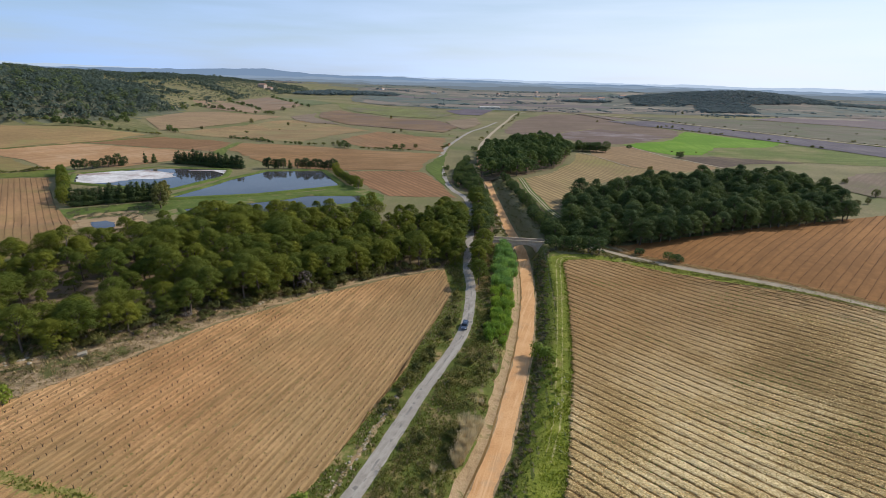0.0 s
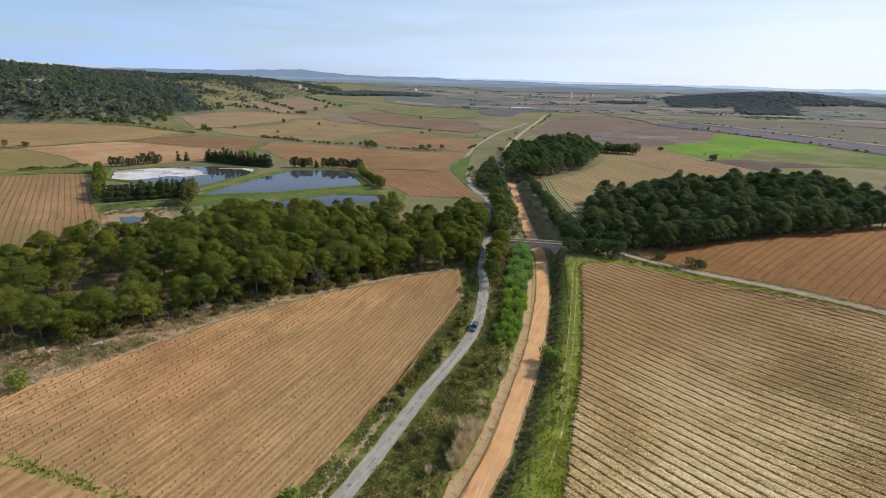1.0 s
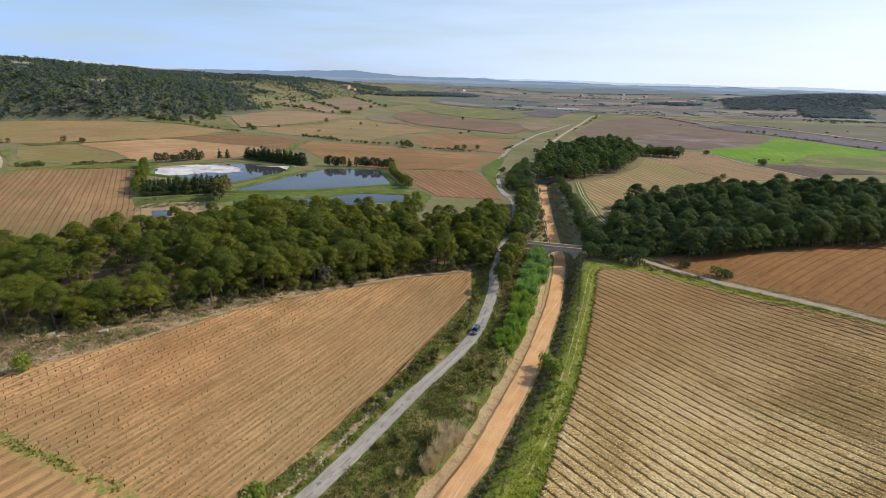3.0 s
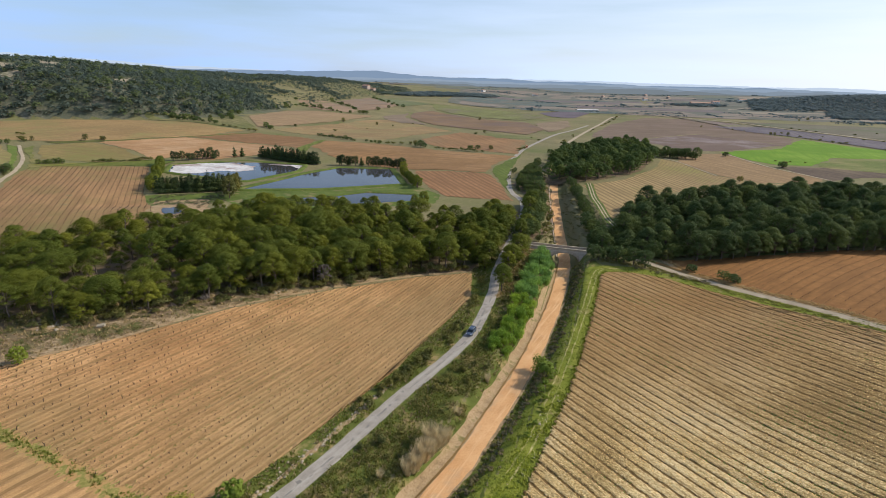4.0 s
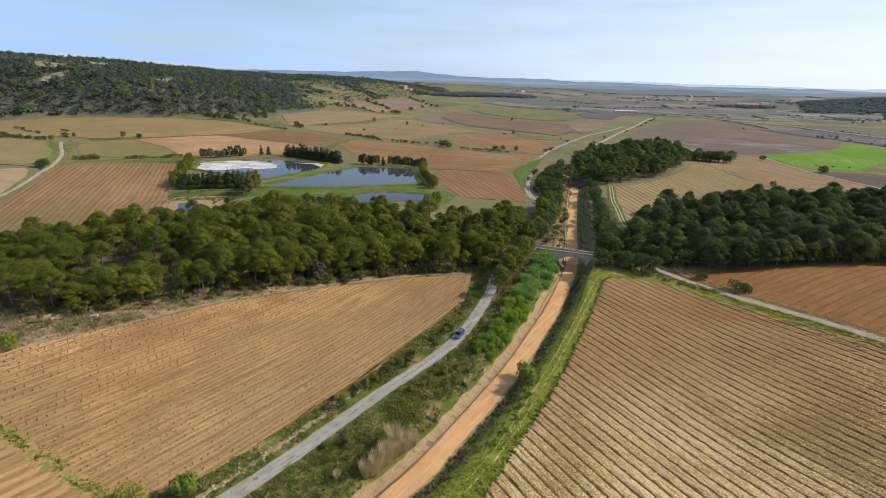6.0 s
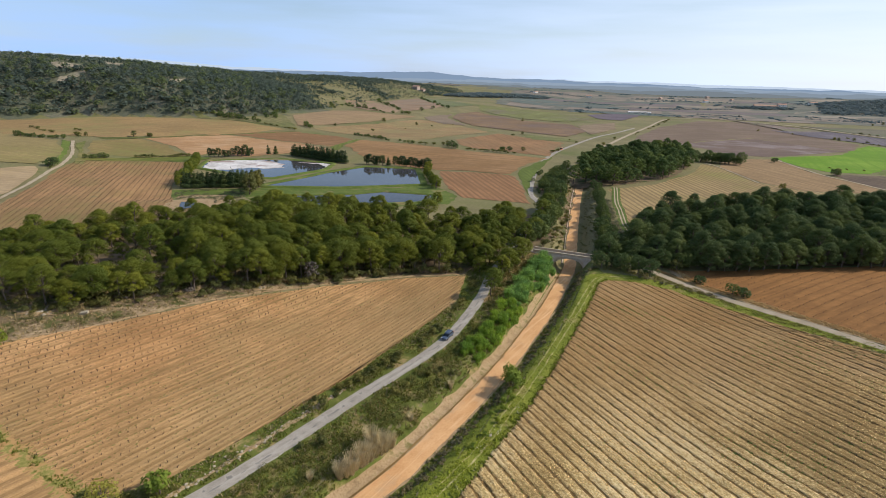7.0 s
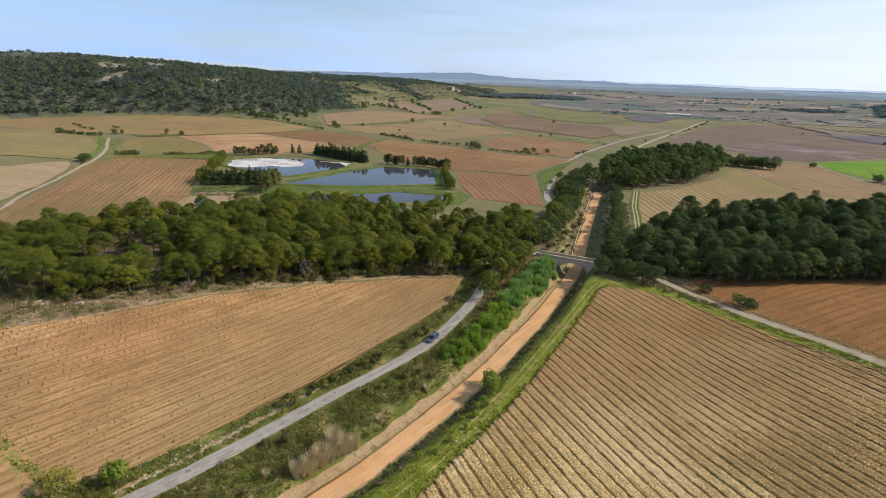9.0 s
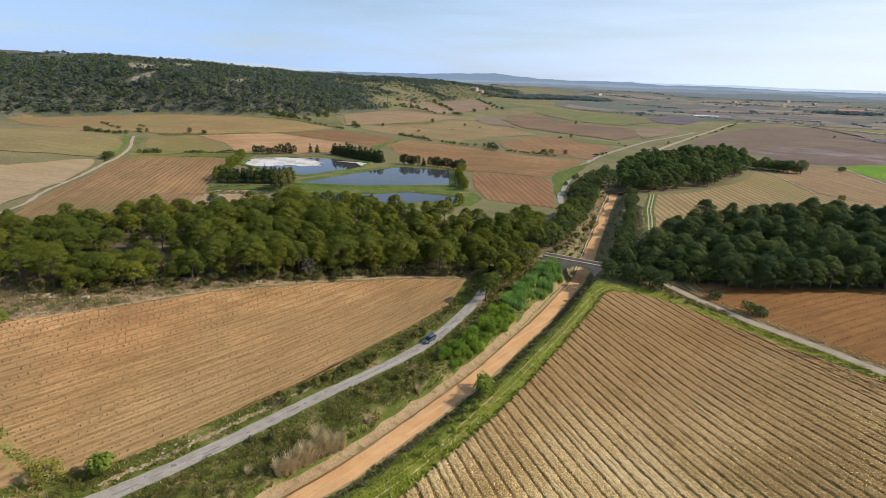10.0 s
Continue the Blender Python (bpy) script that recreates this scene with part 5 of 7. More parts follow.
# ---- bridge ----
def bridge():
    root = tagged(new("bridge"), "grey stone arch bridge carrying a lane over the dirt track", "bridge")
    root.matrix_basis = pose(11.6, 198.9, 0, 0, 0, 7.8)
    half, wide, spring, rise = 5.3, 2.05, -5.2, 3.25

    def arch(u):
        return spring + rise * math.sqrt(max(0.0, 1 - (u / half) ** 2)) if abs(u) < half else -9.0

    def top(u):
        return -1.0 - 0.037 * u

    us = sorted(set([-14, -11, -8, -6.4, 6.4, 8, 11, 14] + [half * math.sin(k * math.pi / 24) for k in range(-12, 13)] + [-half - 0.01, half + 0.01]))
    for side in (-1, 1):
        v, f = [], []
        for u in us:
            for w in (wide * side, (wide - 0.5) * side):
                v += [(u, w, arch(u)), (u, w, top(u))]
        for i in range(len(us) - 1):
            a, b = i * 4, (i + 1) * 4
            f += [(a, b, b + 1, a + 1), (a + 2, a + 3, b + 3, b + 2), (a + 1, b + 1, b + 3, a + 3), (a, a + 2, b + 2, b)]
        part("spandrel_wall", quads("spandrel", v, f), M["stone"], root)
        for lo, hi, t0, t1, name in ((-0.02, 0.72, 0.0, 0.38, "parapet"), (0.72, 0.86, -0.07, 0.45, "coping")):
            bm = bmesh.new()
            n = 1
            for k in range(n):
                u0, u1 = -13.5 + 27 * k / n, -13.5 + 27 * (k + 1) / n - 0.02
                vs = box(bm, u0, u1, side * (wide - t0), side * (wide - t1), lo, hi)
                for q in vs:
                    q.co.z += top(q.co.x)
            part(name, bm, M["stone"] if name == "parapet" else M["chalk"], root)
        n = 17
        for k in range(n):
            bm = bmesh.new()
            a0, a1 = math.pi * k / n + 0.008, math.pi * (k + 1) / n - 0.008
            pts = [(half * math.cos(a) * s, spring + rise * math.sin(a) * s2) for a, s, s2 in ((a0, 1, 1), (a1, 1, 1), (a1, 1.12, 1.16), (a0, 1.12, 1.16))]
            lo = [bm.verts.new((x, side * (wide + 0.06), z)) for x, z in pts]
            hi = [bm.verts.new((x, side * (wide - 0.3), z)) for x, z in pts]
            bm.faces.new(lo), bm.faces.new(hi[::-1])
            for i in range(4):
                bm.faces.new((lo[i], lo[(i + 1) % 4], hi[(i + 1) % 4], hi[i]))
            part("voussoir", bm, M["stone"], root)
    v, f = [], []
    for k in range(25):
        a = math.pi * k / 24
        for w in (-wide + 0.3, wide - 0.3):
            v.append((half * math.cos(a) * 1.01, w, spring + rise * math.sin(a) * 1.01))
    f = [(2 * k, 2 * k + 2, 2 * k + 3, 2 * k + 1) for k in range(24)]
    part("arch_barrel", quads("barrel", v, f), M["stone"], root)
    for s in (-1, 1):
        bm = bmesh.new()
        box(bm, s * half, s * (half + 0.9), -wide + 0.3, wide - 0.3, -9, spring + 0.05)
        part("abutment", bm, M["stone"], root)
    bm = bmesh.new()
    for k in range(12):
        vs = box(bm, -14 + 28 * k / 12, -14 + 28 * (k + 1) / 12, -wide + 0.45, wide - 0.45, -0.35, -0.02)
        for q in vs:
            q.co.z += top(q.co.x)
    part("deck_slab", bm, M["gravel"], root)
    # wing walls that hold the banks
    for s in (-1, 1):
        bm = bmesh.new()
        vs = box(bm, s * 5.5, s * 9.5, -wide - 1.6, -wide + 0.1, -9, -2.0)
        for q in vs:
            if abs(q.co.x) > 7 and q.co.z > -5:
                q.co.z += 0.7
            elif q.co.z > -5 and q.co.y < -wide - 1:
                q.co.z -= 2.4
        part("wing_wall", bm, M["stone"], root)
    return root


bridge()

# ---- vehicles ----
def vehicle(name, paint, label, m, long=4.3, wide=1.78, high=1.5, group=""):
    root = tagged(new(name), label, "car", group)
    root.matrix_basis = m
    glass, tyre, rim, lamp_m, tail = plain("tinted_glass", (0.02, 0.025, 0.03), 0.08), plain("tyre_rubber", (0.02, 0.02, 0.02), 0.8), plain("alloy_rim", (0.5, 0.5, 0.52), 0.3, 1.0), plain("clear_lamp", (0.75, 0.77, 0.8), 0.1), plain("red_lamp", (0.4, 0.02, 0.02), 0.2)

    def loft(stations):
        """Rings along the car: (x, half width, low, high, round)."""
        v, f, n = [], [], 16
        for x, w, lo, hi, rd in stations:
            cz, hz = (lo + hi) / 2, (hi - lo) / 2
            for k in range(n):
                a = 2 * math.pi * k / n
                c, s = math.cos(a), math.sin(a)
                e = 2.0 / rd
                v.append((x, w * math.copysign(abs(c) ** e, c), cz + hz * math.copysign(abs(s) ** e, s)))
        for i in range(len(stations) - 1):
            for k in range(n):
                j = (k + 1) % n
                f.append((i * n + k, i * n + j, (i + 1) * n + j, (i + 1) * n + k))
        k = len(stations) - 1
        for base in (0, k * n):
            for q in range(1, n // 2):
                f.append((base + q - 1 + 0, base + q, base + (n - q) % n, base + (n - q + 1) % n))
        return quads("loft", v, f)

    L, W, H = long / 2, wide / 2, high
    body = loft([(-L, W * 0.8, 0.42, 0.85, 6), (-L + 0.12, W * 0.93, 0.3, 0.95, 6), (-L + 0.6, W, 0.24, 0.97, 6), (0, W, 0.22, 0.94, 6), (L - 1.2, W, 0.24, 0.92, 6), (L - 0.45, W * 0.96, 0.26, 0.82, 6), (L - 0.08, W * 0.84, 0.32, 0.7, 5), (L, W * 0.72, 0.4, 0.62, 4)])
    body.polygons.foreach_set("use_smooth", [True] * len(body.polygons))
    b = part("body", body, paint, root)
    cabin = loft([(-L + 0.14, W * 0.8, 0.9, 1.08, 5), (-L + 0.5, W * 0.84, 0.88, H - 0.1, 5), (-L + 1.2, W * 0.85, 0.86, H - 0.05, 5), (0.3, W * 0.84, 0.86, H - 0.07, 5), (L - 1.75, W * 0.82, 0.86, H - 0.22, 5), (L - 1.0, W * 0.8, 0.84, 0.95, 5)])
    part("window", cabin, glass, root, "dark tinted glass")
    roof = loft([(-L + 0.35, W * 0.74, H - 0.16, H - 0.07, 4), (-L + 0.8, W * 0.79, H - 0.13, H - 0.01, 4), (-0.2, W * 0.79, H - 0.12, H, 4), (0.5, W * 0.78, H - 0.16, H - 0.04, 4), (L - 1.6, W * 0.74, H - 0.25, H - 0.17, 4)])
    part("roof", roof, paint, root)
    for x in (-L + 0.8, L - 0.85):
        for s in (-1, 1):
            ob = part("wheel", quads("wheel", *tube([(x, s * (W - 0.2), 0.32), (x, s * (W + 0.01), 0.32)], [0.2, 0.2], 14)), rim, root)
            ring = []
            for r, yy in ((0.2, 0.0), (0.32, 0.02), (0.32, 0.18), (0.2, 0.21)):
                ring.append((r, s * (W - 0.2 + yy)))
            v, f = [], []
            for k in range(16):
                a = 2 * math.pi * k / 16
                v += [(x + r * math.cos(a), yy, 0.32 + r * math.sin(a)) for r, yy in ring]
            for k in range(16):
                j = (k + 1) % 16
                f += [(k * 4 + q, k * 4 + q + 1, j * 4 + q + 1, j * 4 + q) for q in range(3)]
            part("tyre", quads("tyre", v, f), tyre, ob)
            bm = bmesh.new()
            bmesh.ops.create_circle(bm, cap_ends=True, radius=0.2, segments=14, matrix=Matrix.Translation((x, s * (W - 0.01), 0.32)) @ Matrix.Rotation(radians(90), 4, "X"))
            part("rim", bm, rim, ob)
    for s in (-1, 1):
        bm = bmesh.new()
        box(bm, L - 0.3, L - 0.07, s * W * 0.5, s * W * 0.84, 0.6, 0.72)
        part("headlight", bm, lamp_m, root, "clear headlight")
        bm = bmesh.new()
        box(bm, -L - 0.005, -L + 0.2, s * W * 0.6, s * W * 0.85, 0.72, 0.9)
        part("tail_light", bm, tail, root, "red tail light")
        bm = bmesh.new()
        box(bm, 0.75, 0.95, s * (W + 0.02), s * (W + 0.2), 0.92, 1.05)
        part("mirror", bm, paint, root)
        part("roof_rail", quads("rail", *tube([(-L + 0.6, s * W * 0.7, H - 0.02), (-L + 0.8, s * W * 0.7, H + 0.04), (0.2, s * W * 0.7, H + 0.04), (0.4, s * W * 0.7, H - 0.05)], [0.02] * 4, 5)), rim, root)
    return root


def on_road(line, y, side=0.0):
    """Pose on a lane, heading towards lower y."""
    pts = along(line, 1.0)
    i = min(range(1, len(pts) - 1), key=lambda k: abs(pts[k].y - y))
    d = (pts[i - 1] - pts[i + 1]).normalized()
    p = pts[i] + Vector((-d.y, d.x)) * side
    up = land(p.x + d.x, p.y + d.y) - land(p.x - d.x, p.y - d.y)
    return pose(p.x, p.y, land(p.x, p.y) + 0.1, 0, 0, math.degrees(math.atan2(d.y, d.x))) @ pose(0, 0, 0, 0, -math.degrees(math.atan2(up, 2)), 0)


vehicle("car", plain("slate_blue_paint", (0.1, 0.13, 0.18), 0.22, 0.35, 0.8), "dark blue-grey estate car driving on the narrow lane", on_road(ROAD, 124, -0.2))
vehicle("van", plain("orange_paint", (0.75, 0.3, 0.12), 0.4), "small orange and white van far along the lane", on_road(ROAD, 468), 4.6, 1.9, 2.0)

# ---- vines ----
def vine_shapes(seed, tall, arms=3):
    out = []
    rng = np.random.default_rng(seed)
    for k in range(5):
        bits = [tube([(0, 0, -0.15), (rng.uniform(-0.05, 0.05), rng.uniform(-0.05, 0.05), tall * 0.6)], [0.075, 0.05], 4)]
        for j in range(arms):
            a = rng.uniform(0, 6.28)
            bits.append(tube([(0, 0, tall * 0.5), (math.cos(a) * 0.2, math.sin(a) * 0.2, tall * rng.uniform(0.75, 1.1))], [0.045, 0.025], 3))
        out.append(joined(bits))
    return out


def vine_places(poly, angle, gap, every, seed, first=0.0, drop=0.1, size=lambda x, y: 1.0):
    rng = random.Random(seed)
    rows, c, s = row_lines(poly, angle, gap)
    out = []
    for v, u0, u1 in rows:
        u = u0 + 0.8
        while u < u1 - 0.6:
            if rng.random() > drop:
                uu, vv = u + rng.uniform(-0.25, 0.25), v + first + rng.uniform(-0.12, 0.12)
                x, y = uu * c - vv * s, uu * s + vv * c
                k = size(x, y)
                if k > 0.2:
                    out.append((x, y, land(x, y) + 0.1, rng.uniform(0, 6.28), k * rng.uniform(0.75, 1.2)))
            u += every
    return out


def west_size(x, y):
    d = (x + 60) * 0.97 - (y - 90) * 0.233          # taller stocks on the side toward the wood
    return 1.1 if d < 6 + 5 * noise.noise((x * 0.05, y * 0.05, 0)) else 0.85


whole("vines", scatter("vines", vine_shapes(1, 0.62), vine_places(LEFT_FIELD, LEFT_ROWS, LEFT_GAP, 1.5, 4, 0.0, 0.14, west_size)), M["vine"], "rows of pruned leafless vine stocks on ochre soil", "vines", kind="stuff")
whole("vines", scatter("vines", vine_shapes(2, 0.4, 2), vine_places([p for p in RIGHT_FIELD], RIGHT_ROWS, RIGHT_GAP, 1.0, 5, 0.05, 0.12)), M["vine"], "rows of low pruned vine stocks between mulched ridges", "vines", kind="stuff")
whole("vines", scatter("vines", vine_shapes(3, 0.45, 1), vine_places(FIELDS[0][1], radians(50.5), 3.0, 1.6, 6, 0.0, 0.15)), M["vine"], "rows of pruned vine stocks on rust-brown soil", "vines", kind="stuff")
whole("vines", scatter("vines", vine_shapes(4, 0.6, 1), vine_places([p for p in FIELDS[8][1]], radians(134), 2.5, 1.6, 7, 0.0, 0.1)), M["vine"], "rows of pruned vine stocks beside the ponds", "vines", kind="stuff")

# ---- clods and mulch lying on the worked soil ----
def tents(seed, wide, tall):
    """Small folded flakes: clods of earth and wisps of straw."""
    g = np.random.default_rng(seed)
    out = []
    for k in range(6):
        a, b, h = wide * g.uniform(0.5, 1.0), wide * g.uniform(0.25, 0.5), tall * g.uniform(0.5, 1.1)
        v = np.array([(-a, -b, -0.05), (a * 0.9, -b, -0.05), (a * 0.5, 0, h), (-a * 0.6, 0, h * 0.8), (-a, b, -0.05), (a, b * 0.8, -0.05)])
        out.append((v, np.array([(0, 1, 2, 3), (3, 2, 5, 4)])))
    return out


def strewn(poly, angle, gap, every, seed, offsets, lift, turn, keep):
    """Places along the rows of a field, at the given offsets across each row."""
    g = random.Random(seed)
    rows, c, s = row_lines(poly, angle, gap)
    out = []
    for v, u0, u1 in rows:
        for off, width in offsets:
            u = u0 + g.uniform(0.3, 1.2)
            while u < u1 - 0.5:
                vv = v + off + g.uniform(-width, width)
                x, y = u * c - vv * s, u * s + vv * c
                if y > 38 and keep(x, y, g):
                    out.append((x, y, land(x, y) + lift, angle + g.uniform(-turn, turn), g.uniform(0.5, 1.3)))
                u += every * g.uniform(0.4, 1.6)
    return out


def patchy(scale, level, z):
    return lambda x, y, g: noise.noise((x * scale, y * scale, z)) + g.uniform(-0.35, 0.35) > level


M["clod"] = foliage("ochre_clods", (0.3, 0.165, 0.066), (0.55, 0.34, 0.16), 0.0)
M["straw"] = foliage("straw_mulch", (0.5, 0.375, 0.165), (0.76, 0.61, 0.33), 0.05)
M["stub"] = foliage("tan_stubs", (0.33, 0.225, 0.095), (0.58, 0.43, 0.205), 0.0)
M["brown_clod"] = foliage("brown_clods", (0.24, 0.14, 0.06), (0.42, 0.27, 0.13), 0.0)
M["weed"] = foliage("low_weeds", (0.17, 0.15, 0.045), (0.29, 0.24, 0.08), 0.25)
whole("clods", scatter("clods", tents(3, 0.26, 0.11), strewn(LEFT_FIELD, LEFT_ROWS, LEFT_GAP, 0.62, 8, [(0.5, 0.25), (1.15, 0.3), (1.8, 0.25)], 0.1, 1.2, patchy(0.08, -0.1, 1))), M["clod"], "clods of ochre earth on the vineyard soil", "clods", kind="stuff")
whole("weeds", scatter("weeds", tents(4, 0.3, 0.14), strewn(LEFT_FIELD, LEFT_ROWS, LEFT_GAP, 0.5, 9, [(0.0, 0.22), (1.15, 0.16)], 0.1, 0.8, lambda x, y, g: noise.noise((x * 0.05, y * 0.03, 6)) + g.uniform(-0.4, 0.4) + min(0.3, (x + 62 - 0.3 * (y - 60)) * 0.012) > 0.05)), M["weed"], "low olive weeds along the vine rows", "weeds", kind="stuff")
whole("mulch", scatter("mulch", tents(5, 0.25, 0.13), strewn(RIGHT_FIELD, RIGHT_ROWS, RIGHT_GAP, 0.33, 10, [(0.5, 0.16), (1.25, 0.22), (2.0, 0.16)], 0.36, 1.3, lambda x, y, g: noise.noise((x * 0.06, y * 0.06, 2)) + g.uniform(-0.35, 0.35) - 0.014 * max(0.0, y - 0.4 * x - 58) > -0.16)), M["straw"], "chopped straw and cuttings strewn on the ridges", "mulch", kind="stuff")
whole("mulch", scatter("mulch", tents(16, 0.3, 0.27), [(x, y, z, a + 1.57, k * 0.9) for x, y, z, a, k in strewn(RIGHT_FIELD, RIGHT_ROWS, RIGHT_GAP, 0.75, 15, [(0.75, 0.07), (1.75, 0.07)], 0.36, 0.5, lambda x, y, g: y < 160 and g.random() > 0.15)]), M["stub"], "rows of tan stubs standing on the ridges", "mulch", kind="stuff")
whole("clods", scatter("clods", tents(6, 0.22, 0.13), strewn(RIGHT_FIELD, RIGHT_ROWS, RIGHT_GAP, 0.45, 11, [(0.3, 0.3), (0.85, 0.25), (1.65, 0.25)], 0.32, 1.4, patchy(0.07, 0.05, 3))), M["brown_clod"], "clods of earth between the mulched ridges", "clods", kind="stuff")
whole("weeds", scatter("weeds", tents(7, 0.3, 0.16), strewn(RIGHT_FIELD, RIGHT_ROWS, RIGHT_GAP, 0.75, 12, [(0.12, 0.2)], 0.2, 0.9, patchy(0.04, 0.12, 4))), M["weed"], "low weeds in the furrows", "weeds", kind="stuff")
M["green_weed"] = foliage("green_weeds", (0.13, 0.17, 0.03), (0.24, 0.27, 0.06), 0.3)
whole("weeds", scatter("weeds", tents(8, 0.32, 0.16), strewn(RIGHT_FIELD, RIGHT_ROWS, RIGHT_GAP, 0.42, 13, [(0.15, 0.25), (0.9, 0.25), (1.7, 0.25), (2.3, 0.2)], 0.27, 1.2, lambda x, y, g: noise.noise((x * 0.035 + y * 0.02, y * 0.075, 8)) + g.uniform(-0.22, 0.3) > 0.38)), M["green_weed"], "patches of green weeds on the mulched soil", "weeds", kind="stuff")

# ---- grass, weeds, reeds ----
def blades(seed, tall, wide, n, lean=0.4, base=0.2):
    out = []
    rng = np.random.default_rng(seed)
    for k in range(5):
        v, f = [], []
        for j in range(n):
            a, r, o = rng.uniform(0, 6.28), rng.uniform(0, base), rng.uniform(0, 6.28)
            h = tall * rng.uniform(0.55, 1.1)
            x, y = math.cos(o) * r, math.sin(o) * r
            dx, dy = math.cos(a) * lean * h, math.sin(a) * lean * h
            px, py = -math.sin(a) * wide, math.cos(a) * wide
            i = len(v)
            v += [(x - px, y - py, -0.05), (x + px, y + py, -0.05), (x + dx + px * 0.4, y + dy + py * 0.4, h), (x + dx - px * 0.4, y + dy - py * 0.4, h)]
            f.append((i, i + 1, i + 2, i + 3))
        out.append((np.array(v), np.array(f)))
    return out


def tufts(poly, gap, seed, ground=height, lo=0.6, hi=1.4, keep=None):
    rng = random.Random(seed)
    out = []
    for x, y in spread(poly, gap, seed):
        if y < 36 or (keep and not keep(x, y)):
            continue
        out.append((x, y, ground(x, y) + 0.04, rng.uniform(0, 6.28), rng.uniform(lo, hi)))
    return out


ROAD_PTS = along(ROAD, 1.5)


def road_x(y):
    return float(np.interp(y, [p.y for p in ROAD_PTS], [p.x for p in ROAD_PTS]))


def clear_of_ways(x, y):
    return abs(x - road_x(y)) > 2.0 and not (-5.2 < x - track_x(y) < 2.9) and not inside(x, y, LEFT_FIELD)


whole("grass", scatter("grass", blades(1, 0.3, 0.09, 8, 1.0, 0.35), tufts(CORRIDOR, 0.8, 31, keep=lambda x, y: clear_of_ways(x, y) and x - track_x(y) < 5.0 and noise.noise((x * 0.15, y * 0.15, 4)) > -0.2)), M["grass"], "green grass and weeds on the verges", "grass", kind="stuff")
whole("dry_grass", scatter("dry_grass", blades(2, 0.45, 0.07, 8, 0.9, 0.35), tufts(CORRIDOR, 1.25, 32, keep=lambda x, y: clear_of_ways(x, y) and x - track_x(y) < 4.5 and noise.noise((x * 0.13, y * 0.13, 9)) > -0.02)), M["dry_grass"], "dry straw-coloured grass on the banks", "grass", kind="stuff")
whole("grass", scatter("grass", blades(3, 0.2, 0.08, 7, 1.1, 0.4), tufts(STRIP, 0.75, 33, lo=0.4, hi=1.3, keep=lambda x, y: (x - track_x(y) > 5.6 or y > 178) and noise.noise((x * 0.35, y * 0.2, 6)) > -0.15)), M["sward"], "lush grass along the vineyard edge", "grass", kind="stuff")
whole("grass", scatter("grass", blades(4, 0.22, 0.1, 7, 1.1, 0.3), tufts([(-95, 46), (-95, 48.2), (-72, 47.8), (-48, 47), (-36, 46.6), (-35, 44.6), (-52, 45.2), (-70, 45.7)], 0.6, 34, land, keep=lambda x, y: noise.noise((x * 0.3, y * 0.4, 3)) > -0.15)), M["grass"], "weeds on the strip between two plots", "grass", kind="stuff")

whole("dry_grass", scatter("dry_grass", blades(8, 0.26, 0.05, 6, 0.9, 0.35), tufts(BANK, 1.2, 35, keep=lambda x, y: noise.noise((x * 0.25, y * 0.25, 5)) > -0.2)), M["dry_grass"], "tufts of dry grass on the eroded bank", "grass", kind="stuff")
whole("grass", scatter("grass", tents(9, 0.32, 0.2), tufts(STRIP, 0.95, 36, lo=0.5, hi=1.6, keep=lambda x, y: (x - track_x(y) > 5.4 or y > 178) and noise.noise((x * 0.5, y * 0.3, 7)) > 0.0)), M["sward"], "leafy weeds in the grass strip", "grass", kind="stuff")


def low_wall(line, wide, high):
    """A low rough wall along a line."""
    g = random.Random(12)
    pts, v, f = along(line, 3.0), [], []
    for i, p in enumerate(pts):
        t = (pts[min(i + 1, len(pts) - 1)] - pts[max(i - 1, 0)]).normalized()
        n = Vector((t.y, -t.x)) * wide / 2
        z, h = height(p.x, p.y), high * g.uniform(0.8, 1.15)
        v += [(p.x - n.x, p.y - n.y, z - 0.3), (p.x - n.x, p.y - n.y, z + h), (p.x + n.x, p.y + n.y, z + h), (p.x + n.x, p.y + n.y, z - 0.3)]
    for i in range(len(pts) - 1):
        f += [(4 * i + k, 4 * i + k + 1, 4 * i + k + 5, 4 * i + k + 4) for k in range(3)]
    return quads("low_wall", v, f)


whole("low_wall", low_wall([(track_x(y) - 3.0, y) for y in range(204, 332, 8)], 0.4, 0.6), M["stone"], "low pale stone wall along the dirt track past the bridge", "wall")
rim = []
for a, b in zip(RIGHT_FIELD[:11], RIGHT_FIELD[1:12]):
    rim += line_places(a, b, 0.4, int(a[1]), 0.55)
whole("grass", scatter("grass", blades(10, 0.28, 0.09, 8, 1.0, 0.35), [(x, y, land(x, y) + 0.12, rs0.uniform(0, 6.28), rs0.uniform(0.6, 1.5)) for rs0 in (random.Random(14),) for x, y in rim]), M["sward"], "ragged grass fringe of the vineyard", "grass", kind="stuff")
DRY_SLOPE = [(-5, 148), (-0.5, 148), (1.8, 172), (3, 195), (-4, 195), (-5, 172)]
patch("dry_slope", DRY_SLOPE, M["bank"], "dry grassy earth slope by the bridge", 1.2, 0.1, 0.5, 37, "bank", height)
whole("dry_grass", scatter("dry_grass", blades(9, 0.5, 0.07, 8, 0.8, 0.4), tufts(DRY_SLOPE, 0.8, 38)), M["dry_grass"], "dry grass on the slope by the bridge", "grass", kind="stuff")
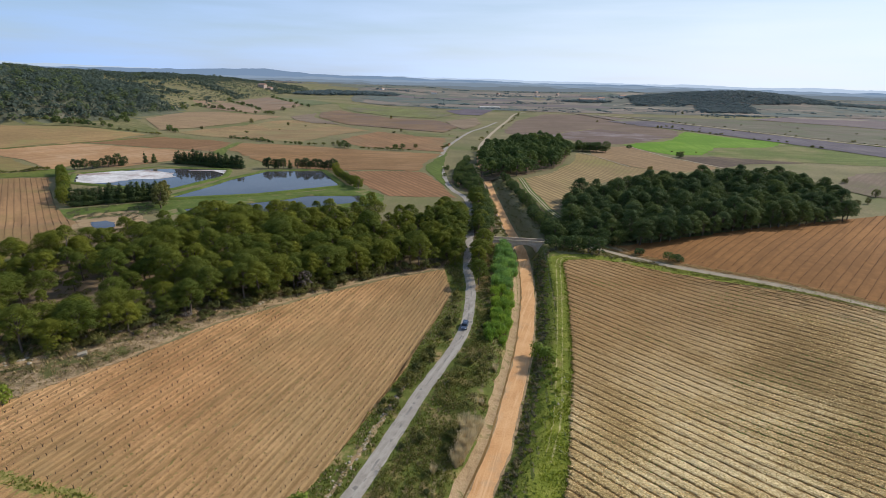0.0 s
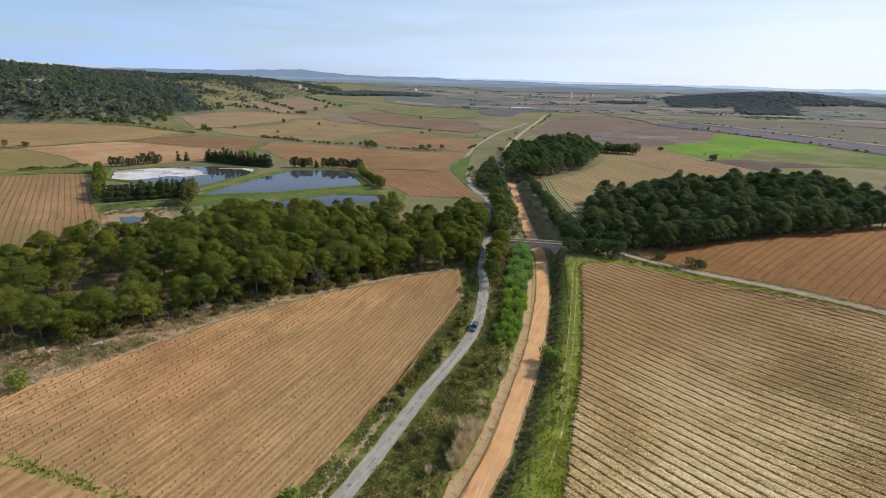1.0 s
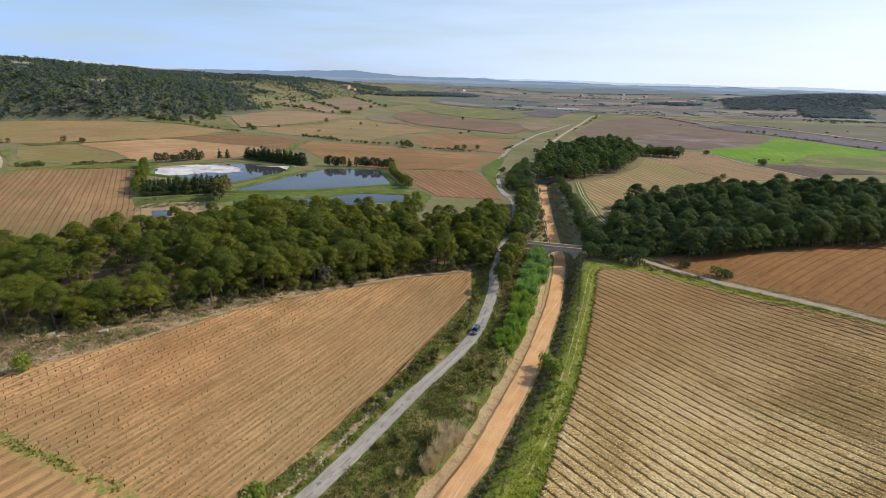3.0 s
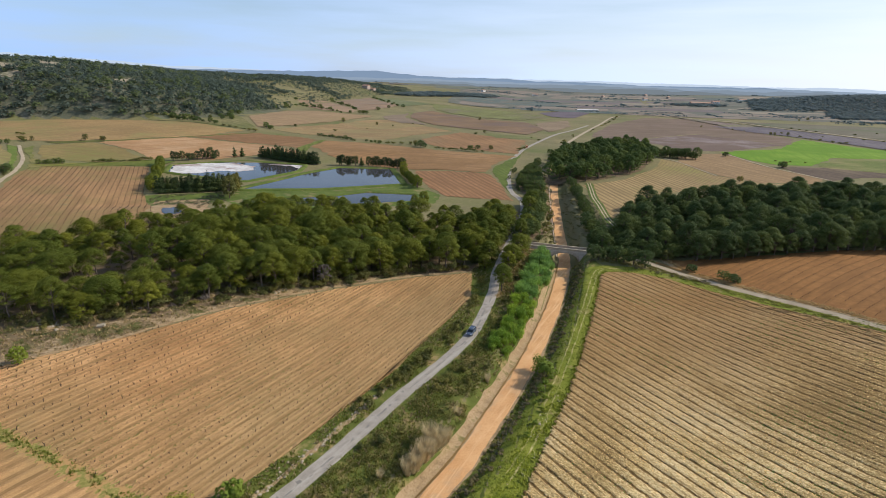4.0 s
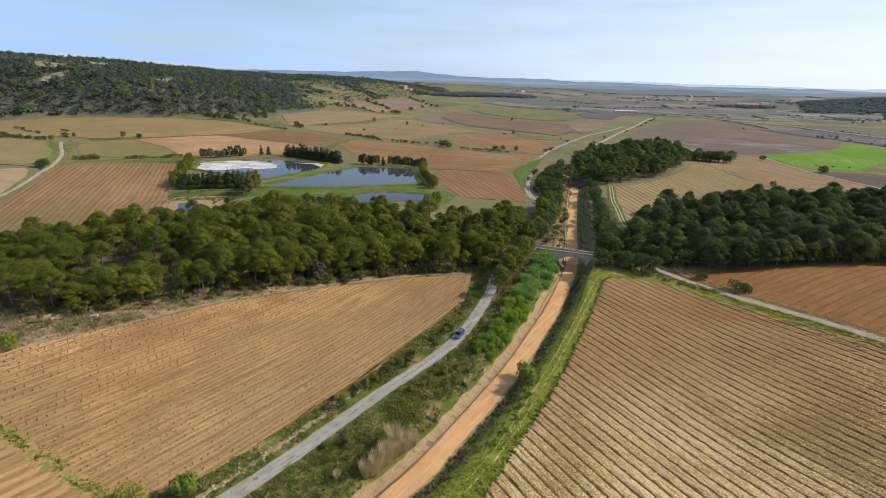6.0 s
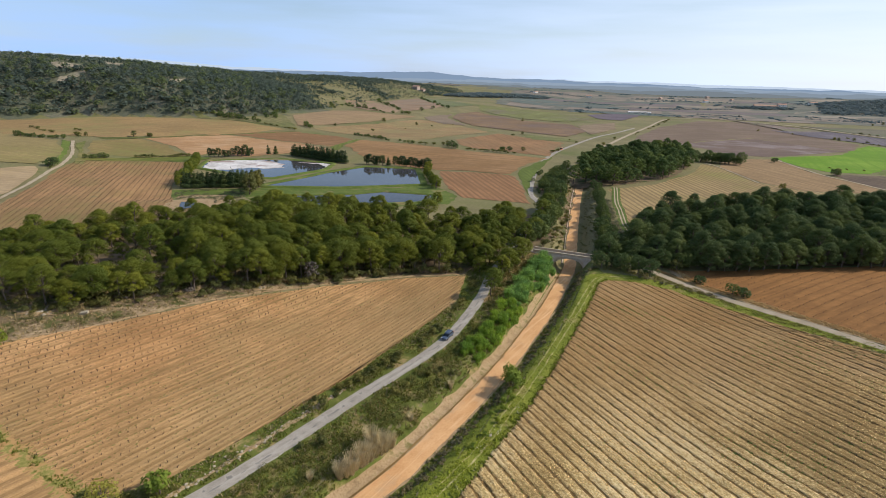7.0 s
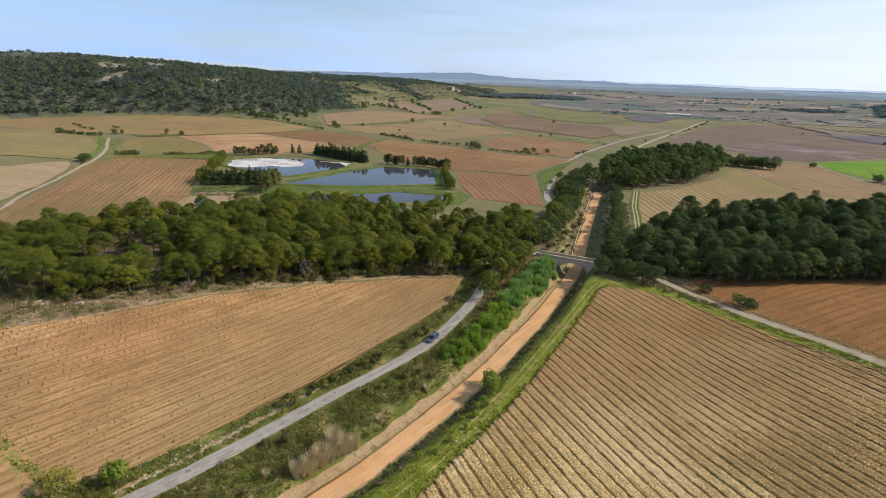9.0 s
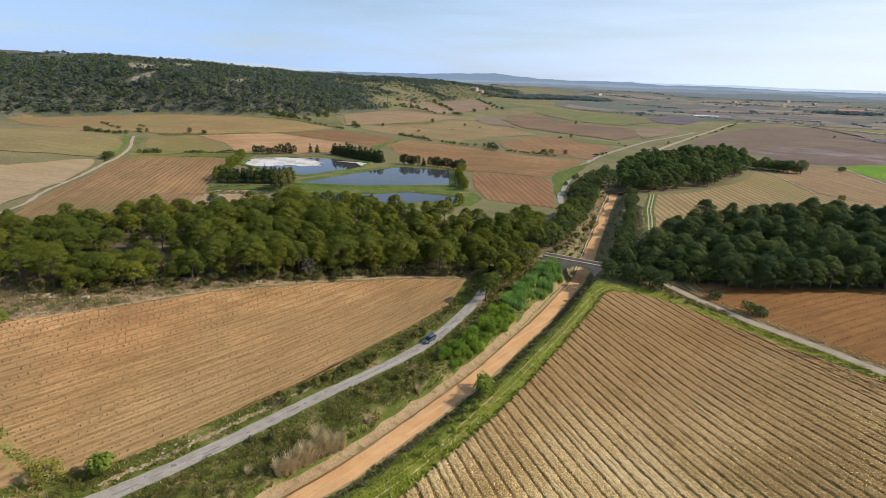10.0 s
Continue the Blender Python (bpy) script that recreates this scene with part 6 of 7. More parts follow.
DRY_REEDS = kinds("reed_clump", lambda s, t, w: (quads("reed_stems", *tube([(0, 0, -0.2), (0.1, 0, t * 0.7)], [0.03, 0.01], 4)), quads("reed_blades", *joined(blades(s, t, 0.03, 95, 0.38, w * 0.3)))), [(1, 3.6, 2.0), (2, 3.0, 1.8)], M["dry_reed"],
                  "tall clump of dry tan reeds beside the track", "reeds", "dry reeds", ("stem", "tuft"))
plant(DRY_REEDS, [(-4.6, 69.6), (-4.0, 70.6), (-3.6, 71.8), (-3.4, 73.0), (-2.4, 76.4), (-2.0, 77.8), (-1.6, 79.2), (-1.2, 80.4), (-0.8, 81.8), (-3.0, 74.4), (-2.7, 75.4), (-3.2, 78.6)], 40, 0.85, 1.3, height)
plant(DRY_REEDS, [(-0.6, 90), (2.2, 105), (-8.4, 66)], 60, 0.45, 0.65, height)
def cane(seed, tall, wide):
    """A clump of cane: thin upright stems with long drooping blades, thick at the foot."""
    g = np.random.default_rng(seed)
    stems = [tube([(math.cos(a) * wide * 0.25, math.sin(a) * wide * 0.25, -0.2), (math.cos(a) * wide * 0.38, math.sin(a) * wide * 0.38, tall * 0.85)], [0.03, 0.015], 4) for a in (0.3, 1.7, 3.0, 4.4, 5.6)]
    tall_blades = blades(seed, tall * 0.95, 0.06, 60, 0.34, wide * 0.42)[0]
    low_blades = blades(seed + 50, tall * 0.6, 0.06, 60, 0.55, wide * 0.46)[0]
    lobes = [(math.cos(a) * wide * 0.28, math.sin(a) * wide * 0.28, tall * 0.48, wide * 0.26, wide * 0.26, tall * 0.42) for a in (0.2, 1.5, 2.7, 4.0, 5.2)]
    tuft = leaves(g, lobes, 1150, 0.22, 0.2, 0.5, 0.4, 0.55)
    return quads("cane_stems", *joined(stems)), quads("cane_leaves", *joined([tall_blades, low_blades, tuft]))


M["near_cane"] = foliage("near_cane_leaves", (0.19, 0.31, 0.035), (0.36, 0.5, 0.08), 0.55)
CANES = kinds("cane_clump", cane, [(1, 3.2, 2.6), (2, 2.8, 2.8), (3, 2.4, 2.4)], M["near_cane"], "leafy bright green cane thicket beside the track", "canes", "green canes", ("stem", "foliage"))
plant(CANES, spread([(-1.5, 118), (4.2, 118), (6.5, 133), (7.4, 151), (1.5, 151), (-0.2, 132)], 2.1, 3), 41, 0.5, 1.3, height)
CANES2 = kinds("cane_clump", cane, [(4, 3.4, 2.8), (5, 3.0, 3.0), (6, 2.6, 2.6)], M["cane"], "leafy blue-green cane thicket near the bridge", "canes", "green canes", ("stem", "foliage"))
plant(CANES2, spread([(0.5, 152), (6.8, 150), (8.2, 168), (8.4, 190), (3.0, 194), (0.8, 176)], 2.2, 4), 42, 0.55, 1.3, height)

SHRUBS = kinds("shrub", bush, [(101, 2.0, 2.8), (102, 1.6, 2.6), (103, 2.4, 2.6), (104, 1.3, 2.2)], M["shrub"], "olive-green shrub on the rough verge", "bush", "shrubs on the verges", ("stem", "foliage"))
rng = random.Random(77)


def band(y0, y1, gap, lo, hi, seed):
    """Places in a band whose sides follow the lane and the track: lo, hi as functions of y."""
    r = random.Random(seed)
    out, y = [], y0
    while y < y1:
        x = lo(y) + r.uniform(0, gap)
        while x < hi(y):
            out.append((x + r.uniform(-0.4, 0.4) * gap, y + r.uniform(-0.4, 0.4) * gap))
            x += gap
        y += gap
    return out


mid = [p for p in band(46, 150, 4.2, lambda y: road_x(y) + 3.6, lambda y: track_x(y) - 5.6, 1) if noise.noise((p[0] * 0.12, p[1] * 0.09, 6)) > -0.22]
plant(SHRUBS, mid, 43, 0.6, 1.15, height)
SCRUB = [leaves(np.random.default_rng(200 + k), [(math.cos(a) * 0.45, math.sin(a) * 0.45, 0.35, 0.6, 0.6, 0.5) for a in (0.3, 2.2, 4.4)], 110, 0.22, 0.45, 0.5, 0.35, 0.7) for k in range(5)]
low = [p for p in band(40, 192, 1.35, lambda y: road_x(y) + 2.9, lambda y: track_x(y) - 5.6, 4) if noise.noise((p[0] * 0.12, p[1] * 0.09, 6)) > -0.42 and not (p[1] > 150 and p[0] > 1)]
low += [p for p in band(44, 163, 1.3, lambda y: road_x(y) - 7.6 + 0.02 * (y - 78), lambda y: road_x(y) - 3.2, 5) if noise.noise((p[0] * 0.16, p[1] * 0.11, 8)) > 0.0 and not inside(p[0] - 0.8, p[1], LEFT_FIELD)]
LOW_SCRUB = [leaves(np.random.default_rng(220 + k), [(math.cos(a) * 0.45, math.sin(a) * 0.45, 0.35, 0.6, 0.6, 0.5) for a in (0.3, 2.2, 4.4)], 70, 0.3, 0.45, 0.5, 0.35, 0.8) for k in range(5)]
rs = random.Random(9)
whole("scrub", scatter("scrub", SCRUB, [(x, y, height(x, y), rs.uniform(0, 6.28), rs.uniform(0.45, 1.35)) for x, y in low]), M["shrub"], "tangled olive-brown scrub covering the rough verges", "scrub", kind="stuff")
edge = [p for p in band(78, 163, 2.3, lambda y: road_x(y) - 7.4 + 0.02 * (y - 78), lambda y: road_x(y) - 3.4, 2) if noise.noise((p[0] * 0.16, p[1] * 0.11, 8)) > -0.2 and not inside(p[0] - 0.8, p[1], LEFT_FIELD)]
plant(SHRUBS, edge, 44, 0.5, 1.05)
UNDER = kinds("undergrowth_bush", bush, [(121, 2.2, 3.0), (122, 1.7, 2.8), (123, 2.6, 2.6)], M["shrub"], "olive undergrowth bush along the wood's edge", "bush", "bushes along the wood", ("stem", "foliage"))
HEATH = kinds("heath_bush", bush, [(131, 1.8, 2.6), (132, 1.5, 2.4)], M["heath"], "grey-green bush on the side of the cutting", "bush", "bushes of the cutting", ("stem", "foliage"))
plant(UNDER, [(x, y) for x, y in spread([(-103, 72), (-92, 80), (-84, 91), (-71, 106), (-54, 130), (-36, 152.5), (-40, 158), (-58, 136), (-76, 114), (-90, 98), (-106, 84)], 3.8, 6)], 46, 0.6, 1.6)
plant(UNDER, line_places((-74, 108), (-54, 132), 3.2, 71, 0.9) + line_places((-55, 134), (-36, 155), 2.6, 72, 0.8) + line_places((-36, 155), (-19, 167), 2.4, 73, 0.7), 74, 0.9, 1.7)
plant(HEATH, [p for p in band(48, 192, 1.4, lambda y: track_x(y) + 3.5, lambda y: track_x(y) + 6.4, 3) if noise.noise((p[0] * 0.2, p[1] * 0.12, 2)) > -0.4], 45, 0.28, 0.58, height)
low_heath = spread([(25, 206), (31, 207), (27.5, 236), (23, 254), (18.5, 278), (15, 295), (9.5, 298), (15, 260), (19, 240)], 1.7, 86)
whole("heath_scrub", scatter("heath_scrub", SCRUB, [(x, y, height(x, y), rs.uniform(0, 6.28), rs.uniform(0.7, 1.8)) for x, y in low_heath]), M["heath"], "low grey-green scrub beside the field lane", "scrub", kind="stuff")
plant(HEATH, line_places((34, 187.5), (60, 180.5), 2.4, 21, 0.8), 47, 0.3, 0.7)
hedge_line = spread([(24, 189), (34, 188.8), (50, 184), (62, 178.5), (60, 181.5), (48, 188), (40, 192.5), (28, 196)], 1.3, 88) + [p for a, b in zip(SIDE[6:], SIDE[7:]) for p in line_places((a[0] - 1.2, a[1] - 2.1), (b[0] - 1.2, b[1] - 2.1), 0.8, int(a[0]), 0.45) + line_places((a[0] - 2.0, a[1] - 3.3), (b[0] - 2.0, b[1] - 3.3), 1.2, int(a[0]) + 1, 0.6)]
whole("bramble", scatter("bramble", SCRUB, [(x, y, height(x, y) - 0.1, rs.uniform(0, 6.28), rs.uniform(0.4, 0.95)) for x, y in hedge_line]), M["shrub"], "low dark brambles along the lane", "scrub", kind="stuff")
plant(HEATH, line_places((17, 182), (24, 190), 1.7, 23, 1.0) + line_places((17, 160), (19.5, 184), 1.9, 24, 0.8), 48, 0.4, 0.75, height)
plant(SHRUBS, spread([(-3, 148), (1, 150), (1.5, 176), (1, 192), (-5, 192), (-5, 170)], 5.0, 8), 49, 0.4, 0.9, height)

plant(UNDER, [p for p in band(205, 330, 4.2, lambda y: track_x(y) - 9.5, lambda y: track_x(y) - 3.6, 31)], 53, 0.6, 1.4, height)
cut = [p for p in band(204, 330, 1.6, lambda y: track_x(y) - 8.5, lambda y: track_x(y) - 3.2, 11)] + [p for p in band(204, 330, 2.4, lambda y: track_x(y) + 3.4, lambda y: track_x(y) + 7, 12)]
cut += spread([(-112, 54), (-97, 54), (-92, 64), (-82, 80), (-71, 105), (-53, 132.5), (-36, 153), (-42, 160), (-62, 139), (-80, 116), (-94, 98), (-110, 84)], 1.9, 61)
cut += [p for p in band(204, 318, 2.1, lambda y: track_x(y) + 6, lambda y: track_x(y) + 16, 14) if not inside(p[0], p[1], FIELDS[1][1])]
cut = [p for p in cut if noise.noise((p[0] * 0.15, p[1] * 0.15, 12)) > -0.12]
whole("scrub", scatter("scrub", SCRUB, [(x, y, height(x, y), rs.uniform(0, 6.28), rs.uniform(0.35, 1.1)) for x, y in cut]), M["shrub"], "low scrub on the cutting's slopes and the wood's margin", "scrub", kind="stuff")
floor_scrub = [p for p in spread(WEST_WOOD, 3.5, 87) if noise.noise((p[0] * 0.1, p[1] * 0.1, 15)) > -0.22]
whole("undergrowth", scatter("undergrowth", LOW_SCRUB, [(x, y, land(x, y), rs.uniform(0, 6.28), rs.uniform(0.8, 2.0)) for x, y in floor_scrub]), M["shrub"], "tangled undergrowth on the floor of the pine wood", "scrub", kind="stuff")
pond_side = spread([(-200, 202), (-172, 224), (-158, 214), (-146, 196), (-134, 184), (-140, 176), (-158, 190), (-172, 183), (-188, 194)], 2.6, 64)
whole("brush", scatter("brush", SCRUB, [(x, y, height(x, y), rs.uniform(0, 6.28), rs.uniform(0.4, 1.5)) for x, y in pond_side if noise.noise((x * 0.1, y * 0.1, 3)) > -0.1]), M["heath"], "heaps of cut brush and weeds by the ponds", "brush", kind="stuff")
whole("dry_grass", scatter("dry_grass", blades(6, 0.5, 0.08, 7, 0.5, 0.4), tufts(MARGIN, 1.5, 62, land)), M["dry_grass"], "dry grass on the margin of the wood", "grass", kind="stuff")
FRESH = kinds("young_tree", bush, [(111, 3.6, 3.2, 420, 0.36), (112, 3.0, 3.0, 380, 0.34)], M["fresh"], "small young tree in fresh green leaf", "tree", "young green trees", ("stem", "foliage"))
plant(FRESH, [(13.4, 116.2), (14.4, 113.2), (15.4, 111.2)], 50, 1.3, 1.55, height)
plant(FRESH, [(15.0, 109.6), (15.8, 106.5), (15.4, 103.6), (16.4, 100.4), (14.4, 98.5), (16.8, 109), (17.2, 105), (17.6, 112), (16.6, 96), (15.6, 91), (12.4, 84), (14.6, 86.5)], 59, 0.3, 0.6, height)
plant(FRESH, [(-28.4, 52.2)], 51, 1.55, 1.6, height)
M["budding"] = foliage("budding_leaves", (0.28, 0.28, 0.06), (0.46, 0.44, 0.11), 0.5)
BUDDING = kinds("budding_tree", oak, [(114, 4.2, 5.0, 900, 0.3)], M["budding"], "small half-bare tree coming into olive leaf", "tree", "young green trees")
plant(BUDDING, [(-34, 46.4)], 91, 1.0, 1.1)
SAPLING = kinds("young_tree", oak, [(113, 4.2, 3.6, 700, 0.36)], M["fresh"], "small young tree in fresh green leaf by the vineyard", "tree", "young green trees")
plant(SAPLING, [(-88.9, 62.6)], 56, 1.0, 1.05)
plant(SHRUBS, [(-37.5, 46.2), (-31.5, 48.6)], 52, 0.6, 0.9)

# ---- rocks, rubble, box ----
def rock(seed, size):
    bm = bmesh.new()
    bmesh.ops.create_icosphere(bm, subdivisions=2, radius=size)
    for v in bm.verts:
        v.co *= 1 + 0.35 * noise.noise(v.co * (1.1 / size) + Vector((seed * 7.1, 0, 0)))
        v.co.z *= 0.55
    return from_bm("rock", bm)


ROCKS = [rock(k, 0.5) for k in range(4)]
for me in ROCKS:
    me.materials.append(M["chalk"])
rng = random.Random(5)


def stones(area, gap, seed, lo=0.3, hi=1.1, ground=land):
    r = random.Random(seed)
    for x, y in spread(area, gap, seed, 0.5):
        s = r.uniform(lo, hi)
        ob = tagged(new("rock", ROCKS[r.randrange(4)]), "pale limestone rock lying on the bank", "rock", "pale rocks")
        ob.matrix_basis = pose(x, y, ground(x, y) + 0.1 * s, r.uniform(-20, 20), r.uniform(-20, 20), r.uniform(0, 360)) @ Matrix.Diagonal((s, s * r.uniform(0.6, 1), s, 1))


stones([(-101, 74), (-95, 79), (-98, 84), (-104, 79)], 1.1, 1)
stones([(-74, 114), (-64, 117), (-62, 123), (-72, 123)], 1.3, 2, 0.3, 1.3)
stones([(-105, 76), (-95, 76), (-93, 82), (-102, 84)], 1.5, 8, 0.3, 1.2)
NEAR_GRASS = [(17.5, 103), (16.5, 96), (15, 90), (13, 80), (12, 73), (10.5, 66), (8.5, 58), (12.8, 58), (15, 66), (16.2, 73), (17.4, 82), (18.4, 90), (20, 99), (20.4, 104)]
FIELD_BANK = [(47, 200), (53, 189.4), (67, 179.2), (82, 169.6), (98, 159.2), (120, 145.2), (121, 147.4), (99, 161.6), (83, 171.8), (68, 181.6), (54.5, 191.6), (49, 200.6)]
whole("dry_grass", scatter("dry_grass", blades(15, 0.42, 0.08, 8, 0.9, 0.4), tufts(FIELD_BANK, 0.62, 66, land, keep=lambda x, y: noise.noise((x * 0.3, y * 0.3, 2)) > -0.3)), M["dry_grass"], "dry grass on the bank between lane and rust-brown field", "grass", kind="stuff")
M["spring"] = foliage("spring_grass", (0.16, 0.215, 0.018), (0.28, 0.335, 0.042), 0.4)
M["blossom"] = foliage("pale_blossom", (0.42, 0.42, 0.2), (0.7, 0.68, 0.42), 0.2)
whole("grass", scatter("grass", tents(12, 0.2, 0.16) + blades(13, 0.24, 0.06, 9, 1.0, 0.35), tufts(NEAR_GRASS, 0.42, 65, lo=0.5, hi=1.5, keep=lambda x, y: noise.noise((x * 0.3, y * 0.22, 11)) > -0.28)), M["spring"], "vivid green spring grass beside the vineyard", "grass", kind="stuff")
whole("blossom", scatter("blossom", tents(14, 0.16, 0.14), [(bx + rb.gauss(0, 0.7), by + rb.gauss(0, 1.0), height(bx, by) + 0.2, rb.uniform(0, 6.28), rb.uniform(0.6, 1.4)) for rb in (random.Random(8),) for bx, by in ((17, 93), (16.2, 87), (17, 82), (19, 102), (15.6, 76)) for k in range(13)]), M["blossom"], "pale flowering weeds in the grass", "weeds", kind="stuff")
RUBBLE = [(-27.4, 50), (-25.8, 56), (-24.4, 62.3), (-23.0, 69.5), (-21.9, 76.3), (-20.1, 85.9), (-18.6, 95)]
whole("rubble_bank", ribbon(RUBBLE, 0.8, 0.1, land, 0.8, 0.45, 2, 0.1, 23), M["bank"], "bank of pale rubble between lane and vineyard", "bank", kind="structure")
for k in range(len(RUBBLE) - 1):
    (xa, ya), (xb, yb) = RUBBLE[k], RUBBLE[k + 1]
    stones([(xa - 0.6, ya), (xa + 0.6, ya), (xb + 0.6, yb), (xb - 0.6, yb)], 0.68, 40 + k, 0.3, 0.8)
stones([(-27.6, 58), (-25.2, 59), (-22.5, 74), (-23.6, 75)], 1.5, 3, 0.2, 0.6)
stones([(-21.8, 78), (-20.5, 78), (-18.5, 86), (-19.4, 86)], 2.0, 4, 0.2, 0.5)
stones([(16.2, 91), (17.4, 91), (17.4, 93), (16.2, 93)], 1.6, 5, 0.6, 1.0, height)


def crate():
    root = tagged(new("crate"), "weathered grey-white wooden crate lying tilted by the wood", "crate")
    root.matrix_basis = pose(-88.2, 81.4, land(-88.2, 81.4) + 0.12, 6, -9, 35)
    for x0, x1, y0, y1, z0, z1, n in ((-0.85, 0.85, -0.5, -0.44, 0, 0.55, "side"), (-0.85, 0.85, 0.44, 0.5, 0, 0.55, "side"), (-0.85, -0.79, -0.44, 0.44, 0, 0.55, "end"), (0.79, 0.85, -0.44, 0.44, 0, 0.55, "end"), (-0.92, 0.92, -0.56, 0.56, 0.56, 0.62, "lid")):
        bm = bmesh.new()
        box(bm, x0, x1, y0, y1, z0, z1)
        bmesh.ops.bevel(bm, geom=bm.edges[:], offset=0.015, segments=1, affect="EDGES")
        part(n, bm, M["chalk"], root)


crate()

# ---- far buildings ----
def house(name, label, x, y, turn, long, wide, high, roof_rise, wall, tiles, cols=5, floors=2):
    root = tagged(new(name), label, "building")
    root.matrix_basis = pose(x, y, land(x, y), 0, 0, turn)
    bm = bmesh.new()
    box(bm, -long / 2, long / 2, -wide / 2, wide / 2, -3, high)
    part("wall", bm, wall, root)
    bm = bmesh.new()
    e, g = long / 2 + 0.5, wide / 2 + 0.6
    a = [bm.verts.new(p) for p in ((-e, -g, high - 0.1), (e, -g, high - 0.1), (e, 0, high + roof_rise), (-e, 0, high + roof_rise), (-e, g, high - 0.1), (e, g, high - 0.1))]
    bm.faces.new((a[0], a[1], a[2], a[3])), bm.faces.new((a[3], a[2], a[5], a[4])), bm.faces.new((a[0], a[3], a[4])), bm.faces.new((a[1], a[5], a[2])), bm.faces.new((a[0], a[4], a[5], a[1]))
    part("roof", bm, tiles, root)
    dark = plain("dark_window", (0.04, 0.04, 0.045), 0.2)
    for k in range(cols):
        for fl in range(floors):
            wx, wz = -long / 2 + long * (k + 0.5) / cols, high * (fl + 0.35) / floors
            bm = bmesh.new()
            box(bm, wx - 0.6, wx + 0.6, -wide / 2 - 0.06, -wide / 2 + 0.05, wz, wz + 1.5)
            part("window", bm, dark, root)
    return root


ROSE, WHITE, TILE = plain("rose_render", (0.5, 0.4, 0.34), 0.9), plain("white_render", (0.75, 0.73, 0.7), 0.9), plain("clay_tiles", (0.42, 0.26, 0.19), 0.9)
house("farmhouse", "large old rose farmhouse with a tiled roof on the hill foot", -610, 1330, -20, 20, 11, 8, 3.0, ROSE, TILE)
house("farm_wing", "lower rose wing of the old farmhouse", -592, 1333, -20, 13, 9, 5, 2.5, ROSE, TILE, 3, 1)
for k in range(3):
    house("shed", "long low white shed on the plain", -42 + 14 * k, 1136 + 6 * k, 8, 13, 7, 2.6, 1.0, WHITE, WHITE, 3, 1)
house("winery", "long pale pink winery with a tiled roof", 242, 1592, 10, 56, 16, 6, 3, ROSE, TILE, 9, 1)
house("winery_house", "pale house beside the winery", 278, 1600, 10, 18, 12, 8, 3, WHITE, TILE, 4, 2)
rng = random.Random(61)
for k in range(7):
    yy = rng.uniform(1700, 2480)
    house("farmstead", "small pale house far out on the plain", rng.uniform(-0.3, 0.22) * yy, yy, rng.uniform(0, 90), rng.uniform(12, 26), 9, 6, 2.5, WHITE if k % 3 else ROSE, TILE, 3, 1)

# ---- hill scrub, far woods, far hedges ----
def clump_shapes(seed, n, size, wide, tall, flat=0.5):
    out = []
    for k in range(5):
        g = np.random.default_rng(seed + k)
        lobes = [(0, 0, tall * 0.42, wide * 0.8, wide * 0.8, tall * 0.55)] + [(math.cos(a) * wide * 0.5, math.sin(a) * wide * 0.5, tall * g.uniform(0.25, 0.5), wide * 0.55, wide * 0.55, tall * 0.38) for a in (0.4 + k, 2.6 + k, 4.5 + k)]
        out.append(leaves(g, lobes, n, size, flat, 0.85, 0.2))
    return out


GLADES = [(-645, 447, 36, 18), (-642, 512, 34, 18), (-618, 600, 26, 22), (-622, 481, 16, 12), (-560, 600, 12, 34), (-520, 500, 10, 20), (-620, 640, 20, 40), (-600, 420, 9, 24), (-560, 880, 40, 40), (-470, 760, 24, 40)]


M["glade"] = surface("pale_glade", [(0.36, (0.2, 0.17, 0.115)), (0.5, (0.33, 0.28, 0.2)), (0.64, (0.48, 0.42, 0.32))], 0.05, 0.3, 0.95, 0.5, 0.3, tint=(0.17, 0.17, 0.1), tint_scale=0.05, tint_lo=0.5, tint_hi=0.6)
for k, (gx, gy, rx, ry) in enumerate(GLADES[:8]):
    ring = [(gx + rx * 0.85 * math.cos(a) * (1 + 0.3 * noise.noise((a * 1.3, k, 0))), gy + ry * 0.85 * math.sin(a) * (1 + 0.3 * noise.noise((a * 1.3, k, 4)))) for a in np.arange(0, 6.2, 0.52)]
    patch("glade", ring, M["glade"], "pale stony clearing on the wooded hill", 4, 0.35, 1.5, 70 + k, "clearing")


def hill_places(gap, seed, dense, lo, hi, e0, e1, open_low=1.0):
    r = random.Random(seed)
    out = []
    for x, y in spread([(-1350, 180), (-560, 180), (-340, 430), (-370, 700), (-470, 1050), (-540, 1500), (-700, 1900), (-1350, 1900)], gap, seed, 0.5):
        e = interp(y, FOOT) - x
        if not e0 < e < e1:
            continue
        if any(((x - cx) / rx) ** 2 + ((y - cy) / ry) ** 2 < 1 + 0.5 * noise.noise((x * 0.05, y * 0.05, 1)) for cx, cy, rx, ry in GLADES) and r.random() < 0.9:
            continue
        clear = 0.72 * noise.noise((x * 0.013, y * 0.009, 2.2)) + 0.55 * noise.noise((x * 0.04, y * 0.035, 5.2))
        clear += open_low * sm((y - 560) / 200) * (1 - 0.6 * sm((e - 120) / 140)) + 0.25 * sm((e - 200) / 160)
        if clear < dense + 0.25 * r.random():
            out.append((x, y, land(x, y), r.uniform(0, 6.28), (lo + (hi - lo) * r.random() ** 1.5) * (1 - 0.42 * sm((e - 170) / 150))))
    return out


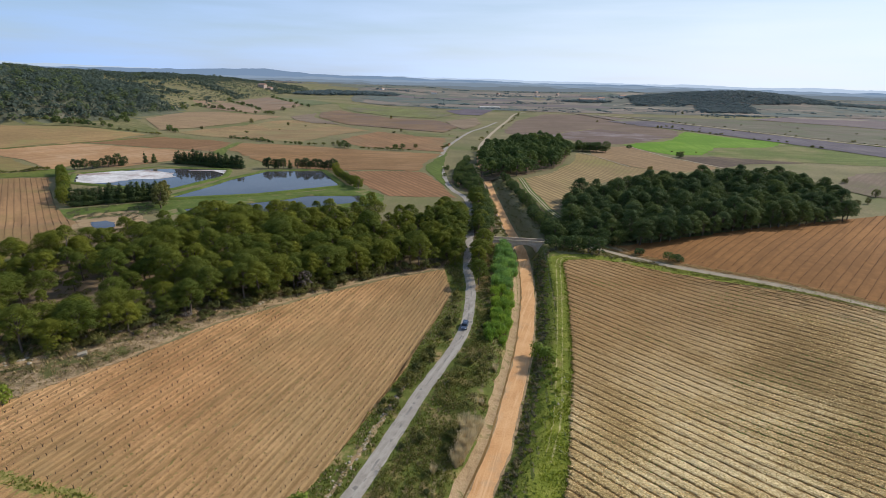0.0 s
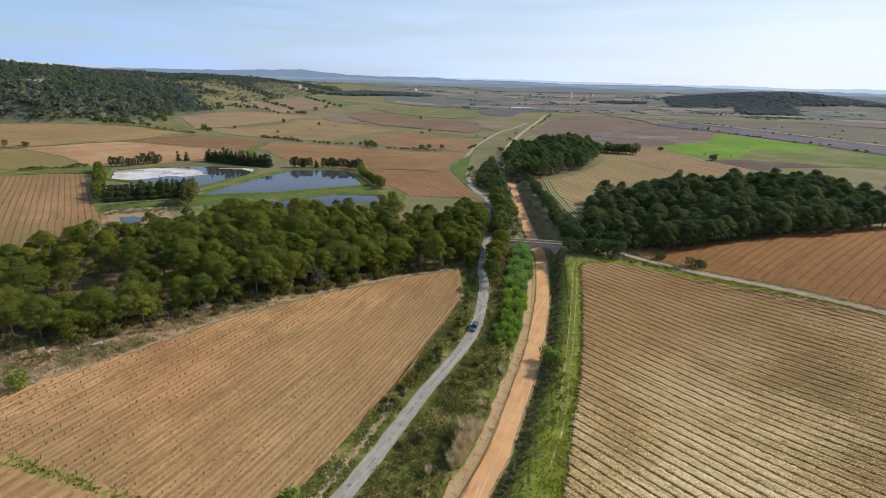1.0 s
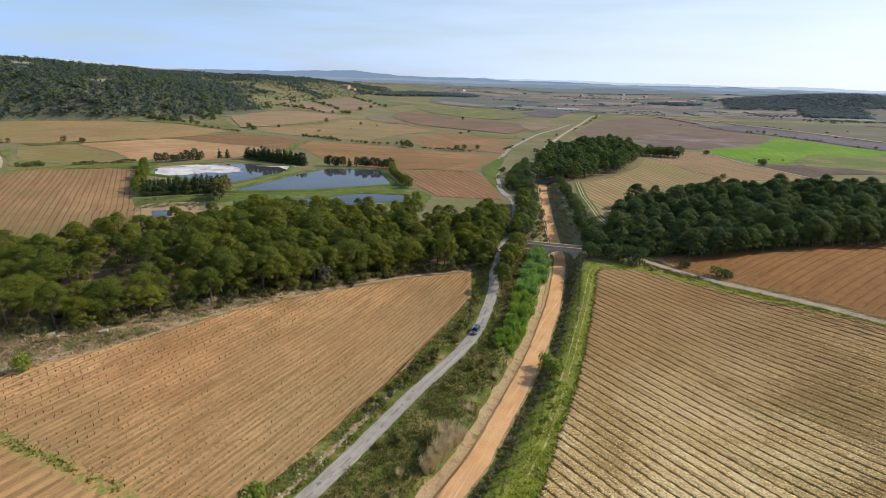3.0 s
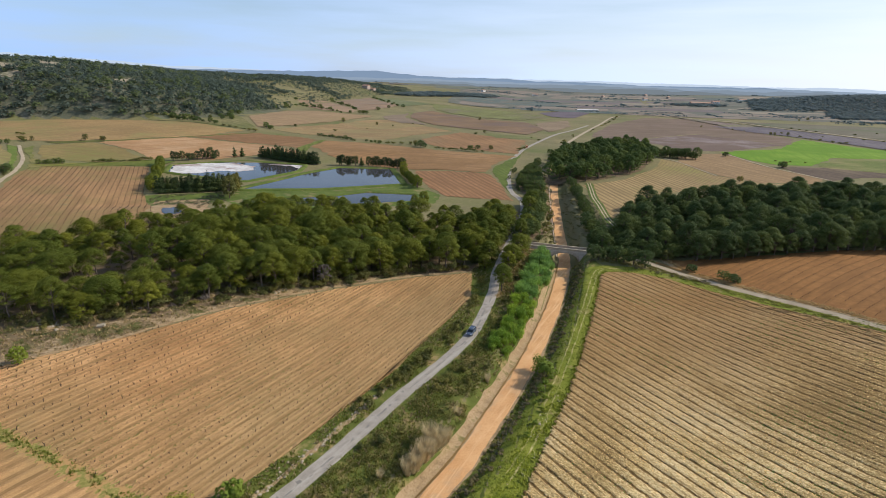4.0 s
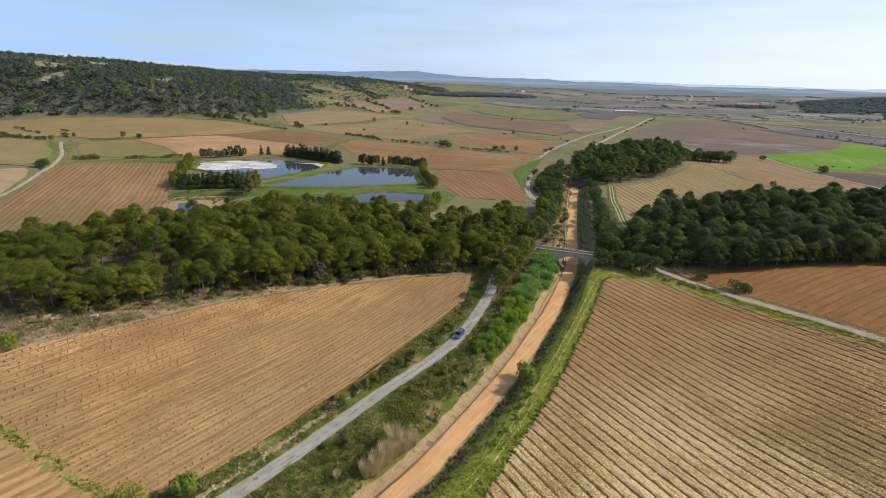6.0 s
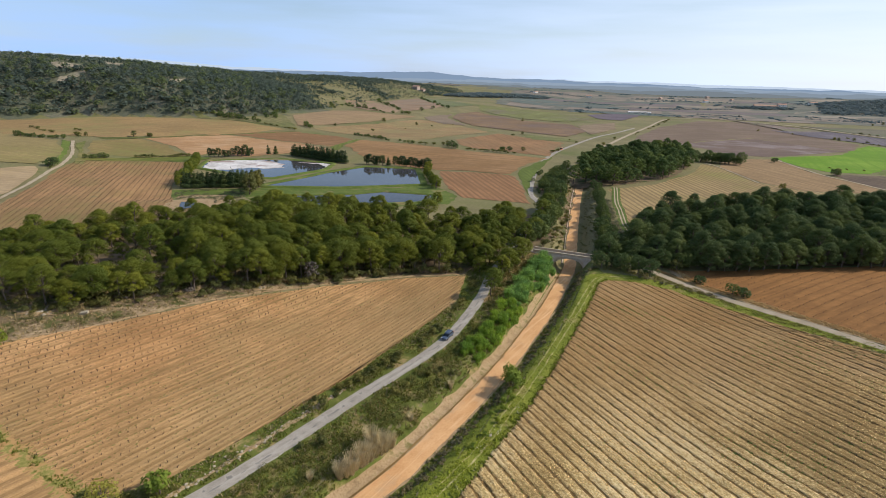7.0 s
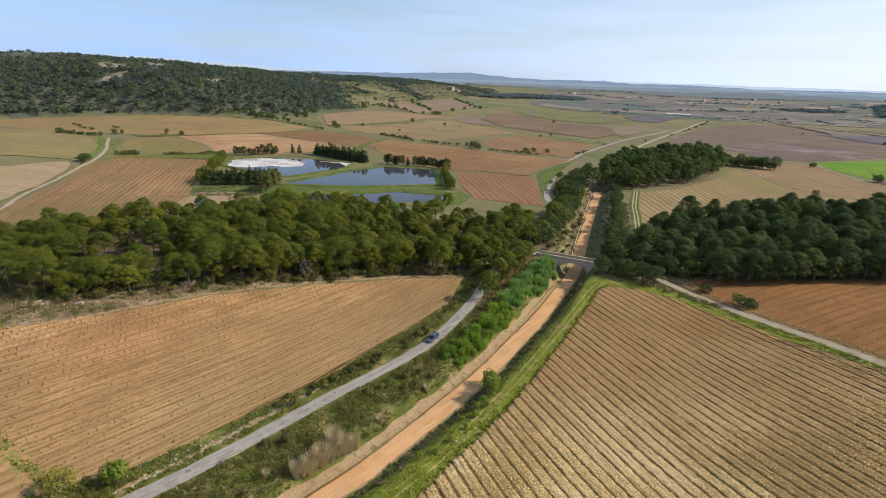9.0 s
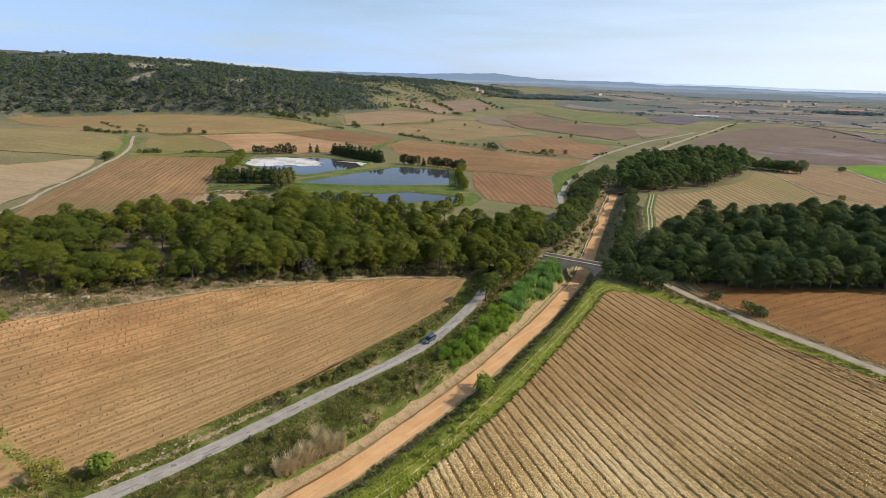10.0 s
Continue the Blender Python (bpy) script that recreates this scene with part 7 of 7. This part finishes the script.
M["hill_green"] = foliage("hill_pine_leaves", (0.112, 0.148, 0.064), (0.16, 0.2, 0.088), 0.48)
whole("hill_woods", scatter("hill_woods", clump_shapes(5, 20, 2.4, 4.3, 5.4), hill_places(7.4, 51, 0.42, 0.55, 1.5, 3, 470, 0.62)), M["garrigue"], "dense grey-green evergreen trees covering the hill", "scrub", kind="stuff")
whole("hill_pines", scatter("hill_pines", clump_shapes(75, 50, 1.6, 4.0, 7.5), hill_places(15.0, 54, 0.12, 0.7, 1.5, 2, 420)), M["hill_green"], "brighter green pines among the scrub of the hill", "scrub", kind="stuff")
whole("hill_scrub", scatter("hill_scrub", clump_shapes(15, 7, 1.5, 1.9, 2.0), hill_places(7.4, 52, 0.85, 0.7, 1.7, 0, 520, 0.1)), M["garrigue"], "lighter low scrub on the open hillside", "scrub", kind="stuff")
r = random.Random(71)
pl = []
for area in ([(325, 1390), (420, 1405), (560, 1430), (700, 1440), (960, 1540), (1250, 1750), (1150, 2050), (600, 2050), (380, 1750)], [(430, 1185), (540, 1215), (610, 1420), (480, 1420), (440, 1300)], [(150, 1570), (240, 1500), (300, 1540), (240, 1650)]):
    for x, y in spread(area, 11.5, 72, 0.5):
        pl.append((x, y, land(x, y), r.uniform(0, 6.28), r.uniform(0.75, 1.15)))
for x, y in spread([(-560, 1380), (-470, 1340), (-330, 1500), (-300, 1620), (-560, 1700)], 13, 73, 0.5):
    pl.append((x, y, land(x, y), r.uniform(0, 6.28), r.uniform(0.8, 1.4)))
whole("far_woods", scatter("far_woods", clump_shapes(25, 16, 5.4, 8.5, 7, 1.6), pl), M["hazed_leaf"], "dark woods on the low hill of the plain", "woods", kind="stuff")
pl = []
for k in range(170):
    yy = 1050 * (2.75 ** r.random())
    xx = r.uniform(-0.75, 0.8) * yy
    if yy < 2200 and xx < -0.26 * yy:
        continue
    a, n = r.uniform(-0.3, 0.3) + (1.5 if r.random() < 0.2 else 0), r.randrange(4, 26)
    for j in range(n):
        px, py = xx + math.cos(a) * j * 6 * (yy / 1500) + r.uniform(-4, 4), yy + math.sin(a) * j * 6 + r.uniform(-5, 5)
        pl.append((px, py, land(px, py), r.uniform(0, 6.28), r.uniform(0.35, 1.0) * (yy / 1700) ** 0.6))
whole("far_hedges", scatter("far_hedges", clump_shapes(35, 8, 4.2, 6.0, 5.0, 0.8), pl), M["hazed_leaf"], "tree lines and hedges far out on the plain", "hedges", kind="stuff")

# ---- hazy ridges at the horizon ----
def ridge(name, dist, base, tops, colour, seed):
    """A plain far backdrop: a wall of hills all round the front, haze put into its glowing colour."""
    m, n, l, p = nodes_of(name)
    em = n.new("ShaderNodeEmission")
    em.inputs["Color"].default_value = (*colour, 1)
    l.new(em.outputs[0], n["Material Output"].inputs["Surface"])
    v, f = [], []
    for k in range(601):
        a = radians(-75 + 150 * k / 600)
        z = interp(math.degrees(a), tops) + 9 * noise.noise((k * 0.05, seed, 0)) + 6 * noise.noise((k * 0.17, seed, 3)) + 2.2 * noise.noise((k * 0.9, seed, 5))
        for h in (base, z):
            v.append((30 + dist * math.sin(a), dist * math.cos(a), h))
    f = [(2 * k, 2 * k + 2, 2 * k + 3, 2 * k + 1) for k in range(600)]
    whole("backdrop_" + name, quads(name, v, f), m, "far hills as a backdrop glowing in haze blue", "backdrop", kind="structure")


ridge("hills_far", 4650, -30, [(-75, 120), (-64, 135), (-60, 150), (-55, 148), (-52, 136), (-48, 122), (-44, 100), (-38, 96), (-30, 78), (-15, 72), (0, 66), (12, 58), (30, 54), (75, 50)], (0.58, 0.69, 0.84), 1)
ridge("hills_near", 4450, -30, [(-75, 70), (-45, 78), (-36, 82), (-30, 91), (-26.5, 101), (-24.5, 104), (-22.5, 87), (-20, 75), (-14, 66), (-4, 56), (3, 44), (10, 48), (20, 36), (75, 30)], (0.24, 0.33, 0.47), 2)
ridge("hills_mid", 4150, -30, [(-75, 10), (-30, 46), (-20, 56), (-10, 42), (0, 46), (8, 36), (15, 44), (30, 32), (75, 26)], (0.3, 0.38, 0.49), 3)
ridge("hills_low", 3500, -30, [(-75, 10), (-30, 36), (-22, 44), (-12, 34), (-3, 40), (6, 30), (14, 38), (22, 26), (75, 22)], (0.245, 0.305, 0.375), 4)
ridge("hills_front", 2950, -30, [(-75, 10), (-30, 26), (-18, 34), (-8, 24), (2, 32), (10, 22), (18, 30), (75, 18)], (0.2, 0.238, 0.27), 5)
